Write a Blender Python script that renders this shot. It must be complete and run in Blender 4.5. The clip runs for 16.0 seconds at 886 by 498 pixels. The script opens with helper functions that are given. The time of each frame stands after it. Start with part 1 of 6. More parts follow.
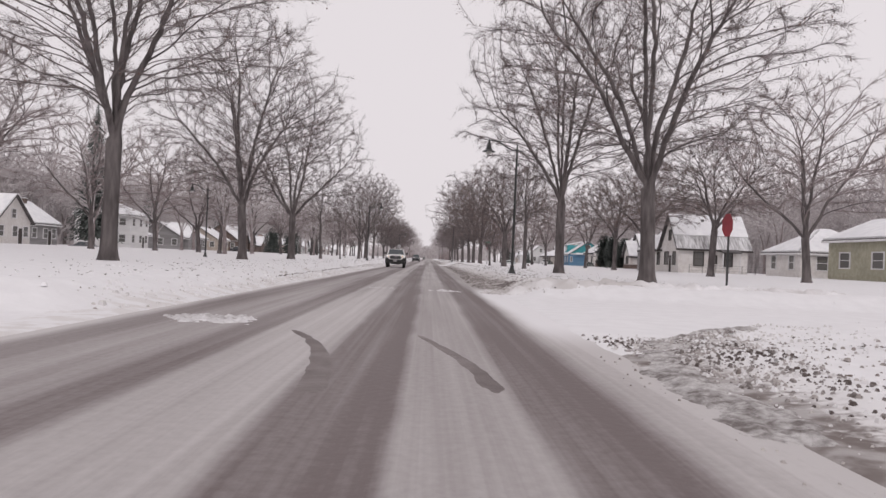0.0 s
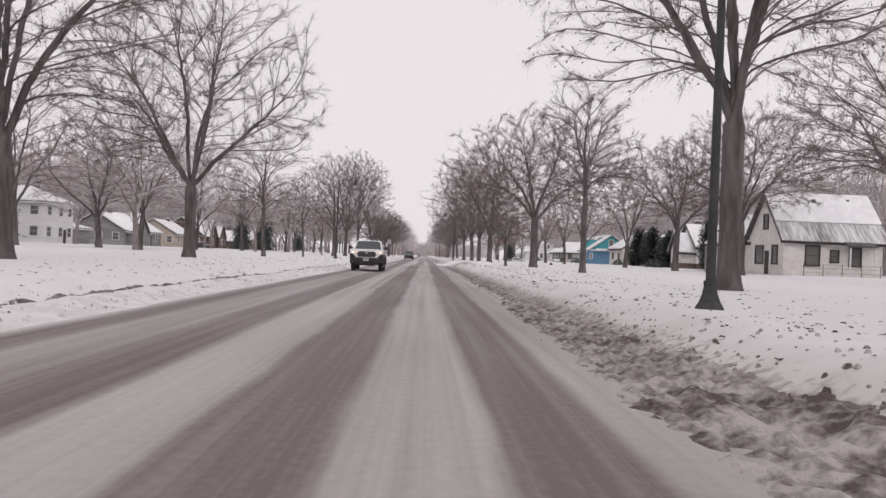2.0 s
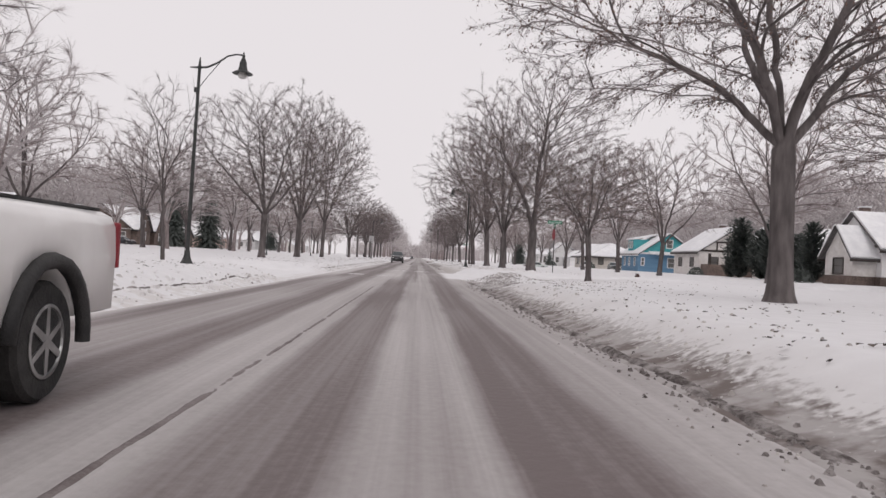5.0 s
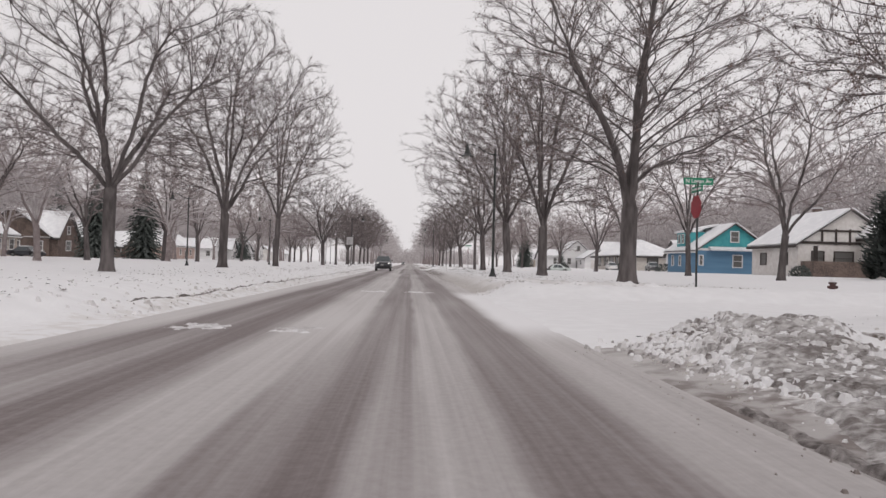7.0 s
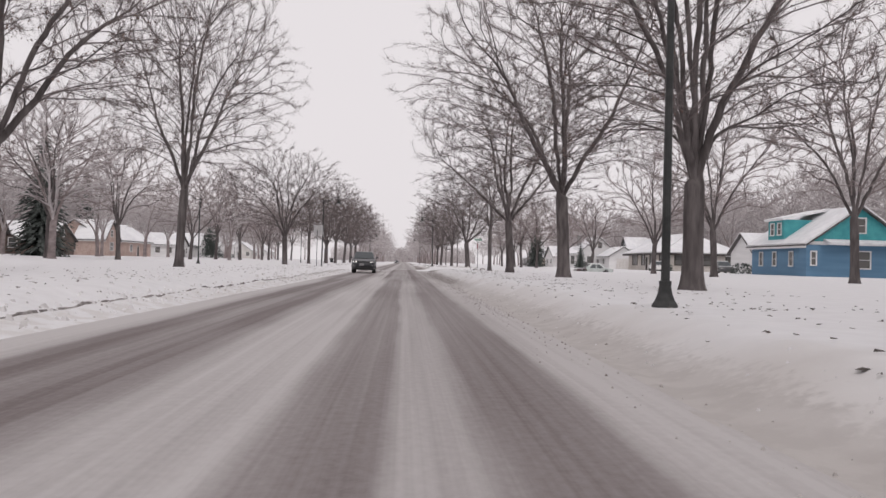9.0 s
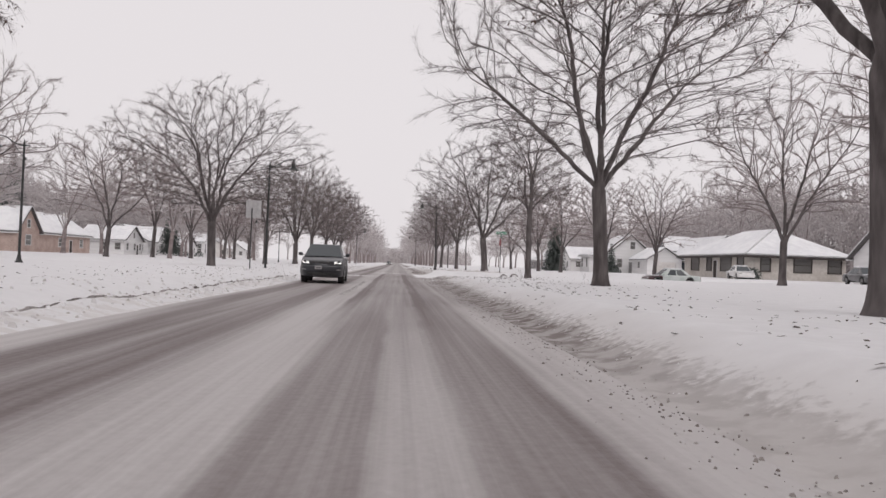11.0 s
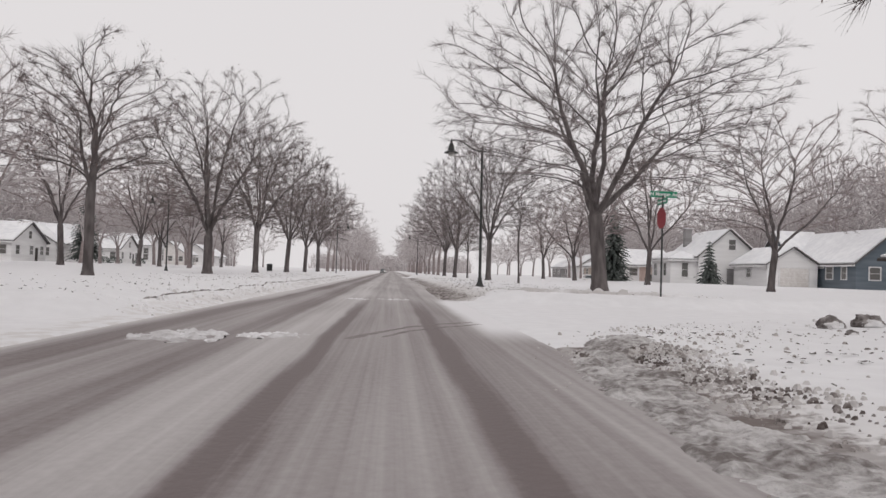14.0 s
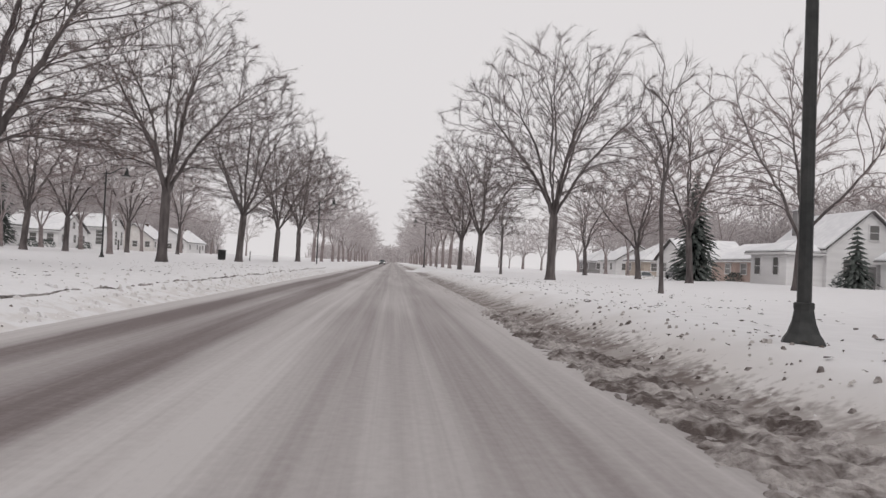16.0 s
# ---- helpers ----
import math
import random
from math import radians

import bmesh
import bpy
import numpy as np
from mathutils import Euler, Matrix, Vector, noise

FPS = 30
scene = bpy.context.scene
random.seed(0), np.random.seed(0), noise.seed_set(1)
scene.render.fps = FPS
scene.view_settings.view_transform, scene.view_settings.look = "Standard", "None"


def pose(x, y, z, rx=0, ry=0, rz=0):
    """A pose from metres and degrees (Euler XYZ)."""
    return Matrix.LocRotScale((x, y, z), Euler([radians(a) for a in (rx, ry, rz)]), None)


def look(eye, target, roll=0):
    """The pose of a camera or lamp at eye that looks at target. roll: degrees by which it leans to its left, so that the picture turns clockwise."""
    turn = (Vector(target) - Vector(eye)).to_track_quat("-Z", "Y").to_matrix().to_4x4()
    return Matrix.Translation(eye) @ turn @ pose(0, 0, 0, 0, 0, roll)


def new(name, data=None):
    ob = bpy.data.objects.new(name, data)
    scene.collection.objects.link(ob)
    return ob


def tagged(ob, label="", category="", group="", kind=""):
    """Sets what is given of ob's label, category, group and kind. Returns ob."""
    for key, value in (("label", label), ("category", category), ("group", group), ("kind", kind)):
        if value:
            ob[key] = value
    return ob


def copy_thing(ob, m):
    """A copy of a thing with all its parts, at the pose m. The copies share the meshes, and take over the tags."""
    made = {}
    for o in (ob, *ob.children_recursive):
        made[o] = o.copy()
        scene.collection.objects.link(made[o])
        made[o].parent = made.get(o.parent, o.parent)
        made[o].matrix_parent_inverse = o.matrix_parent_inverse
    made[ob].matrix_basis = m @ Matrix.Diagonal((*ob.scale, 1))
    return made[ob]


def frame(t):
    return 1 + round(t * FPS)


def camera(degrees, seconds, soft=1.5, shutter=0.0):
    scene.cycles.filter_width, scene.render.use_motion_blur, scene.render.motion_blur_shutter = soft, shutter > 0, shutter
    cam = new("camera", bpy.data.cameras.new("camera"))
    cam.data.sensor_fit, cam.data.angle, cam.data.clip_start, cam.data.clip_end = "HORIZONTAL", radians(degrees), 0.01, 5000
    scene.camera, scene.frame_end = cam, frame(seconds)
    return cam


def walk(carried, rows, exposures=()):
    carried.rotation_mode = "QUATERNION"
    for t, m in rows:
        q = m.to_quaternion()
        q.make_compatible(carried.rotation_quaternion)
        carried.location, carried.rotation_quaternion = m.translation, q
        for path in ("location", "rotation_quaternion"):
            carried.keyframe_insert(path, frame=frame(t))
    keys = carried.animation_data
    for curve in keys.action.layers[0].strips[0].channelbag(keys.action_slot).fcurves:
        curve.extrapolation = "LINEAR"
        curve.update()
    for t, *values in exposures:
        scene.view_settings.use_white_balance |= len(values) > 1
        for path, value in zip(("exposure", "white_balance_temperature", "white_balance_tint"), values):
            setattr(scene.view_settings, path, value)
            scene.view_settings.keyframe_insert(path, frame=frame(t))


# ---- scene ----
cam = camera(60.0, 16.0)
PATH = [
    (0, (0.117, 0.818, 1.080), (0.153, 2.818, 1.105), 2.4),
    (0.5, (0.198, 8.181, 1.080), (0.236, 10.180, 1.114), 2.2),
    (1, (0.249, 15.529, 1.080), (0.293, 17.528, 1.125), 2.0),
    (1.5, (0.268, 22.840, 1.080), (0.314, 24.839, 1.124), 2.1),
    (2, (0.266, 30.117, 1.080), (0.313, 32.117, 1.098), 2.3),
    (2.5, (0.225, 37.373, 1.080), (0.272, 39.372, 1.096), 2.8),
    (3, (0.193, 44.584, 1.080), (0.242, 46.583, 1.095), 3.1),
    (3.5, (0.193, 51.817, 1.080), (0.242, 53.816, 1.104), 3.4),
    (4, (0.177, 59.078, 1.080), (0.228, 61.078, 1.107), 3.2),
    (4.5, (0.155, 66.357, 1.080), (0.213, 68.356, 1.107), 3.0),
    (4.7, (0.146, 69.261, 1.080), (0.209, 71.260, 1.105), 3.1),
    (6.8, (0.051, 99.565, 1.080), (0.132, 101.563, 1.113), 1.4),
    (7, (0.059, 102.432, 1.080), (0.145, 104.430, 1.118), 1.4),
    (7.5, (0.112, 109.563, 1.080), (0.199, 111.561, 1.130), 1.7),
    (8, (0.150, 116.680, 1.080), (0.240, 118.678, 1.134), 1.8),
    (8.5, (0.188, 123.822, 1.080), (0.283, 125.819, 1.140), 2.0),
    (9, (0.239, 130.993, 1.080), (0.340, 132.990, 1.115), 1.5),
    (9.5, (0.294, 138.213, 1.080), (0.403, 140.210, 1.090), 1.3),
    (10, (0.333, 145.463, 1.080), (0.442, 147.460, 1.093), 1.1),
    (10.2, (0.331, 148.362, 1.080), (0.442, 150.359, 1.099), 1.4),
    (12.5, (0.127, 181.762, 1.080), (0.246, 183.758, 1.132), 2.5),
    (13, (0.082, 189.032, 1.080), (0.199, 191.028, 1.122), 2.7),
    (13.5, (0.065, 196.298, 1.080), (0.188, 198.294, 1.132), 2.2),
    (14, (0.042, 203.574, 1.080), (0.173, 205.568, 1.140), 1.9),
    (14.5, (0.045, 210.819, 1.080), (0.170, 212.814, 1.143), 2.2),
    (15, (0.057, 218.072, 1.080), (0.184, 220.067, 1.154), 3.0),
    (15.5, (0.039, 225.361, 1.080), (0.166, 227.356, 1.145), 3.2),
    (16, (0.029, 232.656, 1.080), (0.159, 234.652, 1.119), 2.8),
]
walk(cam, [(t, look(eye, target, roll)) for t, eye, target, roll in PATH], ((0, 0.05, 6500, 13), (2, 0.14, 6500, 12.5), (4, 0.13, 6500, 12), (7.5, 0.05, 6500, 9), (9.5, 0.1, 6500, 11.5), (12.5, 0.06, 6500, 9), (16, 0.02, 6500, 8)))

# ---------------------------------------------------------------- world and light
world = bpy.data.worlds.new("overcast_sky")
scene.world = world
world.use_nodes = True
wn, wl = world.node_tree.nodes, world.node_tree.links
sky = wn.new("ShaderNodeTexSky")
sky.sky_type = "NISHITA"
sky.sun_disc = False
sky.sun_elevation, sky.sun_rotation = radians(38), radians(200)
sky.dust_density, sky.air_density = 6.0, 1.0
grey = wn.new("ShaderNodeHueSaturation")
grey.inputs["Saturation"].default_value = 0.12
grey.inputs["Value"].default_value = 0.08
cloud = wn.new("ShaderNodeMix")
cloud.data_type = "RGBA"
cloud.inputs["Factor"].default_value = 0.93
cloud.inputs["B"].default_value = (0.775, 0.738, 0.752, 1)
wl.new(sky.outputs["Color"], grey.inputs["Color"])
wl.new(grey.outputs["Color"], cloud.inputs["A"])
wl.new(cloud.outputs["Result"], wn["Background"].inputs["Color"])
wn["Background"].inputs["Strength"].default_value = 1.0

sun = new("sun", bpy.data.lights.new("sun", "SUN"))
sun.data.energy, sun.data.angle, sun.data.color = 0.5, radians(40), (1.0, 0.97, 0.95)
sun.matrix_world = pose(0, 0, 60, 50, 0, 20)


# ---------------------------------------------------------------- materials
def surface(name, dark, light, scale=4.0, rough=0.8, bump=0.0, bump_scale=30.0, stretch=(1, 1, 1), metallic=0.0, big=0.25, detail=6.0, coat=0.0, spec=0.5):
    """Two colours mixed by a fine noise and a broad one, with relief."""
    m = bpy.data.materials.new(name)
    m.use_nodes = True
    n, l = m.node_tree.nodes, m.node_tree.links
    b = n["Principled BSDF"]
    co = n.new("ShaderNodeTexCoord")
    mp = n.new("ShaderNodeMapping")
    mp.inputs["Scale"].default_value = stretch
    l.new(co.outputs["Object"], mp.inputs["Vector"])
    fine = n.new("ShaderNodeTexNoise")
    fine.inputs["Scale"].default_value, fine.inputs["Detail"].default_value = scale, detail
    broad = n.new("ShaderNodeTexNoise")
    broad.inputs["Scale"].default_value, broad.inputs["Detail"].default_value = scale * 0.13, 3
    for t in (fine, broad):
        l.new(mp.outputs["Vector"], t.inputs["Vector"])
    add = n.new("ShaderNodeMath")
    add.operation = "MULTIPLY_ADD"
    add.inputs[1].default_value, add.inputs[2].default_value = big * 4, -big * 2
    l.new(broad.outputs["Fac"], add.inputs[0])
    both = n.new("ShaderNodeMath")
    both.operation = "ADD"
    l.new(fine.outputs["Fac"], both.inputs[0])
    l.new(add.outputs[0], both.inputs[1])
    ramp = n.new("ShaderNodeMapRange")
    ramp.inputs["From Min"].default_value, ramp.inputs["From Max"].default_value = 0.3, 0.7
    l.new(both.outputs[0], ramp.inputs["Value"])
    mix = n.new("ShaderNodeMix")
    mix.data_type = "RGBA"
    mix.inputs["A"].default_value, mix.inputs["B"].default_value = (*dark, 1), (*light, 1)
    l.new(ramp.outputs["Result"], mix.inputs["Factor"])
    l.new(mix.outputs["Result"], b.inputs["Base Color"])
    b.inputs["Roughness"].default_value, b.inputs["Metallic"].default_value = rough, metallic
    b.inputs["Coat Weight"].default_value = coat
    b.inputs["Specular IOR Level"].default_value = spec
    if bump:
        grain = n.new("ShaderNodeTexNoise")
        grain.inputs["Scale"].default_value, grain.inputs["Detail"].default_value = bump_scale, 5
        l.new(mp.outputs["Vector"], grain.inputs["Vector"])
        bp = n.new("ShaderNodeBump")
        bp.inputs["Strength"].default_value, bp.inputs["Distance"].default_value = bump, 0.03
        l.new(grain.outputs["Fac"], bp.inputs["Height"])
        l.new(bp.outputs["Normal"], b.inputs["Normal"])
    return m


def node_math(n, l, op, a, b=None, c=None):
    q = n.new("ShaderNodeMath")
    q.operation = op
    for i, v in enumerate((a, b, c)):
        if v is None:
            continue
        if isinstance(v, (int, float)):
            q.inputs[i].default_value = v
        else:
            l.new(v, q.inputs[i])
    return q.outputs[0]


BARK = surface("bark", (0.082, 0.072, 0.071), (0.172, 0.152, 0.150), 5, 0.95, 0.9, 14, (1, 1, 0.22), spec=0.1)
# lighter copy of the twig colour, with the haze of the middle distance in it
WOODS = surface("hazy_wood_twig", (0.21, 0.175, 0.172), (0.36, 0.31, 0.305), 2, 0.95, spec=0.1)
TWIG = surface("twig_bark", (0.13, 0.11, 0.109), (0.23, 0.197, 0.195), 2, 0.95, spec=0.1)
# palest twig, for the far trees: distance haze painted into the base colour
HAZE_TWIG = surface("haze_paled_twig", (0.38, 0.345, 0.345), (0.56, 0.525, 0.525), 2, 0.95, spec=0.1)
LEAF = surface("dead_leaf", (0.10, 0.066, 0.056), (0.23, 0.155, 0.13), 1.2, 0.9, spec=0.1)
NEEDLE = surface("conifer_needle", (0.075, 0.086, 0.080), (0.145, 0.16, 0.15), 2.5, 0.9, 0.3, 40, spec=0.1)
SNOW_ROOF = surface("roof_snow", (0.74, 0.74, 0.76), (0.86, 0.86, 0.87), 1.5, 0.75, 0.4, 5)
THIN_SNOW = surface("thin_streaked_snow", (0.20, 0.19, 0.19), (0.74, 0.74, 0.75), 3.0, 0.85, 0.3, 20, (2.2, 0.25, 0.25), big=0.15)
CLUMP = surface("snow_clod", (0.55, 0.525, 0.515), (0.82, 0.81, 0.82), 1.1, 0.85, 0.7, 16, big=0.4)
DIRTY = surface("dirty_snow_clod", (0.20, 0.17, 0.155), (0.56, 0.53, 0.51), 1.4, 0.9, 0.8, 16, big=0.4)
PATCH = surface("fresh_snow_patch", (0.44, 0.42, 0.42), (0.76, 0.75, 0.76), 5.0, 0.8, 0.8, 12)
RUBBLE = surface("ploughed_rubble", (0.19, 0.168, 0.160), (0.60, 0.58, 0.575), 11.0, 0.9, 1.0, 35, big=0.25)
GRIT = surface("brown_snow_rubble", (0.105, 0.083, 0.076), (0.50, 0.465, 0.45), 10.0, 0.9, 1.0, 35, big=0.35)
MUD = surface("kerb_grit", (0.085, 0.07, 0.066), (0.40, 0.37, 0.36), 11.0, 0.9, 0.9, 40, big=0.3)
SLUSH = surface("packed_slush", (0.125, 0.10, 0.097), (0.21, 0.18, 0.175), 2.2, 0.6, 0.6, 20, (1, 1, 1))
LITTER = surface("leaf_litter", (0.05, 0.042, 0.038), (0.16, 0.13, 0.11), 3.0, 0.95)
POLE = surface("dark_green_pole_paint", (0.020, 0.022, 0.022), (0.045, 0.046, 0.045), 9, 0.55, 0.15, 60)
GALV = surface("weathered_steel", (0.10, 0.095, 0.09), (0.20, 0.19, 0.18), 12, 0.6, 0.2, 60, metallic=0.4)
SIGN_GREEN = surface("sign_green", (0.0, 0.17, 0.085), (0.004, 0.23, 0.12), 5, 0.45)
SIGN_RED = surface("sign_red", (0.20, 0.012, 0.022), (0.28, 0.018, 0.03), 6, 0.5)
SIGN_WHITE = surface("sign_white", (0.62, 0.60, 0.60), (0.74, 0.72, 0.72), 6, 0.5)
SIGN_BACK = surface("sign_back", (0.34, 0.33, 0.33), (0.46, 0.45, 0.45), 6, 0.5, metallic=0.2)
OLIVE_WALL = surface("olive_stucco", (0.33, 0.315, 0.235), (0.45, 0.43, 0.335), 3, 0.9, 0.4, 60)
STUCCO = surface("cream_stucco", (0.62, 0.585, 0.56), (0.76, 0.735, 0.715), 3, 0.9, 0.4, 60)
WHITE_SIDING = surface("white_siding", (0.70, 0.69, 0.69), (0.82, 0.81, 0.81), 2, 0.7, 0.5, 8, (0.1, 0.1, 1.0))
TAN_WALL = surface("tan_stucco", (0.40, 0.34, 0.29), (0.54, 0.47, 0.41), 2, 0.9, 0.4, 50)
PALE_WALL = surface("pale_beige_stucco", (0.50, 0.46, 0.42), (0.64, 0.60, 0.56), 3, 0.9, 0.4, 60)
PINK_WALL = surface("pale_brick_wall", (0.42, 0.31, 0.27), (0.58, 0.46, 0.41), 6, 0.9, 0.4, 40)
BLUE_WALL = surface("blue_siding", (0.10, 0.21, 0.33), (0.135, 0.265, 0.40), 2, 0.7, 0.5, 9, (0.1, 0.1, 1.0))
TEAL_WALL = surface("teal_shingle", (0.045, 0.28, 0.31), (0.07, 0.36, 0.385), 3, 0.7, 0.5, 12)
SLATE_WALL = surface("slate_blue_siding", (0.10, 0.125, 0.15), (0.16, 0.19, 0.22), 2, 0.7, 0.5, 9, (0.1, 0.1, 1.0))
BROWN_WALL = surface("brown_brick", (0.10, 0.075, 0.065), (0.20, 0.15, 0.13), 7, 0.9, 0.5, 40)
GREY_WALL = surface("grey_siding", (0.22, 0.21, 0.21), (0.33, 0.32, 0.32), 2, 0.8, 0.4, 9, (0.1, 0.1, 1.0))
TIMBER = surface("dark_timber", (0.028, 0.022, 0.02), (0.07, 0.055, 0.05), 5, 0.8, 0.4, 30)
TRIM = surface("white_trim", (0.66, 0.65, 0.65), (0.78, 0.77, 0.77), 5, 0.6)
SHINGLE = surface("asphalt_shingle", (0.06, 0.055, 0.055), (0.15, 0.14, 0.14), 8, 0.9, 0.6, 30)
RUBBER = surface("tyre_rubber", (0.012, 0.012, 0.013), (0.04, 0.038, 0.037), 8, 0.9, 0.4, 50)
RIM = surface("alloy", (0.25, 0.25, 0.25), (0.5, 0.5, 0.5), 6, 0.35, metallic=0.9)
PAINT_WHITE = surface("white_car_paint", (0.76, 0.74, 0.73), (0.86, 0.85, 0.84), 2.5, 0.35, coat=0.5)
PAINT_BLACK = surface("dusty_black_car_paint", (0.016, 0.017, 0.022), (0.040, 0.041, 0.050), 2.5, 0.38, coat=0.6, spec=0.5)
PAINT_GREY = surface("grey_car_paint", (0.08, 0.08, 0.085), (0.16, 0.16, 0.165), 2.5, 0.35, coat=0.5)
PAINT_MAROON = surface("maroon_car_paint", (0.045, 0.018, 0.02), (0.09, 0.035, 0.036), 2.5, 0.35, coat=0.5)
PAINT_PALE = surface("pale_teal_car_paint", (0.42, 0.47, 0.45), (0.58, 0.62, 0.60), 2.5, 0.4, coat=0.3)
PLASTIC = surface("black_plastic", (0.016, 0.016, 0.017), (0.045, 0.043, 0.043), 6, 0.7, 0.3, 60)
GREEN_DECAL = surface("green_decal", (0.09, 0.20, 0.045), (0.15, 0.30, 0.08), 3, 0.5)
BLUE_DECAL = surface("blue_decal", (0.05, 0.08, 0.22), (0.10, 0.13, 0.30), 3, 0.5)
CHROME = surface("chrome", (0.5, 0.5, 0.5), (0.7, 0.7, 0.7), 6, 0.2, metallic=1.0)
HYDRANT_RED = surface("hydrant_paint", (0.05, 0.028, 0.026), (0.11, 0.05, 0.045), 8, 0.6)


def glass_mat(name, tint, rough=0.08):
    m = bpy.data.materials.new(name)
    m.use_nodes = True
    b = m.node_tree.nodes["Principled BSDF"]
    b.inputs["Base Color"].default_value = (*tint, 1)
    b.inputs["Roughness"].default_value = rough
    b.inputs["Specular IOR Level"].default_value = 0.6
    return m


PANE = glass_mat("dark_window_glass", (0.15, 0.145, 0.14))
CAR_GLASS = glass_mat("tinted_car_glass", (0.058, 0.068, 0.074), 0.06)
CAR_GLASS.node_tree.nodes["Principled BSDF"].inputs["Specular IOR Level"].default_value = 0.55


def lit(name, color, power):
    m = bpy.data.materials.new(name)
    m.use_nodes = True
    b = m.node_tree.nodes["Principled BSDF"]
    b.inputs["Base Color"].default_value = (*color, 1)
    b.inputs["Emission Color"].default_value = (*color, 1)
    b.inputs["Emission Strength"].default_value = power
    return m


DRL = lit("lit_headlight", (1.0, 0.98, 0.95), 1.3)
AMBER = lit("amber_lamp", (1.0, 0.60, 0.22), 0.5)
LENS = surface("lamp_lens", (0.45, 0.44, 0.43), (0.62, 0.6, 0.58), 5, 0.25)


def snow_ground():
    """Snow cover: clean on the lawns, browned by grit in a ragged band beside the kerbs."""
    m = bpy.data.materials.new("snow_cover")
    m.use_nodes = True
    n, l = m.node_tree.nodes, m.node_tree.links
    b = n["Principled BSDF"]
    co = n.new("ShaderNodeTexCoord")
    sep = n.new("ShaderNodeSeparateXYZ")
    l.new(co.outputs["Object"], sep.inputs["Vector"])
    noises = []
    for scale, detail in ((0.35, 4), (2.2, 6), (9.0, 6), (0.05, 3)):
        t = n.new("ShaderNodeTexNoise")
        t.inputs["Scale"].default_value, t.inputs["Detail"].default_value = scale, detail
        l.new(co.outputs["Object"], t.inputs["Vector"])
        noises.append(t.outputs["Fac"])
    x = sep.outputs["X"]
    wob = node_math(n, l, "MULTIPLY_ADD", noises[0], 1.6, -0.8)
    ragged = node_math(n, l, "MULTIPLY_ADD", noises[2], 1.1, -0.55)
    spread_ = node_math(n, l, "MULTIPLY_ADD", noises[1], 0.4, -0.2)
    xr = node_math(n, l, "ADD", node_math(n, l, "ADD", x, ragged), spread_)

    def fade(value, lo, hi):
        q = n.new("ShaderNodeMapRange")
        q.interpolation_type = "SMOOTHSTEP"
        q.inputs["From Min"].default_value, q.inputs["From Max"].default_value = lo, hi
        l.new(value, q.inputs["Value"])
        return q.outputs["Result"]

    # the side streets lie 102.4 m apart; their mouths are clean
    turn = node_math(n, l, "FRACT", node_math(n, l, "MULTIPLY_ADD", sep.outputs["Y"], 1 / 102.4, -10.0 / 102.4 + 5.0))
    verge = fade(turn, 0.165, 0.185)
    # ploughed grit: heavier for some way after each street
    heavy = node_math(n, l, "MULTIPLY_ADD", fade(turn, 0.75, 0.2), 0.45, 0.55)
    tint = node_math(n, l, "MULTIPLY", node_math(n, l, "MULTIPLY", fade(node_math(n, l, "ADD", x, wob), 4.3, 2.7), verge), node_math(n, l, "MULTIPLY", heavy, 0.55))
    band = node_math(n, l, "MULTIPLY", fade(xr, 3.35, 2.95), fade(noises[3], 0.22, 0.46))
    spots = fade(noises[1], 0.40, 0.60)
    brown = node_math(n, l, "MULTIPLY", node_math(n, l, "MULTIPLY", band, verge), node_math(n, l, "MULTIPLY_ADD", spots, 0.45, 0.5))
    only_right = fade(x, -1.0, 0.0)
    grit = node_math(n, l, "MULTIPLY", tint, only_right)
    brown = node_math(n, l, "MULTIPLY", node_math(n, l, "MULTIPLY", brown, only_right), node_math(n, l, "MULTIPLY_ADD", node_math(n, l, "MULTIPLY", fade(sep.outputs["Y"], 118, 130), fade(sep.outputs["Y"], 175, 160)), -0.7, 1.0))
    left = node_math(n, l, "MULTIPLY", fade(node_math(n, l, "ADD", x, ragged), -5.6, -5.1), node_math(n, l, "MULTIPLY", fade(x, -4.0, -4.5), spots))
    grit = node_math(n, l, "MAXIMUM", grit, node_math(n, l, "MULTIPLY", left, 0.35))
    clean = n.new("ShaderNodeMix")
    clean.data_type = "RGBA"
    clean.inputs["A"].default_value, clean.inputs["B"].default_value = (0.70, 0.69, 0.70, 1), (0.84, 0.835, 0.845, 1)
    l.new(noises[1], clean.inputs["Factor"])
    dirty = n.new("ShaderNodeMix")
    dirty.data_type = "RGBA"
    dirty.inputs["B"].default_value = (0.44, 0.39, 0.345, 1)
    l.new(clean.outputs["Result"], dirty.inputs["A"])
    l.new(grit, dirty.inputs["Factor"])
    muddy = n.new("ShaderNodeMix")
    muddy.data_type = "RGBA"
    muddy.inputs["B"].default_value = (0.15, 0.122, 0.112, 1)
    l.new(dirty.outputs["Result"], muddy.inputs["A"])
    l.new(brown, muddy.inputs["Factor"])
    l.new(muddy.outputs["Result"], b.inputs["Base Color"])
    b.inputs["Roughness"].default_value = 0.85
    b.inputs["Specular IOR Level"].default_value = 0.2
    relief = node_math(n, l, "ADD", noises[1], node_math(n, l, "MULTIPLY", noises[2], 0.5))
    bp = n.new("ShaderNodeBump")
    bp.inputs["Strength"].default_value, bp.inputs["Distance"].default_value = 0.45, 0.06
    l.new(relief, bp.inputs["Height"])
    l.new(bp.outputs["Normal"], b.inputs["Normal"])
    return m


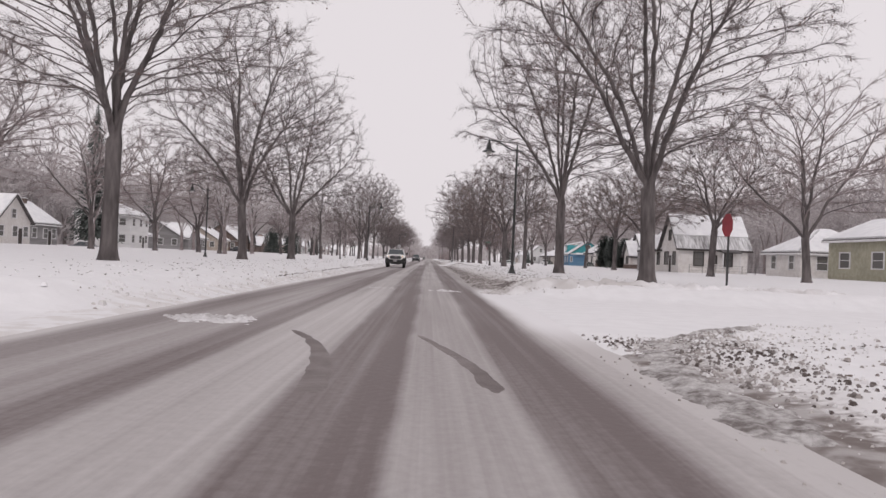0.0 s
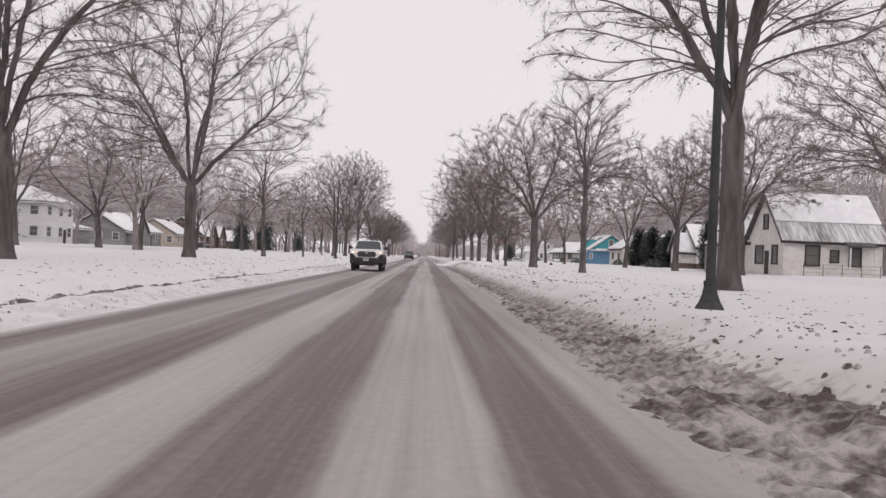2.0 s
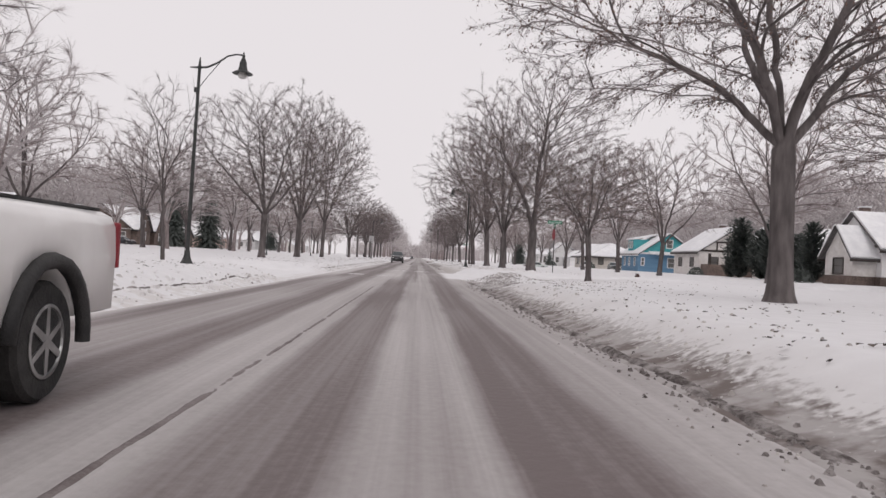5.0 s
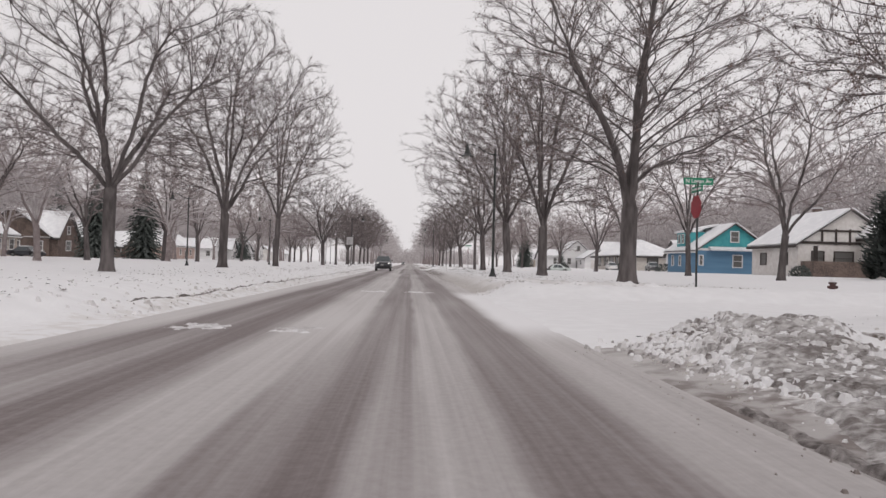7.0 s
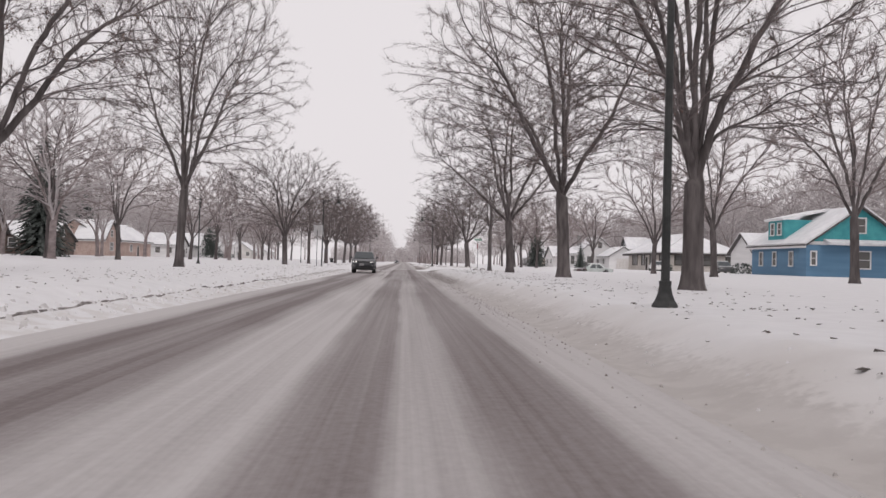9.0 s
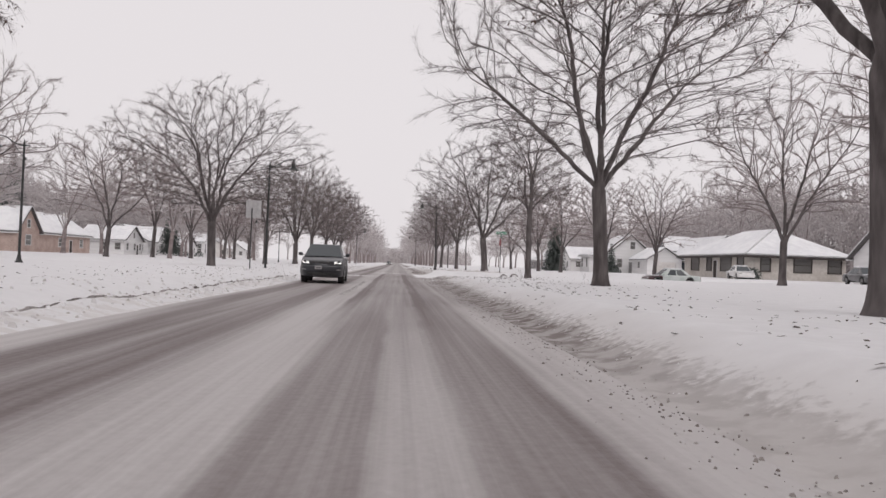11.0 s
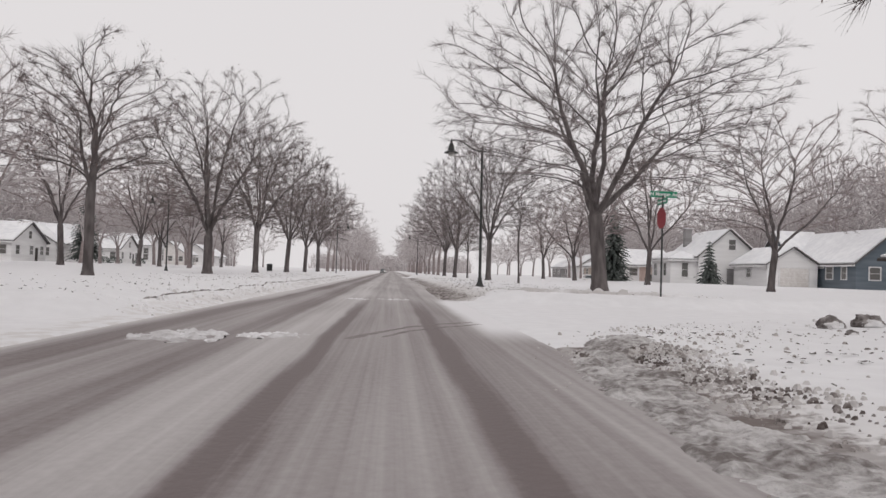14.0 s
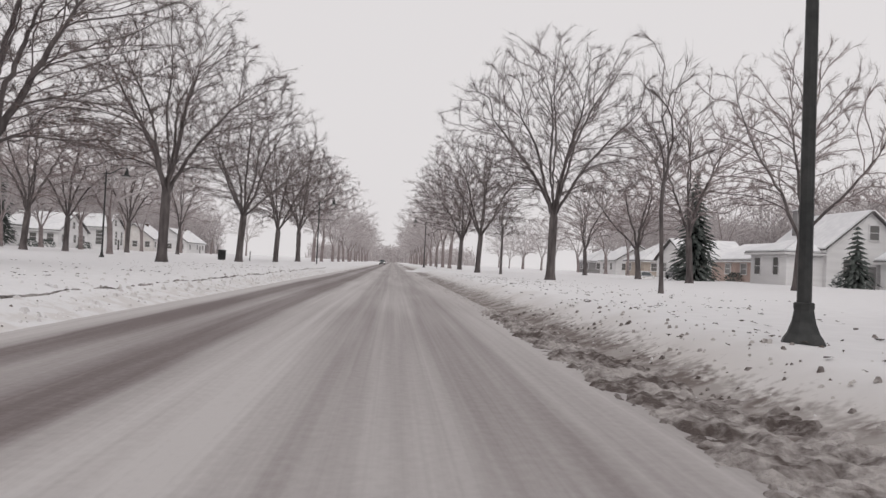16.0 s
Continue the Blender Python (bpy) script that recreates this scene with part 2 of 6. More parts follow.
def road_surface():
    """Asphalt under slush: four wet wheel tracks worn dark, powdery snow between them."""
    m = bpy.data.materials.new("slushy_asphalt")
    m.use_nodes = True
    n, l = m.node_tree.nodes, m.node_tree.links
    b = n["Principled BSDF"]
    co = n.new("ShaderNodeTexCoord")
    sep = n.new("ShaderNodeSeparateXYZ")
    l.new(co.outputs["Object"], sep.inputs["Vector"])

    def streak(sx, sy, detail):
        mp = n.new("ShaderNodeMapping")
        mp.inputs["Scale"].default_value = (sx, sy, 1)
        l.new(co.outputs["Object"], mp.inputs["Vector"])
        t = n.new("ShaderNodeTexNoise")
        t.inputs["Scale"].default_value, t.inputs["Detail"].default_value = 1.0, detail
        l.new(mp.outputs["Vector"], t.inputs["Vector"])
        return t.outputs["Fac"]

    sway, ragged, long_, patchy, grain = streak(0.02, 0.03, 2), streak(1.2, 0.35, 5), streak(6.0, 0.07, 4), streak(0.55, 0.10, 5), streak(14, 10, 5)
    hair = streak(26.0, 0.05, 3)
    x = node_math(n, l, "ADD", sep.outputs["X"], node_math(n, l, "MULTIPLY_ADD", sway, 0.3, -0.15))
    x = node_math(n, l, "ADD", x, node_math(n, l, "MULTIPLY_ADD", ragged, 0.20, -0.10))
    u = n.new("ShaderNodeMapRange")
    u.inputs["From Min"].default_value, u.inputs["From Max"].default_value = -6.0, 3.2
    l.new(x, u.inputs["Value"])

    def fade(value, lo, hi):
        q = n.new("ShaderNodeMapRange")
        q.interpolation_type = "SMOOTHSTEP"
        q.inputs["From Min"].default_value, q.inputs["From Max"].default_value = lo, hi
        l.new(value, q.inputs["Value"])
        return q.outputs["Result"]

    def wear(*stops):
        """How far the slush is worn off across the road, from verge to verge."""
        ramp = n.new("ShaderNodeValToRGB")
        el = ramp.color_ramp.elements
        for e in range(2, len(stops)):
            el.new(0.5)
        for e, (px, v) in zip(el, stops):
            e.position, e.color = (px + 6.0) / 9.2, (v, v, v, 1)
        l.new(u.outputs["Result"], ramp.inputs["Fac"])
        return ramp.outputs["Color"]

    # traffic wears the slush in another way from block to block
    first = wear((-4.5, 0.0), (-4.2, 0.75), (-3.8, 0.80), (-3.5, 0.50), (-2.7, 0.48), (-2.5, 0.80), (-2.1, 0.84), (-1.95, 0.30), (-1.3, 0.12), (-1.0, 0.25), (-0.88, 0.86), (-0.5, 0.92), (-0.40, 1.0), (-0.16, 1.0), (-0.04, 0.46), (0.75, 0.42), (0.92, 0.92), (1.52, 1.0), (1.72, 0.35), (2.1, 0.0))
    block = wear((-4.5, 0.0), (-4.30, 0.55), (-4.18, 0.90), (-3.9, 0.85), (-3.7, 0.50), (-2.85, 0.48), (-2.66, 0.86), (-2.1, 0.90), (-1.9, 0.32), (-1.48, 0.22), (-1.12, 0.42), (-1.02, 0.90), (-0.30, 0.96), (-0.16, 0.36), (0.62, 0.30), (0.76, 0.90), (1.42, 0.97), (1.56, 0.48), (2.1, 0.34), (2.6, 0.22))
    second = wear((-4.1, 0.0), (-3.8, 0.30), (-3.6, 0.92), (-3.2, 0.86), (-2.95, 0.60), (-2.6, 0.86), (-2.2, 0.90), (-1.95, 0.50), (-1.6, 0.12), (-0.75, 0.10), (-0.56, 0.68), (0.0, 0.74), (0.10, 0.80), (0.20, 0.28), (0.66, 0.30), (0.80, 0.66), (1.55, 0.72), (1.70, 0.30), (1.9, 0.08))
    third = wear((-4.5, 0.0), (-4.2, 0.60), (-4.0, 0.88), (-3.6, 0.80), (-3.4, 0.55), (-2.7, 0.50), (-2.5, 0.82), (-2.1, 0.86), (-1.9, 0.40), (-1.55, 0.16), (-1.05, 0.18), (-0.95, 0.95), (-0.74, 1.0), (-0.66, 0.60), (0.2, 0.50), (0.66, 0.58), (0.74, 0.98), (0.98, 1.0), (1.08, 0.66), (1.55, 0.62), (1.72, 0.42), (2.3, 0.50), (2.7, 0.6))
    fourth = wear((-4.1, 0.0), (-3.9, 0.40), (-3.8, 0.90), (-3.35, 0.92), (-3.15, 0.58), (-2.75, 0.56), (-2.55, 0.90), (-2.1, 0.90), (-1.9, 0.40), (-1.6, 0.16), (-1.0, 0.14), (-0.8, 0.44), (-0.3, 0.52), (-0.1, 0.36), (0.45, 0.34), (0.65, 0.50), (1.25, 0.52), (1.5, 0.30), (1.9, 0.18))
    along = node_math(n, l, "ADD", sep.outputs["Y"], node_math(n, l, "MULTIPLY_ADD", patchy, 8.0, -4.0))
    bare = first
    for nxt, lo, hi in ((block, 24, 34), (second, 103, 116), (third, 168, 182), (fourth, 222, 234)):
        q = n.new("ShaderNodeMix")
        q.data_type = "RGBA"
        l.new(fade(along, lo, hi), q.inputs["Factor"])
        l.new(bare, q.inputs["A"])
        l.new(nxt, q.inputs["B"])
        bare = q.outputs["Result"]
    bare = node_math(n, l, "ADD", bare, node_math(n, l, "MULTIPLY_ADD", patchy, 0.62, -0.31))
    bare = node_math(n, l, "ADD", bare, node_math(n, l, "MULTIPLY_ADD", long_, 0.70, -0.35))
    bare = node_math(n, l, "ADD", bare, node_math(n, l, "MULTIPLY_ADD", hair, 0.28, -0.14))
    bare = node_math(n, l, "ADD", bare, node_math(n, l, "MULTIPLY_ADD", grain, 0.3, -0.15))
    bare.node.use_clamp = True
    slush = n.new("ShaderNodeMix")
    slush.data_type = "RGBA"
    slush.inputs["A"].default_value, slush.inputs["B"].default_value = (0.52, 0.495, 0.49, 1), (0.152, 0.122, 0.120, 1)
    l.new(bare, slush.inputs["Factor"])

    # snow drifts in from the mouths of the side streets, 102.4 m apart
    turn = node_math(n, l, "FRACT", node_math(n, l, "MULTIPLY_ADD", sep.outputs["Y"], 1 / 102.4, -10.0 / 102.4 + 5.0))
    mouth = node_math(n, l, "MULTIPLY", fade(turn, 0.0, 0.04), fade(turn, 0.19, 0.15))
    drift = node_math(n, l, "MULTIPLY", mouth, fade(node_math(n, l, "ADD", x, node_math(n, l, "MULTIPLY_ADD", patchy, 0.5, -0.25)), 1.5, 2.0))
    white = n.new("ShaderNodeMix")
    white.data_type = "RGBA"
    white.inputs["B"].default_value = (0.76, 0.75, 0.76, 1)
    l.new(slush.outputs["Result"], white.inputs["A"])
    l.new(drift, white.inputs["Factor"])
    l.new(white.outputs["Result"], b.inputs["Base Color"])
    rough = node_math(n, l, "MULTIPLY_ADD", bare, -0.22, 0.85)
    l.new(rough, b.inputs["Roughness"])
    b.inputs["Specular IOR Level"].default_value = 0.35
    bp = n.new("ShaderNodeBump")
    bp.inputs["Strength"].default_value, bp.inputs["Distance"].default_value = 0.5, 0.02
    l.new(node_math(n, l, "ADD", grain, ragged), bp.inputs["Height"])
    l.new(bp.outputs["Normal"], b.inputs["Normal"])
    return m


SNOW = snow_ground()
ROAD = road_surface()


# ---------------------------------------------------------------- building helpers
def mesh_of(name, verts, faces, material, smooth=False):
    me = bpy.data.meshes.new(name)
    me.from_pydata(verts, [], faces)
    me.materials.append(material)
    if smooth:
        me.polygons.foreach_set("use_smooth", [True] * len(me.polygons))
    me.update()
    return me


def part(name, bm, material, parent, label="", smooth=False):
    """One mesh object under a thing or a part, from a bmesh or a (verts, faces) pair."""
    if isinstance(bm, tuple):
        me = mesh_of(name, bm[0], bm[1], material, smooth)
    else:
        bmesh.ops.recalc_face_normals(bm, faces=bm.faces)
        me = bpy.data.meshes.new(name)
        bm.to_mesh(me)
        bm.free()
        me.materials.append(material)
        if smooth:
            me.polygons.foreach_set("use_smooth", [True] * len(me.polygons))
    ob = new(name, me)
    ob.parent = parent
    if label:
        tagged(ob, label)
    return ob


def thing(name, label, category, group="", at=None, kind=""):
    ob = new(name)
    ob.empty_display_size = 0.3
    if at is not None:
        ob.matrix_basis = at
    return tagged(ob, label, category, group, kind)


def box(bm, c, s, bevel=0.0, rot=0.0):
    r = bmesh.ops.create_cube(bm, size=1.0, matrix=Matrix.Translation(c) @ Matrix.Rotation(rot, 4, "Z") @ Matrix.Diagonal((*s, 1)))
    if bevel:
        vs = set(r["verts"])
        es = [e for e in bm.edges if e.verts[0] in vs and e.verts[1] in vs]
        bmesh.ops.bevel(bm, geom=es, offset=bevel, segments=2, affect="EDGES", profile=0.6)
    return bm


def boxes(*items, bevel=0.0):
    bm = bmesh.new()
    for c, s in items:
        box(bm, c, s, bevel)
    return bm


def tube(V, F, pts, radii, n, cap=False):
    """A tapered tube along points, added to vertex and face lists."""
    base = len(V)
    side = None
    last = len(pts) - 1
    for i, p in enumerate(pts):
        d = (pts[min(i + 1, last)] - pts[max(i - 1, 0)]).normalized()
        if side is None:
            side = d.orthogonal().normalized()
        else:
            side = (side - d * side.dot(d)).normalized()
        up = d.cross(side)
        r = radii[i]
        if i == last and r < 0.006:
            V.append(p[:])
        else:
            for k in range(n):
                a = 6.2831853 * k / n
                V.append((p + side * (math.cos(a) * r) + up * (math.sin(a) * r))[:])
    for i in range(last):
        a = base + i * n
        if i == last - 1 and radii[last] < 0.006:
            for k in range(n):
                F.append((a + k, a + (k + 1) % n, a + n))
        else:
            for k in range(n):
                F.append((a + k, a + (k + 1) % n, a + n + (k + 1) % n, a + n + k))
    if cap and radii[last] >= 0.006:
        F.append(tuple(base + last * n + k for k in range(n)))


def lathe(V, F, profile, n=16, c=(0, 0, 0)):
    """A turned form from (radius, height) pairs."""
    base = len(V)
    for r, z in profile:
        for k in range(n):
            a = 6.2831853 * k / n
            V.append((c[0] + r * math.cos(a), c[1] + r * math.sin(a), c[2] + z))
    for i in range(len(profile) - 1):
        for k in range(n):
            a, b = base + i * n + k, base + i * n + (k + 1) % n
            F.append((a, b, b + n, a + n))
    F.append(tuple(base + k for k in reversed(range(n))))
    F.append(tuple(base + (len(profile) - 1) * n + k for k in range(n)))


def loft(rings, closed=True):
    V, F = [], []
    n = len(rings[0])
    for r in rings:
        V += r
    for i in range(len(rings) - 1):
        for k in range(n):
            a, b = i * n + k, i * n + (k + 1) % n
            F.append((a, b, b + n, a + n))
    F.append(tuple(reversed(range(n))))
    F.append(tuple((len(rings) - 1) * n + k for k in range(n)))
    return V, F


# ---------------------------------------------------------------- ground, road, kerbs
KERB_R, KERB_L = 2.6, -4.7
CROSSINGS = ((15.2, 23.6), (117.2, 126.8), (220.4, 230.0), (322.5, 332.5))
VERGE = 0.44


def smooth01(v):
    v = min(max(v, 0.0), 1.0)
    return v * v * (3 - 2 * v)


CROSSINGS_L = ((2.4, 11.6), (104.4, 113.6), (208.4, 217.6), (310.5, 320.0))


def crossing(y, d=9.0, left=False):
    """0 on the lawns, 1 on a side street, whose mouth flares towards the road; d: way behind the kerb."""
    c, e = 0.0, math.exp(-max(d, 0.0) / 2.2)
    for a, b in CROSSINGS_L if left else CROSSINGS:
        c = max(c, smooth01((y - a + (2.5 if left else 6.0) * e + 0.9) / 1.8) * smooth01((b + 2.2 * e + 0.9 - y) / 1.8))
    return c


def snow_height(x, y):
    d = x - KERB_R if x > -1.4 else KERB_L - x
    if d < 3.0:
        d += 0.16 * noise.noise(Vector((2.0 if x > 0 else 9.0, y * 0.45, 1.0))) + 0.09 * noise.noise(Vector((x, y * 1.9, 5.0)))
    if d < -0.6:
        return -0.12
    lawn = VERGE * smooth01((d + 0.05) / (1.5 if x > 0 else 1.9))
    if x > 0:
        for a, b in CROSSINGS:
            if a - 22 < y < a + 2:
                near = smooth01((y - a + 20) / 9)
                lawn *= 1 - near * (1 - smooth01((d - 1.5) / 9)) * 0.72
    wave = noise.fractal(Vector((x * 0.16, y * 0.16, 0.3)), 0.9, 2.1, 3)
    rough = noise.fractal(Vector((x * 1.1, y * 0.8, 4.1)), 0.8, 2.2, 3)
    bank = math.exp(-((d - 1.15) / 0.75) ** 2) if x > 0 else 1.8 * math.exp(-((d - 0.35) / 0.42) ** 2)
    c = crossing(y, d, x < -1.4)
    flare = math.exp(-max(d, 0.0) / 2.2)
    far = smooth01((abs(x) - 24) / 12)
    berm = 0.0
    for a, b in CROSSINGS_L if x < -1.4 else CROSSINGS:
        for e in (a - 0.7 - (2.5 if x < -1.4 else 6.0) * flare, b + 0.7 + 2.2 * flare):
            berm = max(berm, math.exp(-((y - e) / 0.8) ** 2))
    berm *= smooth01((d - 0.4) / 1.2) * (1 - smooth01((d - 16) / 5))
    pile = 0.0
    if x > 0:
        for a, b in CROSSINGS:
            pile = max(pile, math.exp(-((y - a + 2.2 + 6.0 * flare) / 2.0) ** 2 - ((d - 2.6) / 2.0) ** 2))
            pile = max(pile, 0.7 * math.exp(-((y - b - 2.5) / 1.6) ** 2 - ((d - 1.0) / 0.7) ** 2))
    z = lawn + 0.025 * wave + bank * (0.03 + 0.03 * rough) + 0.015 * rough * smooth01(d) + 0.04 * pile * (0.8 + 0.5 * rough)
    if x > 0:
        z += 0.32 * math.exp(-((x - 4.7) / 1.2) ** 2 - ((y - 111.6) / 2.0) ** 2) * (1 + 0.5 * rough)
    street = 0.03 + 0.02 * wave + 0.012 * rough
    z = z * (1 - c) + street * c + berm * (1 - c) * (0.035 + 0.05 * rough)
    edge = smooth01((d + 0.6) / 0.6)
    return (z if d > 0 else 0.03 * edge - 0.12 * (1 - edge)) + 0.25 * far * (1 - c)


def lines(*spans):
    out = []
    for a, b, step in spans:
        k = max(1, round((b - a) / step))
        out += [a + (b - a) * i / k for i in range(k)]
    return out + [spans[-1][1]]


gx = lines((-2600, -300, 600), (-300, -60, 30), (-60, -24, 4), (-24, -9, 0.9), (-9, -4.2, 0.24), (-4.2, 2.1, 2.1), (2.1, 6.4, 0.15), (6.4, 13, 0.45), (13, 32, 1.6), (32, 60, 5), (60, 300, 40), (300, 2600, 600))
gy = lines((-120, -12, 18), (-12, -2, 1.0), (-2, 262, 0.42), (262, 350, 1.0), (350, 560, 6), (560, 1000, 60), (1000, 3600, 500))
GV = [(x, y, snow_height(x, y)) for y in gy for x in gx]
nx = len(gx)
GF = [(j * nx + i, j * nx + i + 1, (j + 1) * nx + i + 1, (j + 1) * nx + i) for j in range(len(gy) - 1) for i in range(nx - 1)]
ground = new("ground", mesh_of("ground", GV, GF, SNOW, True))
tagged(ground, "snow-covered lawns with rough ploughed banks beside the road", "snow ground", kind="structure")

rx = lines((KERB_L - 0.35, KERB_R + 0.35, 0.16))
ry = lines((-60, 300, 0.6), (300, 600, 4), (600, 1600, 100))


def road_height(x, y):
    ruts = 0.014 * noise.noise(Vector((x * 2.3, y * 0.15, 1.7))) + 0.006 * noise.noise(Vector((x * 6, y * 2.0, 7.7)))
    centre = 0.004 * math.exp(-((x + 1.35) / 0.12) ** 2)
    return 0.02 + ruts + centre - 0.12 * smooth01((x - 2.42) / 0.4) - 0.12 * smooth01((-4.5 - x) / 0.4)


RV = [(x, y, road_height(x, y)) for y in ry for x in rx]
nx = len(rx)
RF = [(j * nx + i, j * nx + i + 1, (j + 1) * nx + i + 1, (j + 1) * nx + i) for j in range(len(ry) - 1) for i in range(nx - 1)]
road = new("road", mesh_of("road", RV, RF, ROAD, True))
tagged(road, "two-lane road of wet brown slush with snow between wheel tracks", "road", kind="structure")

def lie(x, y):
    """The height of what lies uppermost, road or snow."""
    return max(road_height(x, y) if KERB_L - 0.35 < x < KERB_R + 0.35 else -1.0, snow_height(x, y))


def sheet(name, path, width, height, material, label, category, group="", kind="structure", cells=6, rag=1.0, grain=2.6, step=0.2):
    """A ragged layer lying along a path: it swells in the middle and breaks up where its edges dip under the surface.
    width and height may be functions of the place along the path."""
    pts = [Vector(p) for p in path]
    run = [0.0]
    for p, q in zip(pts, pts[1:]):
        run.append(run[-1] + (q - p).length)
    n = max(8, int(run[-1] / step))
    V, F = [], []
    k = 0
    for i in range(n + 1):
        s = run[-1] * i / n
        while k < len(pts) - 2 and run[k + 1] < s:
            k += 1
        f = (s - run[k]) / max(run[k + 1] - run[k], 1e-6)
        p, d = pts[k].lerp(pts[k + 1], f), (pts[min(k + 2, len(pts) - 1)] - pts[max(k - 1, 0)]).normalized()
        w = width(p.x, p.y) if callable(width) else width
        h = height(p.x, p.y) if callable(height) else height
        ends = smooth01(min(s, run[-1] - s) / min(1.2, run[-1] * 0.25) + 0.05)
        for j in range(cells + 1):
            u = j / cells * 2 - 1
            x, y = p.x + d.y * u * w / 2, p.y - d.x * u * w / 2
            rough = noise.fractal(Vector((x * grain, y * grain * 0.8, 5.5)), 0.75, 2.1, 4)
            V.append((x, y, lie(x, y) + h * ((1 - u * u) * ends * 1.3 - 0.45 + rag * 0.75 * rough * ends - (1 - ends) - 1.5 * u ** 8)))
        if i:
            q = i * (cells + 1)
            F += [(q + j, q + j + 1, q + j - cells, q + j - cells - 1) for j in range(cells)]
    ob = new(name, mesh_of(name, V, F, material, name != "snow_rubble"))
    return tagged(ob, label, category, group, kind)


def wander(x, a, b, amount=0.1, step=0.5):
    return [(x + amount * noise.noise(Vector((x, y * 0.25, 6))) + amount * 0.4 * noise.noise(Vector((x, y * 1.1, 2))), y) for y in lines((a, b, step))]


def sweep(*pts, n=24):
    """A smooth curve through three points of the plan."""
    a, m, b = (Vector(p) for p in pts)
    c = m * 2 - (a + b) / 2
    return [((a * (1 - t) + c * t) * (1 - t) + (c * (1 - t) + b * t) * t)[:] for t in (k / (n - 1) for k in range(n))]


def track(label, *pts, width=0.3):
    path = sweep(*pts, n=30)
    far = (Vector(path[-1]) - Vector(path[0])).length
    sheet("tyre_track", path, lambda px, py: width * (1.05 - 0.7 * (Vector((px, py)) - Vector(path[0])).length / far), 0.009, SLUSH, label, "tyre track", "turning tracks", cells=12, rag=0.7, grain=3.5, step=0.06)


track("curved wet tyre track turning into the side street", (-0.75, 214.6), (0.67, 218.6), (2.5, 220.4), width=0.26)
track("faint second tyre track turning into the side street", (-0.25, 215.2), (0.80, 217.9), (2.4, 219.9), width=0.20)
track("curved wet tyre track across the snowy lane", (-0.72, 6.0), (-1.12, 9.6), (-2.05, 12.0), width=0.36)
track("slanting wet tyre track across the lane", (0.72, 6.4), (0.50, 9.0), (-0.16, 11.9), width=0.28)

# the dark joint along the middle of the road and the gritty kerb lines where the banks begin
sheet("centre_joint", wander(-1.32, 52, 100, 0.03), 0.075, 0.008, SLUSH, "dark worn joint along the middle of the road", "road joint", rag=1.6, grain=5.0, cells=5, step=0.08)
for y0, y1, x, w in ((49, 109, 2.62, 0.22),):
    sheet("kerb", wander(x, y0, y1, 0.10), w, 0.03, MUD, "dark kerb edge cut through the snow", "kerb", rag=2.2, grain=4.5, cells=6, step=0.08)
for y0, y1, x in ((28, 101, -5.4), (117, 204, -5.35), (221, 300, -5.7)):
    sheet("kerb", wander(x, y0, y1, 0.16), lambda px, py: 0.06 + 0.10 * abs(noise.noise(Vector((7, py * 0.17, 1)))), 0.025, MUD, "thin dark kerb line behind the snow ridge", "kerb", rag=2.4, grain=3.5, cells=4, step=0.12)

# brown rubble thrown up by the plough after each side street, and the heaps at its near corner
for y0, y1, x, w, h in ((28.6, 49, 2.5, 2.0, 0.06), (232.6, 251, 2.4, 1.5, 0.055)):
    sheet("snow_rubble", wander(x, y0, y1, 0.25), lambda px, py, y0=y0, y1=y1, w=w: w * (1.05 - 0.75 * (py - y0) / (y1 - y0)), h, GRIT, "brown gritty rubble of ploughed snow along the kerb", "snow rubble", "ploughed rubble", "stuff", cells=34, rag=1.7, grain=6.5, step=0.07)
for path, w, h in ((((2.5, 5.0), (2.6, 8.5), (3.4, 11.4), (5.6, 13.2)), 1.0, 0.035), (((3.0, 101), (3.3, 107), (4.4, 111.5), (7.0, 114.2)), 2.5, 0.045), (((2.4, 206.0), (2.45, 210.5), (2.8, 213.4), (4.0, 216.0)), 1.5, 0.05)):
    sheet("snow_rubble", path, lambda px, py, w=w: w * (0.8 + 0.4 * noise.noise(Vector((px, py * 0.4, 3)))), h, RUBBLE, "low heap of dirty ploughed snow at the street corner", "snow rubble", "ploughed rubble", "stuff", cells=40, rag=1.5, grain=4.2, step=0.07)
# broken crust across the far side of each street mouth
for x0, y0, x1, y1 in ((2.0, 25.4, 14.0, 25.2), (3.4, 129.6, 9.5, 128.6), (4.3, 233.0, 12.0, 231.6)):
    sheet("snow_crust", [(x0 + (x1 - x0) * k / 12, y0 + (y1 - y0) * k / 12 + 0.3 * math.sin(k * 1.7)) for k in range(13)], 1.3, 0.11, CLUMP, "broken snow crust along the edge of the side street", "snow crust", "street edge crusts", "stuff", cells=16, rag=1.6, grain=3.2, step=0.09)


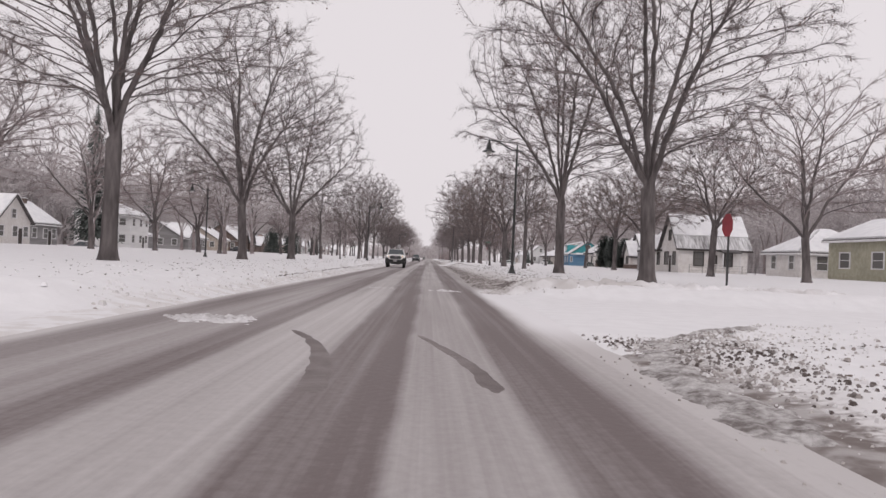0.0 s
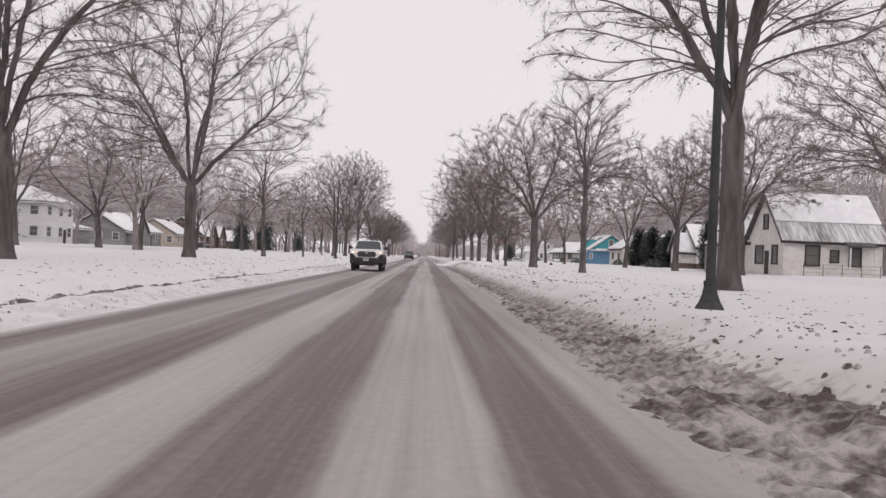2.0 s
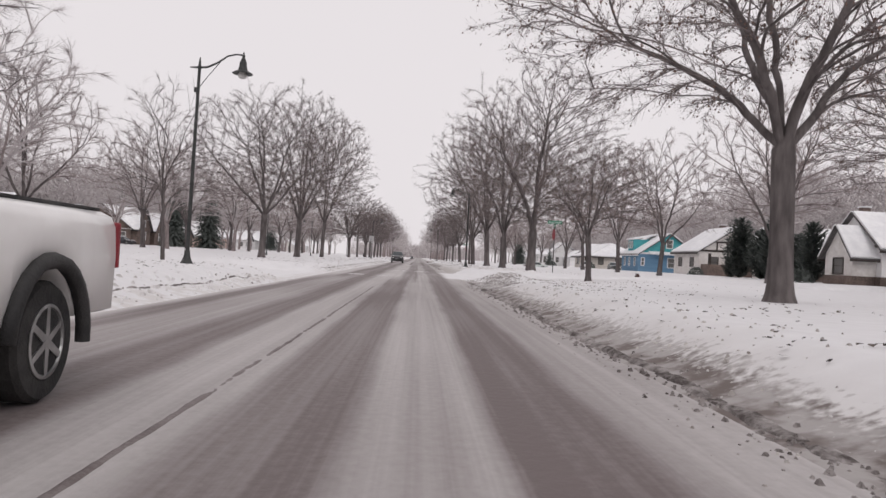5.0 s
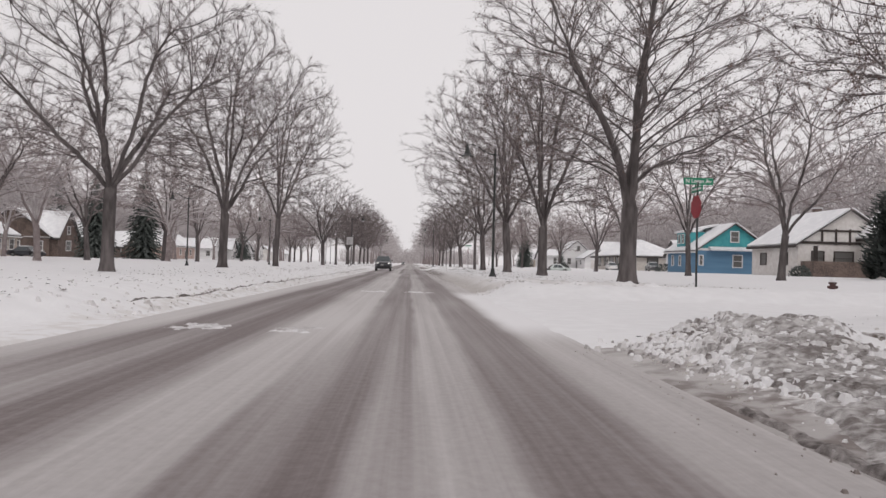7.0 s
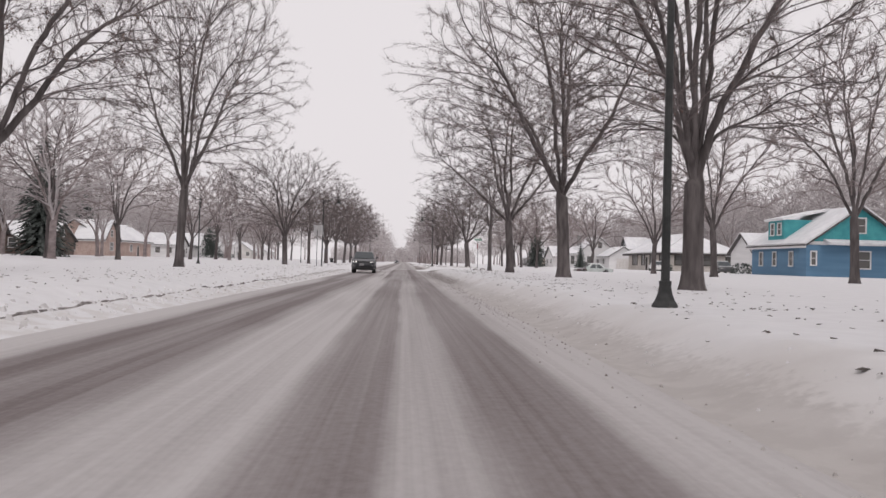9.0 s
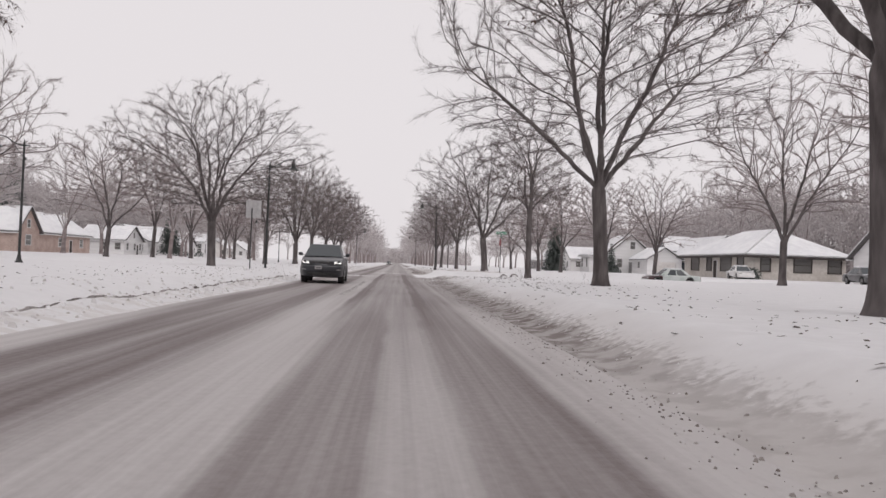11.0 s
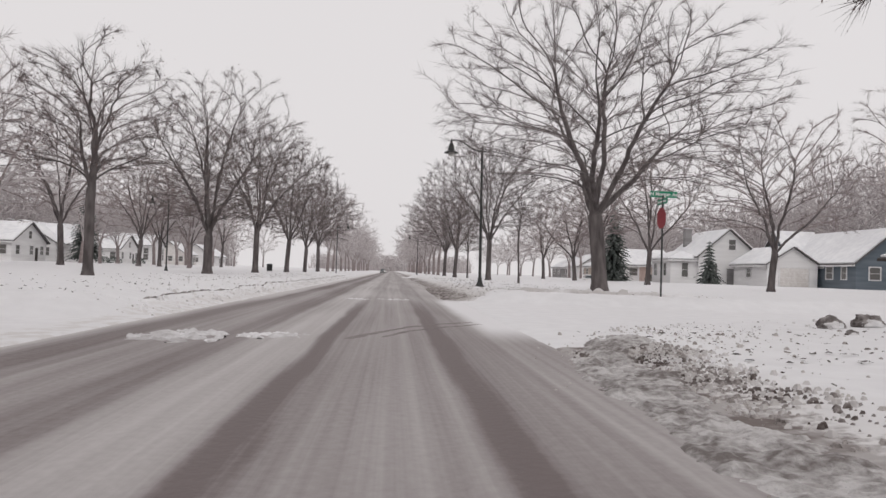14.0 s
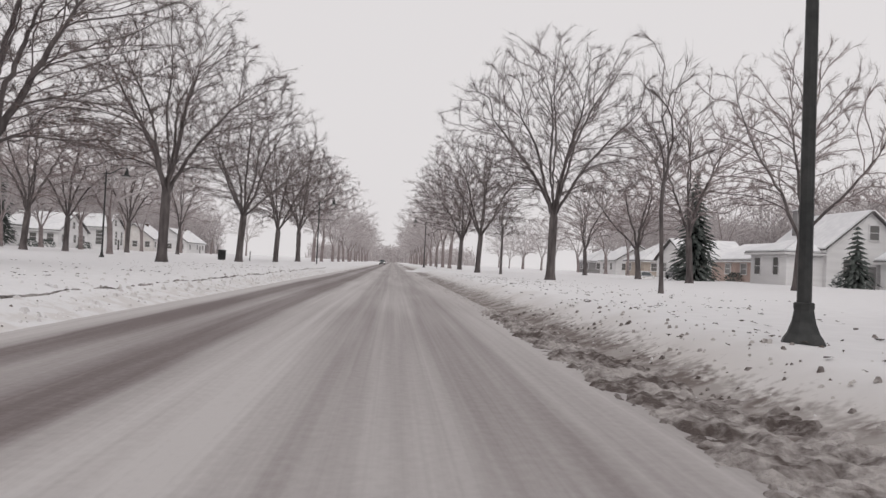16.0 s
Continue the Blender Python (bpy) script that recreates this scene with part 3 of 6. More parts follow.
def snow_patch(cx, cy, sx, sy, h):
    """A low ragged heap of fresh snow left on the road, breaking up at its edge."""
    V, F = [], []
    n, m = 56, 44
    for j in range(m + 1):
        for i in range(n + 1):
            x, y = cx + (i / n * 2 - 1) * sx, cy + (j / m * 2 - 1) * sy
            r = ((x - cx) / sx) ** 2 + ((y - cy) / sy) ** 2
            lump = noise.fractal(Vector((x * 4.0, y * 3.0, 9)), 0.6, 2.1, 5)
            z = h * (0.75 - r) + h * 1.5 * lump
            V.append((x, y, 0.012 + max(min(z, h * 1.6), -0.05)))
    for j in range(m):
        for i in range(n):
            q = j * (n + 1) + i
            F.append((q, q + 1, q + n + 2, q + n + 1))
    ob = new("snow_patch", mesh_of("snow_patch", V, F, PATCH, True))
    tagged(ob, "low ragged patch of fresh snow lying on the road", "snow patch", "snow patches on the road", "stuff")


for cx, cy, sx, sy, h in ((0.75, 25.9, 0.6, 0.6, 0.03), (-1.4, 26.4, 0.5, 0.5, 0.025), (-3.15, 12.5, 0.75, 0.75, 0.05),
                          (0.36, 129.9, 0.6, 0.5, 0.035), (-1.12, 129.8, 0.55, 0.55, 0.03), (-1.6, 114.2, 0.4, 0.6, 0.025), (-3.1, 114.4, 0.5, 0.6, 0.03),
                          (0.2, 231.3, 0.65, 0.4, 0.035), (-1.2, 231.0, 0.55, 0.4, 0.03), (-3.0, 215.0, 0.65, 1.0, 0.05), (-1.75, 215.5, 0.55, 0.6, 0.035)):
    snow_patch(cx, cy, sx, sy, h)


def clods(name, label, material, count, place, size):
    """Many small angular lumps in one mesh."""
    rng = random.Random(len(name) * 7 + count)
    bm = bmesh.new()
    bmesh.ops.create_cone(bm, segments=4, radius1=0.9, radius2=0.35, depth=1.5, cap_ends=True)
    bv = [v.co.copy() for v in bm.verts]
    bf = [[v.index for v in f.verts] for f in bm.faces]
    bm.free()
    V, F = [], []
    for _ in range(count):
        x, y = place(rng)
        s = size * min(rng.lognormvariate(0, 0.5), 1.9)
        z = lie(x, y) + s * 0.12
        rz, sq = rng.random() * 6.28, rng.uniform(0.45, 0.8)
        o = len(V)
        c, t = math.cos(rz), math.sin(rz)
        for v in bv:
            k = s * rng.uniform(0.7, 1.15)
            V.append((x + (v.x * c - v.y * t) * k, y + (v.x * t + v.y * c) * k * 1.2, z + v.z * k * sq))
        F += [[o + i for i in f] for f in bf]
    ob = new(name, mesh_of(name, V, F, material, False))
    return tagged(ob, label, "snow lumps", kind="stuff")


def off_streets(rng, lo, hi, d=0.5, left=False):
    while True:
        y = rng.uniform(lo, hi)
        if crossing(y, d, left) < 0.3:
            return y


def bank_right(rng):
    d = 0.1 + abs(rng.gauss(0, 0.7))
    return KERB_R + d, off_streets(rng, 2, 275, d)


def bank_left(rng):
    d = abs(rng.gauss(0.35, 0.35)) if rng.random() < 0.7 else 0.5 + abs(rng.gauss(0, 1.2))
    return KERB_L - d, off_streets(rng, 6, 290, d, True)


def corner_piles(rng, near=1.0):
    a, b = CROSSINGS[rng.randrange(3)]
    d = abs(rng.gauss(2.0, 1.8)) * near + 0.1
    flare = math.exp(-d / 2.2)
    if rng.random() < 0.8:
        return KERB_R + d, a - 0.4 - 6.0 * flare - abs(rng.gauss(0, 2.2))
    d *= 0.5
    return KERB_R + d, b + 0.8 + 2.2 * math.exp(-d / 2.2) + abs(rng.gauss(0, 1.2))


clods("snow_clods", "lumpy ploughed snow along the verge", CLUMP, 1000, bank_right, 0.016)
clods("snow_clods", "lumpy ploughed snow along the far verge", CLUMP, 1800, bank_left, 0.034)
sheet("snow_ridge", wander(-1.36, 183, 202, 0.06), 0.26, 0.012, RUBBLE, "rutted ridge of snow along the road centre", "snow ridge", "", "stuff", rag=2.0, grain=6.0, cells=10, step=0.06)


def heap(rng, at):
    y0, wide = at
    d = abs(rng.gauss(0.0, 1.0))
    return 2.3 + wide * 1.1 * rng.random() + 0.35 * wide * d + max(0.0, 1.4 - d) * 0.9 * wide * rng.random(), y0 - d * 2.6 + rng.gauss(0, 0.3)


def street_edge(rng):
    b = (25.2, 129.0, 232.0)[rng.randrange(3)]
    return 2.6 + 10.0 * rng.random() ** 1.4, b + rng.gauss(0.6, 0.5)


clods("snow_clods", "lumps along the far edge of the side street", CLUMP, 900, street_edge, 0.04)
clods("dirty_snow_clods", "grey lumps along the far edge of the side street", DIRTY, 500, street_edge, 0.03)
for place, size, count, mat in (((112.5, 1.5), 0.05, 1300, CLUMP), ((112.5, 1.5), 0.045, 1100, RUBBLE), ((11.8, 1.0), 0.024, 2000, GRIT), ((11.8, 1.1), 0.03, 700, CLUMP), ((214.0, 0.85), 0.03, 1500, GRIT), ((214.0, 0.95), 0.035, 800, CLUMP)):
    clods("snow_clods", "chunks of ploughed snow heaped at the street corner", mat, count, lambda r, p=place: heap(r, p), size)
clods("snow_clods", "lumps scattered over the far lawn edge", CLUMP, 1000, lambda r: (KERB_L - 0.5 - abs(r.gauss(0, 2.6)), off_streets(r, 4, 290, 1.0, True)), 0.04)
clods("snow_clods", "coarse lumps along the snow ridge", CLUMP, 1300, lambda r: (KERB_L - abs(r.gauss(0.55, 0.4)), off_streets(r, 6, 290, 1.0, True)), 0.06)
clods("snow_clods", "piled chunks of ploughed snow at the street corners", CLUMP, 1100, corner_piles, 0.028)
clods("dirty_snow_clods", "gritty brown snow chunks along the kerb", DIRTY, 2500, lambda r: (KERB_R - 0.2 + r.gauss(0, 0.28), off_streets(r, 2, 275)), 0.015)
clods("dirty_snow_clods", "gritty brown snow chunks in the corner piles", DIRTY, 1500, lambda r: corner_piles(r, 0.75), 0.018)

clods("dirty_snow_clods", "brown chunks in the kerb rubble", GRIT, 1800, lambda r: (2.0 + abs(r.gauss(0.3, 0.9)), r.choice((29.0, 29.0, 232.5)) + 17 * r.random() ** 1.3), 0.03)


def broken_bank(rng):
    y = 25.0 + abs(rng.gauss(0, 2.0))
    return 1.8 + (y - 25.0) * 0.12 + (abs(rng.gauss(0, 2.2)) if rng.random() < 0.6 else rng.uniform(0.5, 11)), y


clods("snow_clods", "broken chunks of ploughed snow at the mouth of the side street", CLUMP, 3000, broken_bank, 0.038)
clods("dirty_snow_clods", "grey chunks in the broken bank at the side street", DIRTY, 1900, broken_bank, 0.03)
clods("dirty_snow_clods", "dark grit and ice along the cut kerb", MUD, 1800, lambda r: (2.5 + r.gauss(0, 0.16), off_streets(r, 46, 106)), 0.024)
clods("dirty_snow_clods", "brown grit thrown along the kerb", GRIT, 2100, lambda r: (2.35 + r.gauss(0, 0.22), off_streets(r, 146, 206)), 0.011)
clods("dirty_snow_clods", "brown grit thrown along the kerb further on", GRIT, 1100, lambda r: (2.3 + r.gauss(0, 0.25), off_streets(r, 248, 300)), 0.011)


def near_corner(rng):
    a = (15.2, 117.2, 220.4)[rng.randrange(3)]
    return 3.0 + abs(rng.gauss(0, 4.0)), a - 3.5 - abs(rng.gauss(0, 5.5))


clods("dirty_snow_clods", "scattered frozen chunks on the snow near the corners", DIRTY, 900, near_corner, 0.034)
clods("dirty_snow_clods", "scattered brown chunks behind the kerb rubble", DIRTY, 900, lambda r: (KERB_R + 0.2 + abs(r.gauss(0, 1.1)), r.choice((30, 50, 60, 70, 80, 90, 235)) + r.uniform(0, 14)), 0.026)
clods("dirty_snow_clods", "grey gritty lumps on the far snow bank", DIRTY, 1200, lambda r: (KERB_L - abs(r.gauss(0.5, 0.45)), off_streets(r, 6, 290, 1.5, True)), 0.026)


def litter(count):
    """Fallen leaves and bits of bark lying on the snow."""
    rng = random.Random(5)
    V, F = [], []
    for _ in range(count):
        if rng.random() < 0.62:
            x = KERB_R + 0.8 + abs(rng.gauss(0, 3.4))
        else:
            x = KERB_L - 1.2 - abs(rng.gauss(0, 3.6))
        y = off_streets(rng, 4, 280, 2.0, x < 0)
        if rng.random() < 0.5:
            y += 2.0 * math.sin(y * 0.9)
        if crossing(y, 2.0, x < 0) > 0.3:
            continue
        z = snow_height(x, y) + 0.012
        s, a = 0.024 * min(rng.lognormvariate(0, 0.5), 1.8), rng.random() * 6.28
        o = len(V)
        for k in range(5):
            b = a + k * 1.2566
            q = s * rng.uniform(0.5, 1.3)
            V.append((x + q * math.cos(b) * 1.5, y + q * math.sin(b), z + rng.uniform(0, 0.03)))
        F.append((o, o + 1, o + 2, o + 3, o + 4))
    ob = new("leaf_litter", mesh_of("leaf_litter", V, F, LITTER))
    tagged(ob, "dark fallen leaves scattered over the snow", "leaf litter", kind="stuff")


litter(5200)


def chunk(x, y, size, seed):
    """A dark frozen lump with a cap of snow."""
    rng = random.Random(seed)
    z0 = snow_height(x, y)
    t = thing("frozen_chunk", "dark frozen chunk capped with snow on the lawn", "frozen chunk", "frozen chunks", Matrix.Translation((x, y, z0 - 0.03)))
    for name, mat, sz, lift in (("lump", MUD, 0.5, 0.0), ("snow_cap", CLUMP, 0.34, 0.10)):
        bm = bmesh.new()
        bmesh.ops.create_icosphere(bm, subdivisions=3, radius=1)
        for v in bm.verts:
            k = 1 + 0.35 * noise.fractal(v.co * 1.6 + Vector((seed, lift * 9, 0)), 0.8, 2.1, 3)
            v.co = Vector((v.co.x * size * 0.5 * k, v.co.y * size * 0.4 * k, v.co.z * size * sz * k * 0.7 + size * (0.16 + lift)))
        if lift:
            for v in bm.verts:
                v.co = Vector((v.co.x * 0.7, v.co.y * 0.8 - size * 0.22, v.co.z * 0.8 - size * 0.06))
        part(name, bm, mat, t, "", True)


for x, y, size, seed in ((8.35, 217.6, 0.50, 1), (9.15, 217.7, 0.55, 2), (2.9, 29.4, 0.2, 3), (7.9, 216.2, 0.22, 4)):
    chunk(x, y, size, seed)


def sprig(x, y, height, seed):
    """A thin dead stalk standing out of the snow."""
    rng = random.Random(seed)
    V, F = [], []
    top = Vector((rng.uniform(-0.05, 0.05), rng.uniform(-0.05, 0.05), height))
    tube(V, F, [Vector((0, 0, -0.1)), top * 0.5 + Vector((0.02, 0, 0)), top], [0.008, 0.006, 0.003], 5)
    for k in range(5):
        p = top * rng.uniform(0.35, 0.9)
        q = p + Vector((rng.uniform(-0.2, 0.2), rng.uniform(-0.2, 0.2), rng.uniform(0.08, 0.2)))
        tube(V, F, [p, (p + q) / 2 + Vector((0, 0, -0.01)), q], [0.005, 0.004, 0.003], 4)
    ob = new("dead_stalk", mesh_of("dead_stalk", V, F, BARK, True))
    ob.matrix_basis = Matrix.Translation((x, y, snow_height(x, y)))
    tagged(ob, "thin dead stalk standing out of the snow", "dead stalk", "dead stalks")


sprig(5.6, 192.6, 0.55, 3)
sprig(9.9, 199.0, 0.4, 5)


# ---------------------------------------------------------------- trees
def spread(d, angle, roll):
    """A direction turned away from d by angle, at roll round it."""
    s = d.orthogonal().normalized()
    u = d.cross(s)
    return (d * math.cos(angle) + (s * math.cos(roll) + u * math.sin(roll)) * math.sin(angle)).normalized()


def grow(seed, H, R, fork, r0, limbs, tips=1000, lift=0.30, leaves=0, cling=0.5, thick=1.0, lite=False, leader=0.0, wide=1.0, twigs=5, skew=(0, 0)):
    """A bare broadleaf tree whose limbs branch into the room of its crown: trunk and limbs, branchwork, and clinging
    leaves, as (verts, faces) lists. leader: how far a middle stem runs up the crown; wide: how far the limbs swing out;
    skew: a lean of the crown's middle."""
    rng = random.Random(seed)
    rs = np.random.RandomState(seed)
    step = 0.80 if lite else 0.42
    deep = H - fork
    heart = np.array((skew[0], skew[1], fork + deep * 0.46))
    up_, down_ = deep * 0.54, deep * 0.50

    # the room of the crown: an uneven egg, hollow round the fork
    room = []
    while len(room) < tips:
        d = Vector((rs.normal(), rs.normal(), rs.normal())).normalized()
        lobe = 1.0 + 0.30 * noise.noise(d * 2.1 + Vector((seed * 3.7, 0, 0))) + 0.12 * noise.noise(d * 5.0 + Vector((0, seed * 1.3, 0)))
        k = rs.rand() ** 0.38 * lobe
        p = heart + np.array((d.x * R * k, d.y * R * k, d.z * (up_ if d.z > 0 else down_) * k))
        flat = math.hypot(p[0], p[1])
        if p[2] > fork + 0.9 - 0.10 * flat and p[2] - fork > (1.6 - flat) * 0.8:
            room.append(p)
    room = np.array(room)

    # trunk, then the main limbs as first guides
    at, up_of = [], []

    def node(p, par):
        at.append(p)
        up_of.append(par)
        return len(at) - 1

    lean = np.array((rng.uniform(-0.25, 0.25), rng.uniform(-0.25, 0.25), 0))
    last = -1
    for z in (-0.3, 0.0, 0.1, 0.25, 0.5, 1.0, fork * 0.4, fork * 0.6, fork * 0.8, fork):
        last = node(lean * (max(z, 0) / fork) ** 1.5 + np.array((0, 0, z)), last)
    crotch = last
    trunk_nodes = len(at)
    turn0 = rng.uniform(0, 6.28)
    for i in range(limbs):
        az = turn0 + 6.2832 * i / limbs * (1 if limbs < 4 else 2.39996 * limbs / 6.2832) + rng.uniform(-0.3, 0.3)
        u = math.sqrt((i + 0.25) / limbs) * rng.uniform(0.92, 1.06) * wide
        out = np.array((math.cos(az), math.sin(az), 0))
        start = at[crotch]
        par = crotch
        if leader and i:
            k = min(int(len(stem) * (i - 0.5) / limbs), len(stem) - 1)
            par = stem[k]
            start = at[par]
        reach = deep * (0.72 - 0.30 * min(u, 1.0) ** 2)
        if leader:
            reach = min(reach * 0.75, H * 0.93 - start[2])
        if leader and i == 0:
            u, reach = 0.0, deep * leader
        end = start + out * R * 0.60 * u + np.array((heart[0], heart[1], 0)) * 0.6 + np.array((0, 0, reach))
        ctrl = start + out * R * (0.20 if wide < 1.2 else 0.28) * u + np.array((0, 0, reach * 0.50))
        n = max(4, int(np.linalg.norm(end - start) / step))
        ph = rs.rand(4) * 6.28
        chain = []
        for k in range(1, n + 1):
            t = k / n
            p = (start * (1 - t) + ctrl * t) * (1 - t) + (ctrl * (1 - t) + end * t) * t
            w = 0.11 * min(1.0, t * 3)
            p = p + np.array((w * math.sin(ph[0] + 7 * t) + 0.03 * rs.normal(), w * math.sin(ph[1] + 6 * t) + 0.03 * rs.normal(), 0.4 * w * math.sin(ph[2] + 8 * t)))
            par = node(p, par)
            chain.append(par)
        if leader and i == 0:
            stem = chain

    # branches reach for the free room
    P = np.zeros((14000, 3))
    P[:len(at)] = at
    heading = np.zeros((14000, 3))
    for k in range(1, len(at)):
        q = P[k] - P[up_of[k]]
        heading[k] = q / max(np.linalg.norm(q), 1e-6)
    kids = [0] * 14000
    first = trunk_nodes - 1
    gap = np.linalg.norm(room[:, None] - P[None, first:len(at)], axis=2)
    near, far = gap.argmin(1) + first, gap.min(1)
    kill = step * 1.2
    for _ in range(90):
        keep = far > kill
        room, near, far = room[keep], near[keep], far[keep]
        if not len(room) or len(at) > 12500:
            break
        way = room - P[near]
        way /= np.maximum(np.linalg.norm(way, axis=1)[:, None], 1e-6)
        who, inv = np.unique(near, return_inverse=True)
        pull = np.zeros((len(who), 3))
        np.add.at(pull, inv, way)
        pull /= np.maximum(np.linalg.norm(pull, axis=1)[:, None], 1e-6)
        pull += heading[who] * 0.9 + rs.normal(0, 0.11, (len(who), 3))
        away = P[who] - np.array((0, 0, fork * 0.8))
        away /= np.maximum(np.linalg.norm(away, axis=1)[:, None], 1e-6)
        pull += away * 0.6
        pull[:, 2] += lift * 0.5
        pull /= np.linalg.norm(pull, axis=1)[:, None]
        done = set()
        lo = len(at)
        for w, d, outward in zip(who, pull, (pull * away).sum(1)):
            kids[w] += 1
            if kids[w] > 3 or outward < 0.34:
                done.add(w)
                continue
            q = P[w] + d * step
            heading[len(at)] = d
            P[len(at)] = q
            node(q, int(w))
        if done:
            keep = ~np.isin(near, list(done))
            room, near, far = room[keep], near[keep], far[keep]
        if len(at) > lo and len(room):
            gap = np.linalg.norm(room[:, None] - P[None, lo:len(at)], axis=2)
            j, d = gap.argmin(1), gap.min(1)
            better = d < far
            near, far = np.where(better, j + lo, near), np.where(better, d, far)

    # every branch is as stout as what it bears
    n = len(at)
    child = [[] for _ in range(n)]
    for k in range(1, n):
        child[up_of[k]].append(k)
    ends = sum(1 for c in child if not c)
    tip = 0.0085 if not lite else 0.012
    power = math.log(ends) / math.log(r0 / tip)
    rad = [0.0] * n
    for k in range(n - 1, -1, -1):
        rad[k] = sum(rad[c] ** power for c in child[k]) ** (1 / power) if child[k] else tip
    for k, f in enumerate((1.65, 1.5, 1.36, 1.22, 1.1, 1.03)):
        rad[k] *= f

    TV, TF, CV, CF, LV, LF = [], [], [], [], [], []
    todo = [(0, None)]
    while todo:
        k, par = todo.pop()
        pts, radii = ([], []) if par is None else ([Vector(at[par])], [min(rad[k] * 1.12, rad[par])])
        while True:
            pts.append(Vector(at[k]))
            radii.append(rad[k])
            if not child[k]:
                break
            c = max(child[k], key=lambda q: rad[q])
            todo += [(q, k) for q in child[k] if q != c]
            k = c
        r = radii[min(1, len(radii) - 1)]
        if r < 0.03 and len(pts) > 3:
            k = 3 if r < 0.016 else 2
            keep = sorted({*range(0, len(pts), k), len(pts) - 1})
            pts, radii = [pts[q] for q in keep], [radii[q] for q in keep]
        stout = r > 0.032 and not (lite and r < 0.1)
        sides = 12 if r > 0.2 and not lite else 7 if r > 0.07 else 5 if r > 0.032 else 3
        radii = [max(v, 0.0075) * (thick if r < 0.032 else 1.0) for v in radii[:-1]] + [0.004 if len(pts) > 2 else radii[-1]]
        tube(*((TV, TF) if stout else (CV, CF)), pts, radii, sides if not lite else min(sides, 5))

    # fine twigs, bent once, along all thin branches
    for k in range(trunk_nodes, n):
        if rad[k] > 0.024 * (1.6 if lite else 1.0):
            continue
        a0, d0 = Vector(at[k]), Vector(heading[k]) if heading[k].any() else Vector((0, 0, 1))
        for w in range(twigs + (5 if not child[k] else 0)):
            a = a0 - d0 * (step * rng.random())
            c = spread(d0, rng.uniform(0.2, 0.85), rng.random() * 6.28)
            L = rng.uniform(0.25, 0.75) * (2.0 if lite else 1.0)
            q = a + c * L + Vector((rng.gauss(0, 0.05), rng.gauss(0, 0.05), rng.gauss(0, 0.05)))
            m = a.lerp(q, 0.4)
            across = spread(c, 1.5708, rng.random() * 6.28) * (0.0055 * thick)
            o = len(CV)
            CV += [(a - across)[:], (a + across)[:], q[:]]
            CF.append((o, o + 1, o + 2))
            for _ in range(leaves):
                if rng.random() < cling:
                    f = m.lerp(q, rng.uniform(0.0, 1.0))
                    s = rng.uniform(0.03, 0.06)
                    o = len(LV)
                    v1 = Vector((rng.gauss(0, 1), rng.gauss(0, 1), rng.gauss(0, 0.5))).normalized() * s * 0.6
                    v2 = Vector((rng.gauss(0, 0.4), rng.gauss(0, 0.4), -1)).normalized() * s * 1.7
                    LV += [f[:], (f + v1 + v2 * 0.5)[:], (f + v2)[:], (f - v1 + v2 * 0.5)[:]]
                    LF.append((o, o + 1, o + 2, o + 3))
    return (TV, TF), (CV, CF), (LV, LF)


def tree_model(label, *args, group="avenue trees", **kw):
    trunk, crown, leaf = grow(*args, **kw)
    t = thing("tree", label, "tree", group, Matrix.Translation((0, 0, -400)))
    # haze by colour: far trunks, far crowns and house-side crowns are paler
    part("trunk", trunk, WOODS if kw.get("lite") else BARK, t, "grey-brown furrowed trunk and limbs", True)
    part("crown", crown, HAZE_TWIG if kw.get("lite") else WOODS if group == "house-side trees" else TWIG, t, "bare branches and fine twigs")
    if leaf[1]:
        part("clinging_leaves", leaf[0:2], LEAF, t, "dry brown leaves still on the twigs")
    return t


ELM_A = tree_model("tall bare elm with vase-shaped limbs standing in snow", 11, 17.5, 7.0, 4.4, 0.30, 7, 2000, leaves=1, cling=0.13, twigs=9)
ELM_B = tree_model("tall bare elm with a broad crown and a few dry leaves", 24, 17.0, 7.0, 3.6, 0.30, 7, 2000, leaves=1, cling=0.16, wide=1.15, twigs=9)
ELM_C = tree_model("bare broad-crowned street tree with spreading limbs", 37, 15.5, 7.2, 3.9, 0.28, 7, 2000, wide=1.2, lift=0.2, twigs=9)
ELM_D = tree_model("bare round-headed tree with many steep limbs", 41, 14.4, 7.0, 3.7, 0.27, 8, 2000, twigs=9)
ELM_E = tree_model("tall bare elm with many steep fanned limbs", 47, 17.0, 6.4, 3.2, 0.31, 9, 2000, lift=0.4, leaves=1, cling=0.12, twigs=9)
FORKED = tree_model("tall tree whose trunk splits into two stout stems", 29, 16.0, 6.8, 3.1, 0.33, 3, 2000, leaves=1, cling=0.2, twigs=9)
LONG_LIMB = tree_model("large bare tree with one long low arching limb", 31, 18.0, 7.8, 4.2, 0.33, 7, 2000, wide=1.25, leaves=1, cling=0.2, skew=(-0.9, 0), twigs=9)
LEANING = tree_model("broad bare tree with stout limbs fanning from a low fork", 43, 14.2, 7.3, 3.5, 0.30, 6, 2000, wide=1.2, lift=0.15, twigs=9)
RUSTY = tree_model("round tree with rusty dry leaves still clinging", 53, 13.4, 7.3, 4.1, 0.29, 6, 2000, leaves=2, cling=0.21, wide=1.15, twigs=9)
SLIM = tree_model("slim upright bare tree in the snowy verge", 61, 11.8, 3.0, 3.8, 0.17, 9, 900, lift=0.6, leader=0.85, leaves=1, cling=0.12, twigs=8)
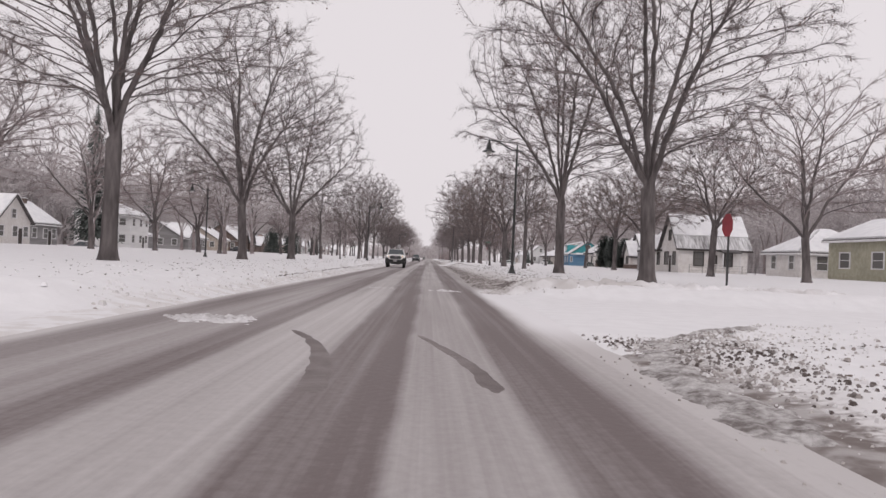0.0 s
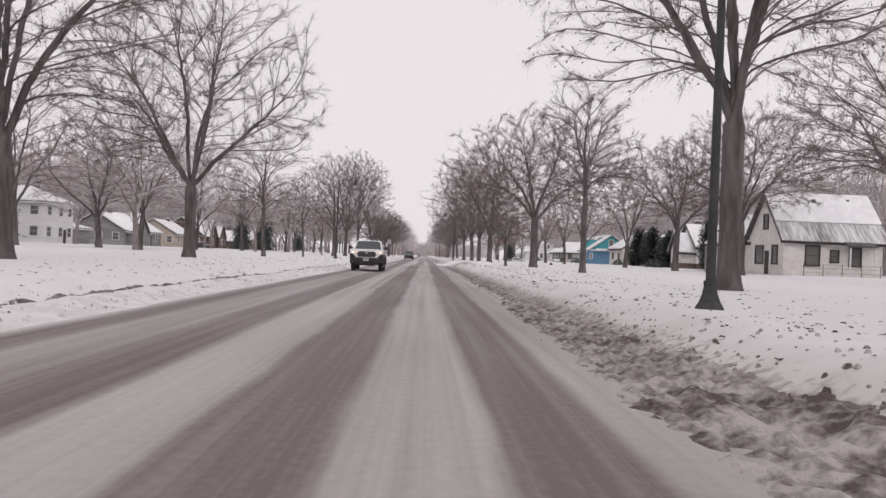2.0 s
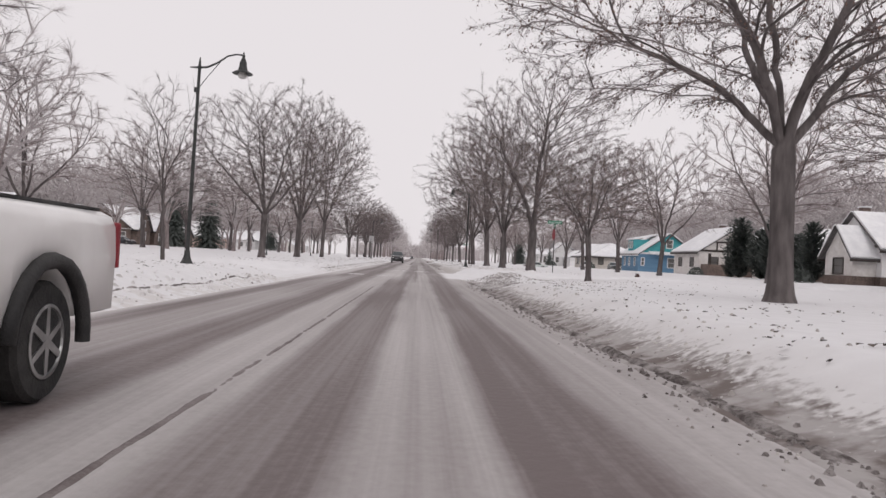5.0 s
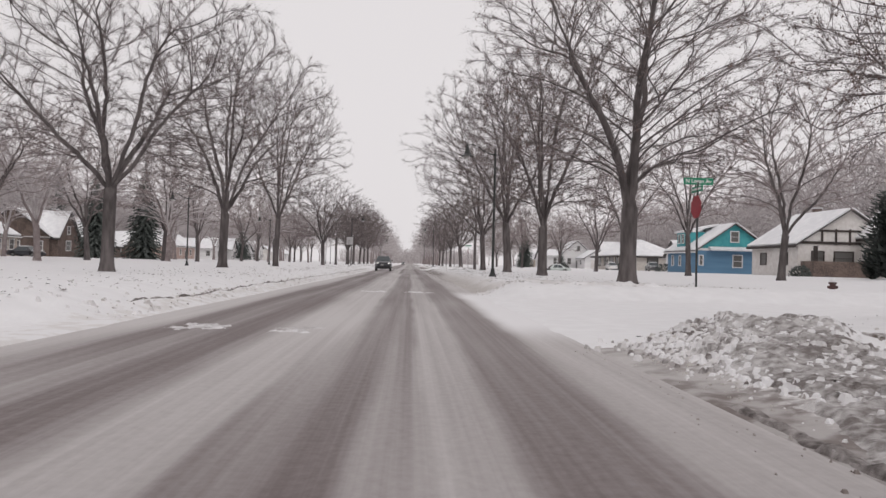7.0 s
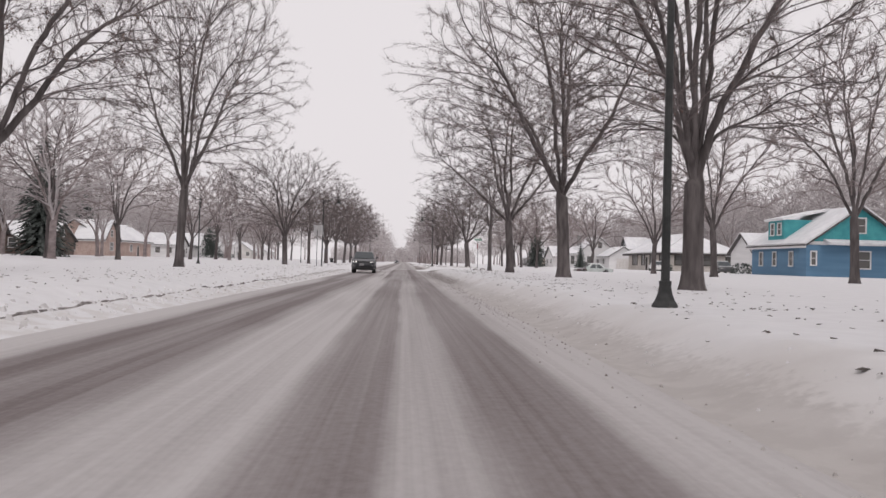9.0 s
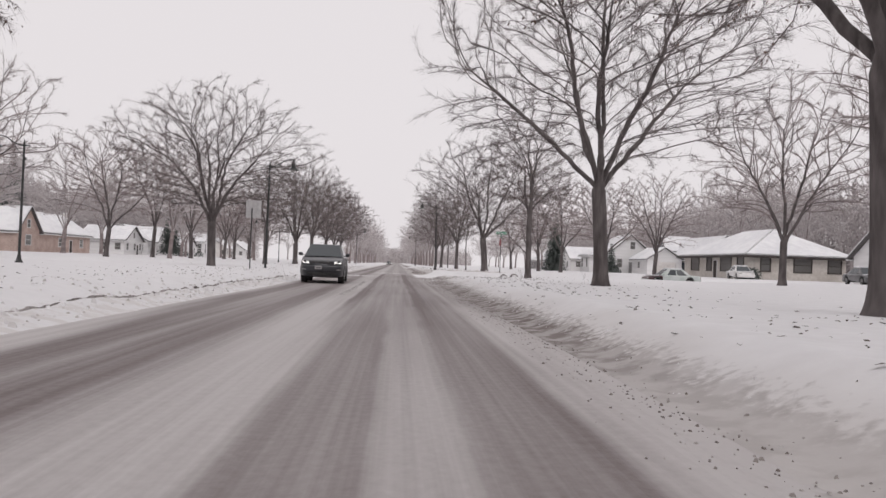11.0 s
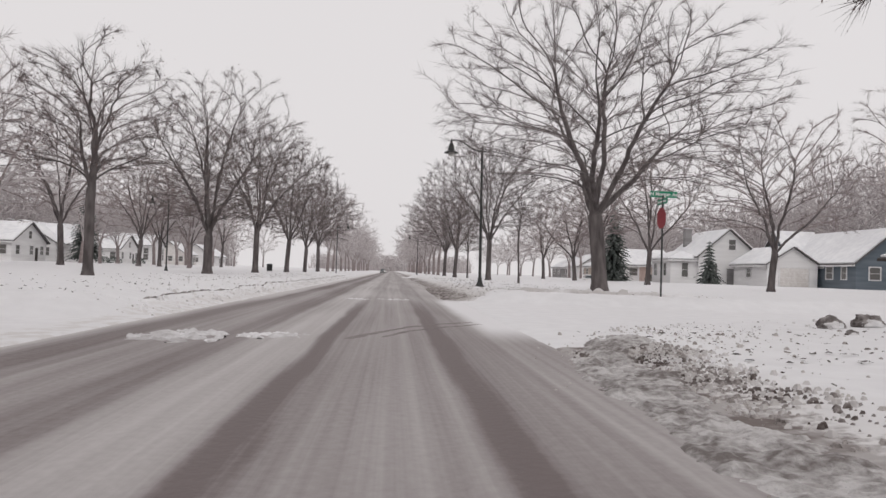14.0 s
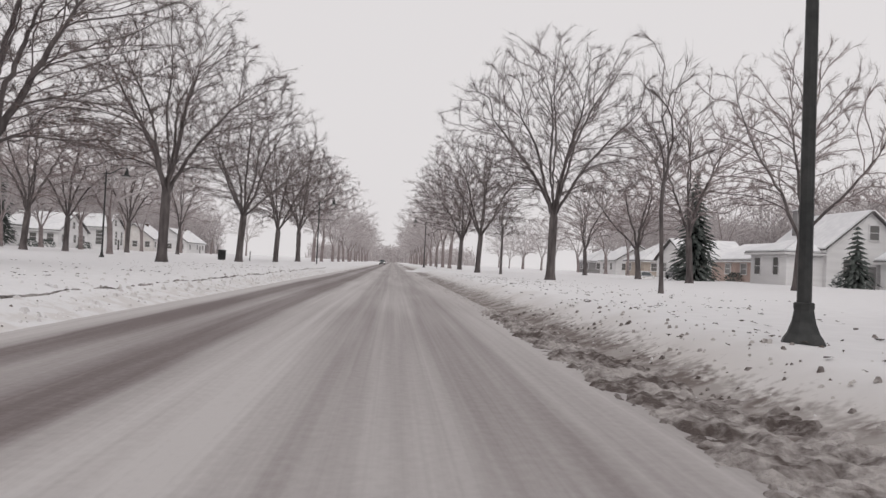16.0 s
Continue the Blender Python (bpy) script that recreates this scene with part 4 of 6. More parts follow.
OPEN = tree_model("young bare tree with an open crown", 67, 10.2, 4.2, 2.6, 0.15, 7, 560, leader=0.7, twigs=4)
YOUNG = tree_model("small young tree with a thin stem", 71, 8.5, 1.6, 2.8, 0.07, 4, 130, lift=0.9, leader=0.8, twigs=4)
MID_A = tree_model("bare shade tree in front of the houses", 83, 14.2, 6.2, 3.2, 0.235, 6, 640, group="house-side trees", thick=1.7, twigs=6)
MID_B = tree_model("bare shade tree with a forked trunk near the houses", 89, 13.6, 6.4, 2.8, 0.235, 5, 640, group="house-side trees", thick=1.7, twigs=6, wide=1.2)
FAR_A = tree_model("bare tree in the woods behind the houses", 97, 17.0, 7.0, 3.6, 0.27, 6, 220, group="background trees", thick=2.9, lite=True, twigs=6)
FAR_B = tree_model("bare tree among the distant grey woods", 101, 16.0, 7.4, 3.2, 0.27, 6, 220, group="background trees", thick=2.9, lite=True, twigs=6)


def plant(model, x, y, height=1.0, width=None, turn=None, z=None):
    rng = random.Random(int(x * 31 + y * 17))
    turn = rng.uniform(0, 360) if turn is None else turn
    width = height if width is None else width
    z = (snow_height(x, y) if z is None else z) - 0.02
    return copy_thing(model, Matrix.Translation((x, y, z)) @ Matrix.Rotation(radians(turn), 4, "Z") @ Matrix.Diagonal((width, width, height, 1)))


# the two rows beside the road: x right of and left of the carriageway
for model, x, y, h, w, turn in ((ELM_B, 9.1, 32.2, 1.06, 1.0, 40), (ELM_A, 8.7, 51.2, 1.04, 0.98, 120), (SLIM, 9.1, 72.8, 0.9, 0.95, 0), (RUSTY, 9.1, 92.3, 0.93, 1.0, 10), (RUSTY, 9.1, 113.6, 0.55, 0.5, 90),
                                (FORKED, 9.0, 133.6, 1.0, 1.0, 0), (ELM_E, 9.0, 153.9, 1.0, 0.98, 50), (LONG_LIMB, 9.1, 173.2, 1.04, 1.0, 0), (ELM_C, 8.5, 190.5, 1.0, 1.02, 200), (SLIM, 9.5, 213.6, 1.0, 1.15, 70),
                                (LEANING, 9.0, 236.2, 0.93, 1.04, 0), (YOUNG, 9.1, 258.0, 1.0, 1.0, 0), (ELM_D, 9.35, 277.4, 1.0, 0.9, 30), (SLIM, 9.4, 298.5, 0.6, 0.6, 10), (ELM_C, 9.1, 314.0, 1.0, 0.95, 80),
                                (ELM_D, 9.1, 336.0, 1.0, 1.0, 150),
                                (ELM_A, -12.8, 32.0, 1.10, 1.05, 200), (ELM_B, -12.8, 54.2, 1.0, 0.95, 140), (LEANING, -12.8, 73.0, 1.10, 1.0, 120), (OPEN, -12.8, 92.7, 1.05, 1.0, 0), (OPEN, -12.8, 113.0, 0.9, 0.65, 80),
                                (ELM_C, -12.0, 133.6, 0.84, 0.86, 10), (ELM_B, -12.7, 155.4, 1.0, 0.95, 250), (LONG_LIMB, -12.6, 175.6, 1.04, 0.71, 200), (ELM_D, -12.4, 213.3, 0.88, 1.0, 0), (SLIM, -12.8, 237.0, 0.84, 1.15, 120),
                                (ELM_E, -12.4, 256.4, 0.78, 0.95, 70), (ELM_D, -12.6, 275.7, 1.0, 0.95, 200), (ELM_C, -12.6, 296.9, 0.95, 0.95, 60), (ELM_D, -12.8, 318.0, 1.0, 1.0, 110), (ELM_A, -12.8, 338.0, 0.9, 1.0, 60)):
    plant(model, x, y, h, w, turn)
rng = random.Random(3)
for k in range(15):
    y = 356 + 19.5 * k
    for x in (9.1, -12.8):
        plant((FAR_A, FAR_B)[rng.randrange(2)], x + rng.uniform(-0.3, 0.3), y + rng.uniform(-2, 2), rng.uniform(0.9, 1.08), rng.uniform(0.95, 1.2))

# second rows, nearer the houses
for y in (71, 92, 110.6):
    plant(RUSTY, 26.4 + rng.uniform(-0.5, 0.5), y, rng.uniform(0.98, 1.1), rng.uniform(0.95, 1.05))
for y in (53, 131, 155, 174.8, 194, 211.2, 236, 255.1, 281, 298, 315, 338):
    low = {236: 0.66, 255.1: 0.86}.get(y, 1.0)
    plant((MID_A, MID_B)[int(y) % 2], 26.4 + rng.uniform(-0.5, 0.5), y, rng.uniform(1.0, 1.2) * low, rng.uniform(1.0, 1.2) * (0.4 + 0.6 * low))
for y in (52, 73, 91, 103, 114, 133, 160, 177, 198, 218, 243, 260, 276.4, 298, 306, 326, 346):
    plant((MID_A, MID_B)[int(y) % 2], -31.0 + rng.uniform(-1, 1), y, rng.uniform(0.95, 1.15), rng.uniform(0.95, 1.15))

# woods behind the houses and down the avenue
for k in range(22):
    plant((FAR_A, FAR_B)[k % 2], rng.uniform(52, 66), 46 + 17 * k + rng.uniform(-5, 5), rng.uniform(0.9, 1.2), rng.uniform(0.9, 1.2))
    plant((FAR_A, FAR_B)[(k + 1) % 2], rng.uniform(-88, -72), 62 + 20 * k + rng.uniform(-6, 6), rng.uniform(1.05, 1.35), rng.uniform(1.0, 1.3))
    plant((FAR_A, FAR_B)[k % 2], rng.uniform(-50, -38), 66 + 18 * k + rng.uniform(-6, 6), rng.uniform(0.75, 1.1), rng.uniform(0.8, 1.1))
for k in range(9):
    plant((FAR_A, FAR_B)[k % 2], rng.uniform(-39, -24), 62 + 34 * k + rng.uniform(-9, 9), rng.uniform(0.75, 0.95), rng.uniform(0.85, 1.1))
    plant((FAR_A, FAR_B)[k % 2], rng.uniform(34, 44), 350 + 22 * k + rng.uniform(-4, 4), rng.uniform(0.8, 1.0), rng.uniform(0.8, 1.1))


def far_woods(x0, x1, y0, y1, height, count, seed, stout=1.0):
    """A belt of bare scrub and trees too dense to count: leaning stems and a mesh of long twigs."""
    rng = random.Random(seed)
    V, F = [], []
    for _ in range(count):
        x, y = rng.uniform(x0, x1), rng.uniform(y0, y1)
        crest = height * (0.72 + 0.38 * noise.fractal(Vector((x * 0.02, y * 0.06, seed)), 0.9, 2.0, 3))
        z = 0.5 + crest * rng.random() ** 0.7
        stem = rng.random() < 0.06
        if stem:
            z, L, w = 0.3, crest * rng.uniform(0.5, 0.9), rng.uniform(0.10, 0.22)
            d = Vector((rng.gauss(0, 0.10), rng.gauss(0, 0.10), 1)).normalized()
        else:
            L, w = rng.uniform(1.2, 3.0), rng.uniform(0.065, 0.12)
            d = Vector((rng.gauss(0, 0.7), rng.gauss(0, 0.7), rng.uniform(0.1, 1.2))).normalized()
        p = Vector((x, y, z))
        side = spread(d, 1.5708, rng.random() * 6.28) * w * stout
        o = len(V)
        V += [(p - side)[:], (p + side)[:], (p + d * L)[:]]
        F.append((o, o + 1, o + 2))
    # the whole belt takes the twig colour paled for haze
    ob = new("far_woods", mesh_of("far_woods", V, F, HAZE_TWIG))
    tagged(ob, "dense grey belt of bare woods behind the houses", "woods", kind="stuff")


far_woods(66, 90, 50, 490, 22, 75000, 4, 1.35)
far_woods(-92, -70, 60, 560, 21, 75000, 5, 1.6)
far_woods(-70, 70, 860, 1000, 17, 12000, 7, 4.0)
for model in (ELM_A, ELM_B, ELM_C, ELM_D, ELM_E, FORKED, LONG_LIMB, LEANING, RUSTY, SLIM, OPEN, YOUNG, MID_A, MID_B, FAR_A, FAR_B):
    for ob in (*model.children_recursive, model):
        bpy.data.objects.remove(ob)


def conifer(x, y, height, radius, label, bare=0.08, columnar=False, seed=1, group="evergreens"):
    """Spruce or juniper: a stem with whorls of drooping boughs made of many needle sprays."""
    rng = random.Random(seed)
    t = thing("evergreen", label, "evergreen tree", group, Matrix.Translation((x, y, snow_height(x, y) - 0.05)))
    V, F = [], []
    tube(V, F, [Vector((0, 0, -0.2)), Vector((0, 0, height * 0.5)), Vector((0, 0, height * 0.97))], [height * 0.018 + 0.03, height * 0.01 + 0.02, 0.01], 8)
    part("trunk", (V, F), BARK, t)
    V, F = [], []
    levels = max(10, int(height * (2.6 if not columnar else 4)))
    for i in range(levels):
        f = bare + (1 - bare) * i / levels
        z = height * f
        if columnar:
            reach = radius * (1 - f ** 2.2) ** 0.6 * min(1, 0.55 + f * 3)
        else:
            reach = radius * (1 - f) ** 0.85
        n = max(5, int((13 if not columnar else 11) * (0.4 + reach / radius)))
        for k in range(n):
            a = 6.2831853 * (k + rng.random()) / n
            L = reach * rng.uniform(0.7, 1.12) + 0.05
            d = Vector((math.cos(a), math.sin(a), 0))
            rise = 0.9 if columnar else -0.28
            for j in range(7):
                u = (j + rng.random()) / 7
                p = Vector((0, 0, z)) + d * L * u + Vector((0, 0, rise * L * u * u * (0.8 if columnar else 1)))
                s = (0.16 + 0.30 * min(L, 2.0) * 0.5) * rng.uniform(0.6, 1.2) * (1.15 - 0.5 * u)
                across = Vector((-d.y, d.x, rng.uniform(-0.4, 0.4))).normalized()
                out = (d + Vector((rng.gauss(0, 0.3), rng.gauss(0, 0.3), 0.55 if columnar else -0.45))).normalized()
                o = len(V)
                V += [(p - across * s * 0.6)[:], (p + out * s * 1.5)[:], (p + across * s * 0.6)[:], (p - out * s * 0.4 + Vector((0, 0, s * 0.4)))[:]]
                F += [(o, o + 1, o + 3), (o + 1, o + 2, o + 3)]
    part("crown", (V, F), NEEDLE, t, "dark green needle sprays")
    return t


conifer(-55.2, 127.8, 24, 4.6, "tall dark spruce beside a white house", seed=2)
conifer(-38.0, 214.0, 15.0, 3.6, "dark spruce standing on the wide lawn", 0.04, seed=21)
conifer(-41.5, 206.0, 13.5, 3.2, "dark spruce standing on the wide lawn", 0.04, seed=22)
conifer(-71.0, 196.0, 19.0, 3.8, "tall dark spruce behind the far houses", seed=23)
conifer(-72.0, 262.0, 18.0, 3.6, "tall dark spruce behind the far houses", seed=24)
conifer(-71.0, 306.0, 20.0, 4.0, "tall dark spruce behind the far houses", seed=25)
conifer(-49, 330, 14, 3.0, "dark spruce among distant houses", seed=3)
for x, y, h, r in ((36.2, 119.5, 6.5, 1.5), (36.5, 122.6, 6.0, 1.3), (36.4, 126.0, 5.2, 1.3), (37.0, 129.5, 6.6, 1.2), (36.6, 143.5, 5.6, 1.5), (36.9, 147.0, 4.6, 1.5), (36.2, 150.5, 6.4, 1.7), (36.8, 154.5, 5.4, 1.7), (36.4, 159.0, 6.8, 1.9)):
    conifer(x, y, h, r, "dark columnar juniper against a house", 0.02, True, seed=int(y), group="junipers")
conifer(31.5, 311.0, 12.0, 3.0, "full dark spruce on the snowy lawn", 0.03, seed=6)
conifer(37.9, 293.1, 5.4, 1.7, "small spruce before a white house", 0.02, seed=7)
conifer(36.0, 160.5, 2.4, 0.9, "clipped dark shrub before a timbered house", 0.02, True, seed=12)


# ---------------------------------------------------------------- lamps and signs
def street_lamp(height=6.6):
    """Pole on a flared base with a curved arm, a brace and a hanging bell lantern; the arm points to -x."""
    t = thing("street_lamp", "dark painted street lamp with curved arm and bell lantern", "street lamp", "street lamps", Matrix.Translation((0, 0, -300)))
    V, F = [], []
    lathe(V, F, [(0.22, -0.25), (0.22, 0.05), (0.20, 0.09), (0.165, 0.14), (0.12, 0.26), (0.098, 0.38), (0.105, 0.40), (0.105, 0.45), (0.09, 0.46)], 8)
    part("base", (V, F), POLE, t)
    V, F = [], []
    lathe(V, F, [(0.072, 0.44), (0.069, 2.0), (0.060, 4.5), (0.053, height - 0.1), (0.07, height - 0.08), (0.07, height), (0.05, height + 0.03), (0.035, height + 0.18), (0.012, height + 0.30)], 12)
    part("pole", (V, F), POLE, t)
    V, F = [], []
    z = height - 0.04
    arm = [(0.32, z - 0.01), (0.0, z), (-0.28, z + 0.03), (-0.62, z + 0.20), (-0.95, z + 0.44), (-1.25, z + 0.52), (-1.52, z + 0.50)]
    tube(V, F, [Vector((a, 0, b)) for a, b in arm], [0.02, 0.04, 0.036, 0.032, 0.03, 0.028, 0.028], 8, True)
    part("arm", (V, F), POLE, t)
    V, F = [], []
    tube(V, F, [Vector((-0.06, 0, z - 0.62)), Vector((-0.35, 0, z - 0.22)), Vector((-0.72, 0, z + 0.24))], [0.015, 0.013, 0.012], 6)
    part("brace", (V, F), POLE, t)
    V, F = [], []
    lathe(V, F, [(0.012, 0.68), (0.03, 0.60), (0.055, 0.55), (0.05, 0.47), (0.085, 0.42), (0.085, 0.36), (0.12, 0.34), (0.13, 0.20), (0.17, 0.06), (0.34, -0.03), (0.36, -0.06), (0.30, -0.05), (0.12, 0.0)], 16, (-1.5, 0, z - 0.06))
    lantern = part("lantern", (V, F), POLE, t, "dark bell-shaped lantern")
    V, F = [], []
    lathe(V, F, [(0.13, 0.0), (0.16, -0.09), (0.13, -0.17), (0.06, -0.20)], 12, (-1.5, 0, z - 0.08))
    part("globe", (V, F), LENS, lantern, "frosted glass globe")
    part("control_box", boxes(((0.10, 0, z - 0.75), (0.06, 0.10, 0.16))), POLE, t)
    return t


LAMP = street_lamp()
for x, y, turn, lean in ((4.55, 41.5, 0, 0.2), (4.5, 143.3, 0, 0), (4.28, 240.3, 0, -0.7), (4.6, 343.5, 0, 0), (-7.9, 100.6, 180, -0.6), (-8.1, 209.5, 180, -0.4), (-7.9, 314.0, 180, 0),
                         (-17.9, 63.0, 0, 0), (-17.7, 164.5, 0, 0), (-17.6, 265.0, 0, 0), (-16.9, 196.0, 0, 0), (-18.5, 283.0, 180, 0)):
    copy_thing(LAMP, pose(x, y, snow_height(x, y) - 0.03, 0, lean, turn) @ Matrix.Diagonal((0.85, 0.85, 0.82, 1) if x < -15 else (1, 1, 1.05, 1) if x < 0 else (1, 1, 1, 1)))
for ob in (*LAMP.children_recursive, LAMP):
    bpy.data.objects.remove(ob)


def lettering(text, size, material, parent, m, name="lettering"):
    cu = bpy.data.curves.new("text", "FONT")
    cu.body, cu.size, cu.align_x, cu.align_y, cu.extrude = text, size, "CENTER", "CENTER", 0.002
    cu.offset = 0.004
    tmp = new("text", cu)
    me = bpy.data.meshes.new_from_object(tmp.evaluated_get(bpy.context.evaluated_depsgraph_get()))
    bpy.data.objects.remove(tmp)
    me.materials.append(material)
    ob = new(name, me)
    ob.parent, ob.matrix_basis = parent, m
    return ob


def octagon(r, depth):
    V, F = [], []
    for y in (-depth / 2, depth / 2):
        V += [(r * math.cos(radians(22.5 + 45 * k)), y, r * math.sin(radians(22.5 + 45 * k))) for k in range(8)]
    F = [tuple(range(8)), tuple(reversed(range(8, 16)))] + [(k, (k + 1) % 8, 8 + (k + 1) % 8, 8 + k) for k in range(8)]
    return V, F


def corner_sign(x, y, words, height, turn, blades=True):
    label = "steel post with green street name blades and red octagonal sign" if blades else "steel post with a red octagonal sign beside the side street"
    t = thing("street_sign" if blades else "stop_sign", label, "street sign", "corner signs", pose(x, y, snow_height(x, y) - 0.1, 0, 0, 0))
    top = height + 0.1
    part("post", boxes(((0, 0, top / 2), (0.06, 0.055, top)), bevel=0.008), POLE, t)
    plate = part("octagon_plate", octagon(0.41, 0.012), SIGN_RED, t, "red octagonal plate")
    plate.matrix_basis = pose(-0.045, 0.0, (height - 0.85 if blades else height - 0.38) + 0.1, 0, 0, turn)
    if blades:
        blade = part("name_blade", boxes(((0.02, 0, top + 0.02), (1.02, 0.02, 0.23)), bevel=0.008), SIGN_GREEN, t, "green name blade with white letters")
        lettering(words, 0.185, SIGN_WHITE, blade, pose(0.02, -0.0125, top + 0.02, 90, 0, 0))
        cross = part("name_blade", boxes(((0.0, 0.05, top - 0.24), (0.02, 1.0, 0.2)), bevel=0.008), SIGN_GREEN, t, "green name blade seen at a slant")
        for k, (b, w) in enumerate(((-0.22, 0.34), (0.13, 0.22), (0.36, 0.12))):
            part("letter_bar", boxes(((-0.0125, 0.05 + b, top - 0.24), (0.005, w, 0.07))), SIGN_WHITE, cross)
    return t


corner_sign(10.1, 26.3, "", 2.55, -86, False)
corner_sign(9.75, 128.0, "N Logan Av", 3.55, -86)
corner_sign(9.85, 231.0, "N Morgan Av", 3.72, -86)

board = thing("traffic_sign", "blank back of a pale sign board on a thin post", "traffic sign", at=pose(-7.95, 203.6, snow_height(-7.95, 203.6) - 0.1, 0, 0, 3))
part("post", boxes(((0, -0.05, 1.75), (0.055, 0.055, 3.5)), bevel=0.008), POLE, board)
part("board", boxes(((0.08, 0, 3.45), (0.84, 0.02, 1.0)), bevel=0.01), SIGN_BACK, board, "pale grey sign board")

for x, y, h in ((6.2, 251.0, 0.0), (-14.0, 309.5, 0.9), (5.9, 334.0, 1.6)):
    if h:
        post = thing("marker_post", "thin dark post standing in the snow", "post", "marker posts", Matrix.Translation((x, y, snow_height(x, y) - 0.1)))
        part("post", boxes(((0, 0, h / 2 + 0.05), (0.09, 0.09, h + 0.1)), bevel=0.01), GALV, post)

can = thing("trash_can", "dark slatted park litter bin standing in the snow", "trash can", at=Matrix.Translation((-16.2, 307, snow_height(-16.2, 307) - 0.06)))
V, F = [], []
lathe(V, F, [(0.26, 0.0), (0.30, 0.1), (0.33, 0.9), (0.30, 0.92), (0.28, 0.5)], 14)
part("barrel", (V, F), PLASTIC, can)
V, F = [], []
lathe(V, F, [(0.37, 0.90), (0.40, 0.94), (0.40, 1.0), (0.30, 1.04), (0.28, 0.98)], 14)
part("rim", (V, F), POLE, can)
for k in range(14):
    a = 6.2831853 * k / 14
    part("slat", boxes(((0.34 * math.cos(a), 0.34 * math.sin(a), 0.5), (0.05, 0.05, 0.82))), POLE, can)

hydrant = thing("fire_hydrant", "red fire hydrant with a snow cap by the street corner", "fire hydrant", at=Matrix.Translation((17.3, 133.0, snow_height(17.3, 133.0) - 0.42)))
V, F = [], []
lathe(V, F, [(0.17, 0.0), (0.17, 0.08), (0.12, 0.1), (0.115, 0.62), (0.155, 0.64), (0.155, 0.7)], 12)
part("barrel", (V, F), HYDRANT_RED, hydrant)
V, F = [], []
lathe(V, F, [(0.14, 0.7), (0.12, 0.8), (0.07, 0.87), (0.03, 0.9)], 12)
part("snow_cap", (V, F), SNOW_ROOF, hydrant, "white cap of snow")
for s in (-1, 1):
    V, F = [], []
    tube(V, F, [Vector((s * 0.08, 0, 0.5)), Vector((s * 0.2, 0, 0.5))], [0.06, 0.06], 10, True)
    part("hose_outlet", (V, F), HYDRANT_RED, hydrant)


# ---------------------------------------------------------------- houses
def window(parent, face, u, z, w, h, half, trim=TRIM, cross=True):
    """A framed window on a face of a house: the frame stands proud, the glass lies behind it."""
    axis, sign, off = {"W": (0, -1, half[0]), "E": (0, 1, half[0]), "S": (1, -1, half[1]), "N": (1, 1, half[1])}[face]

    def at(a, d, zz, sa, sd, sz):
        return ((sign * (off + d), a, zz), (sd, sa, sz)) if axis == 0 else ((a, sign * (off + d), zz), (sa, sd, sz))

    b = 0.11
    bars = [at(u, 0.03, z + h / 2 + b / 2, w + 2 * b, 0.10, b), at(u, 0.04, z - h / 2 - b / 2, w + 2 * b, 0.14, b), at(u - w / 2 - b / 2, 0.03, z, b, 0.10, h), at(u + w / 2 + b / 2, 0.03, z, b, 0.10, h)]
    win = part("window", boxes(*bars), trim, parent)
    part("pane", boxes(at(u, 0.006, z, w, 0.012, h)), PANE, win, "dark window pane")
    if cross:
        part("meeting_rail", boxes(at(u, 0.02, z, w, 0.04, 0.05)), trim, win)
    return win


def door(parent, face, u, w, h, half, material, z=0.0):
    axis, sign, off = {"W": (0, -1, half[0]), "E": (0, 1, half[0]), "S": (1, -1, half[1]), "N": (1, 1, half[1])}[face]

    def at(a, d, zz, sa, sd, sz):
        return ((sign * (off + d), a, zz), (sd, sa, sz)) if axis == 0 else ((a, sign * (off + d), zz), (sa, sd, sz))

    d = part("door", boxes(at(u, 0.02, z + h / 2, w, 0.05, h)), material, parent)
    part("door_frame", boxes(at(u - w / 2 - 0.05, 0.03, z + h / 2, 0.1, 0.08, h), at(u + w / 2 + 0.05, 0.03, z + h / 2, 0.1, 0.08, h), at(u, 0.03, z + h + 0.05, w + 0.2, 0.08, 0.1)), TRIM, d)
    return d


def slab(quad, thick):
    """A thick sheet from four corners, thickened upwards."""
    a, b, c, d = (Vector(q) for q in quad)
    n = (b - a).cross(d - a).normalized()
    if n.z < 0:
        n = -n
    V = [v[:] for v in (a, b, c, d)] + [(v + n * thick)[:] for v in (a, b, c, d)]
    return V, [(0, 1, 2, 3), (7, 6, 5, 4), (0, 4, 5, 1), (1, 5, 6, 2), (2, 6, 7, 3), (3, 7, 4, 0)]


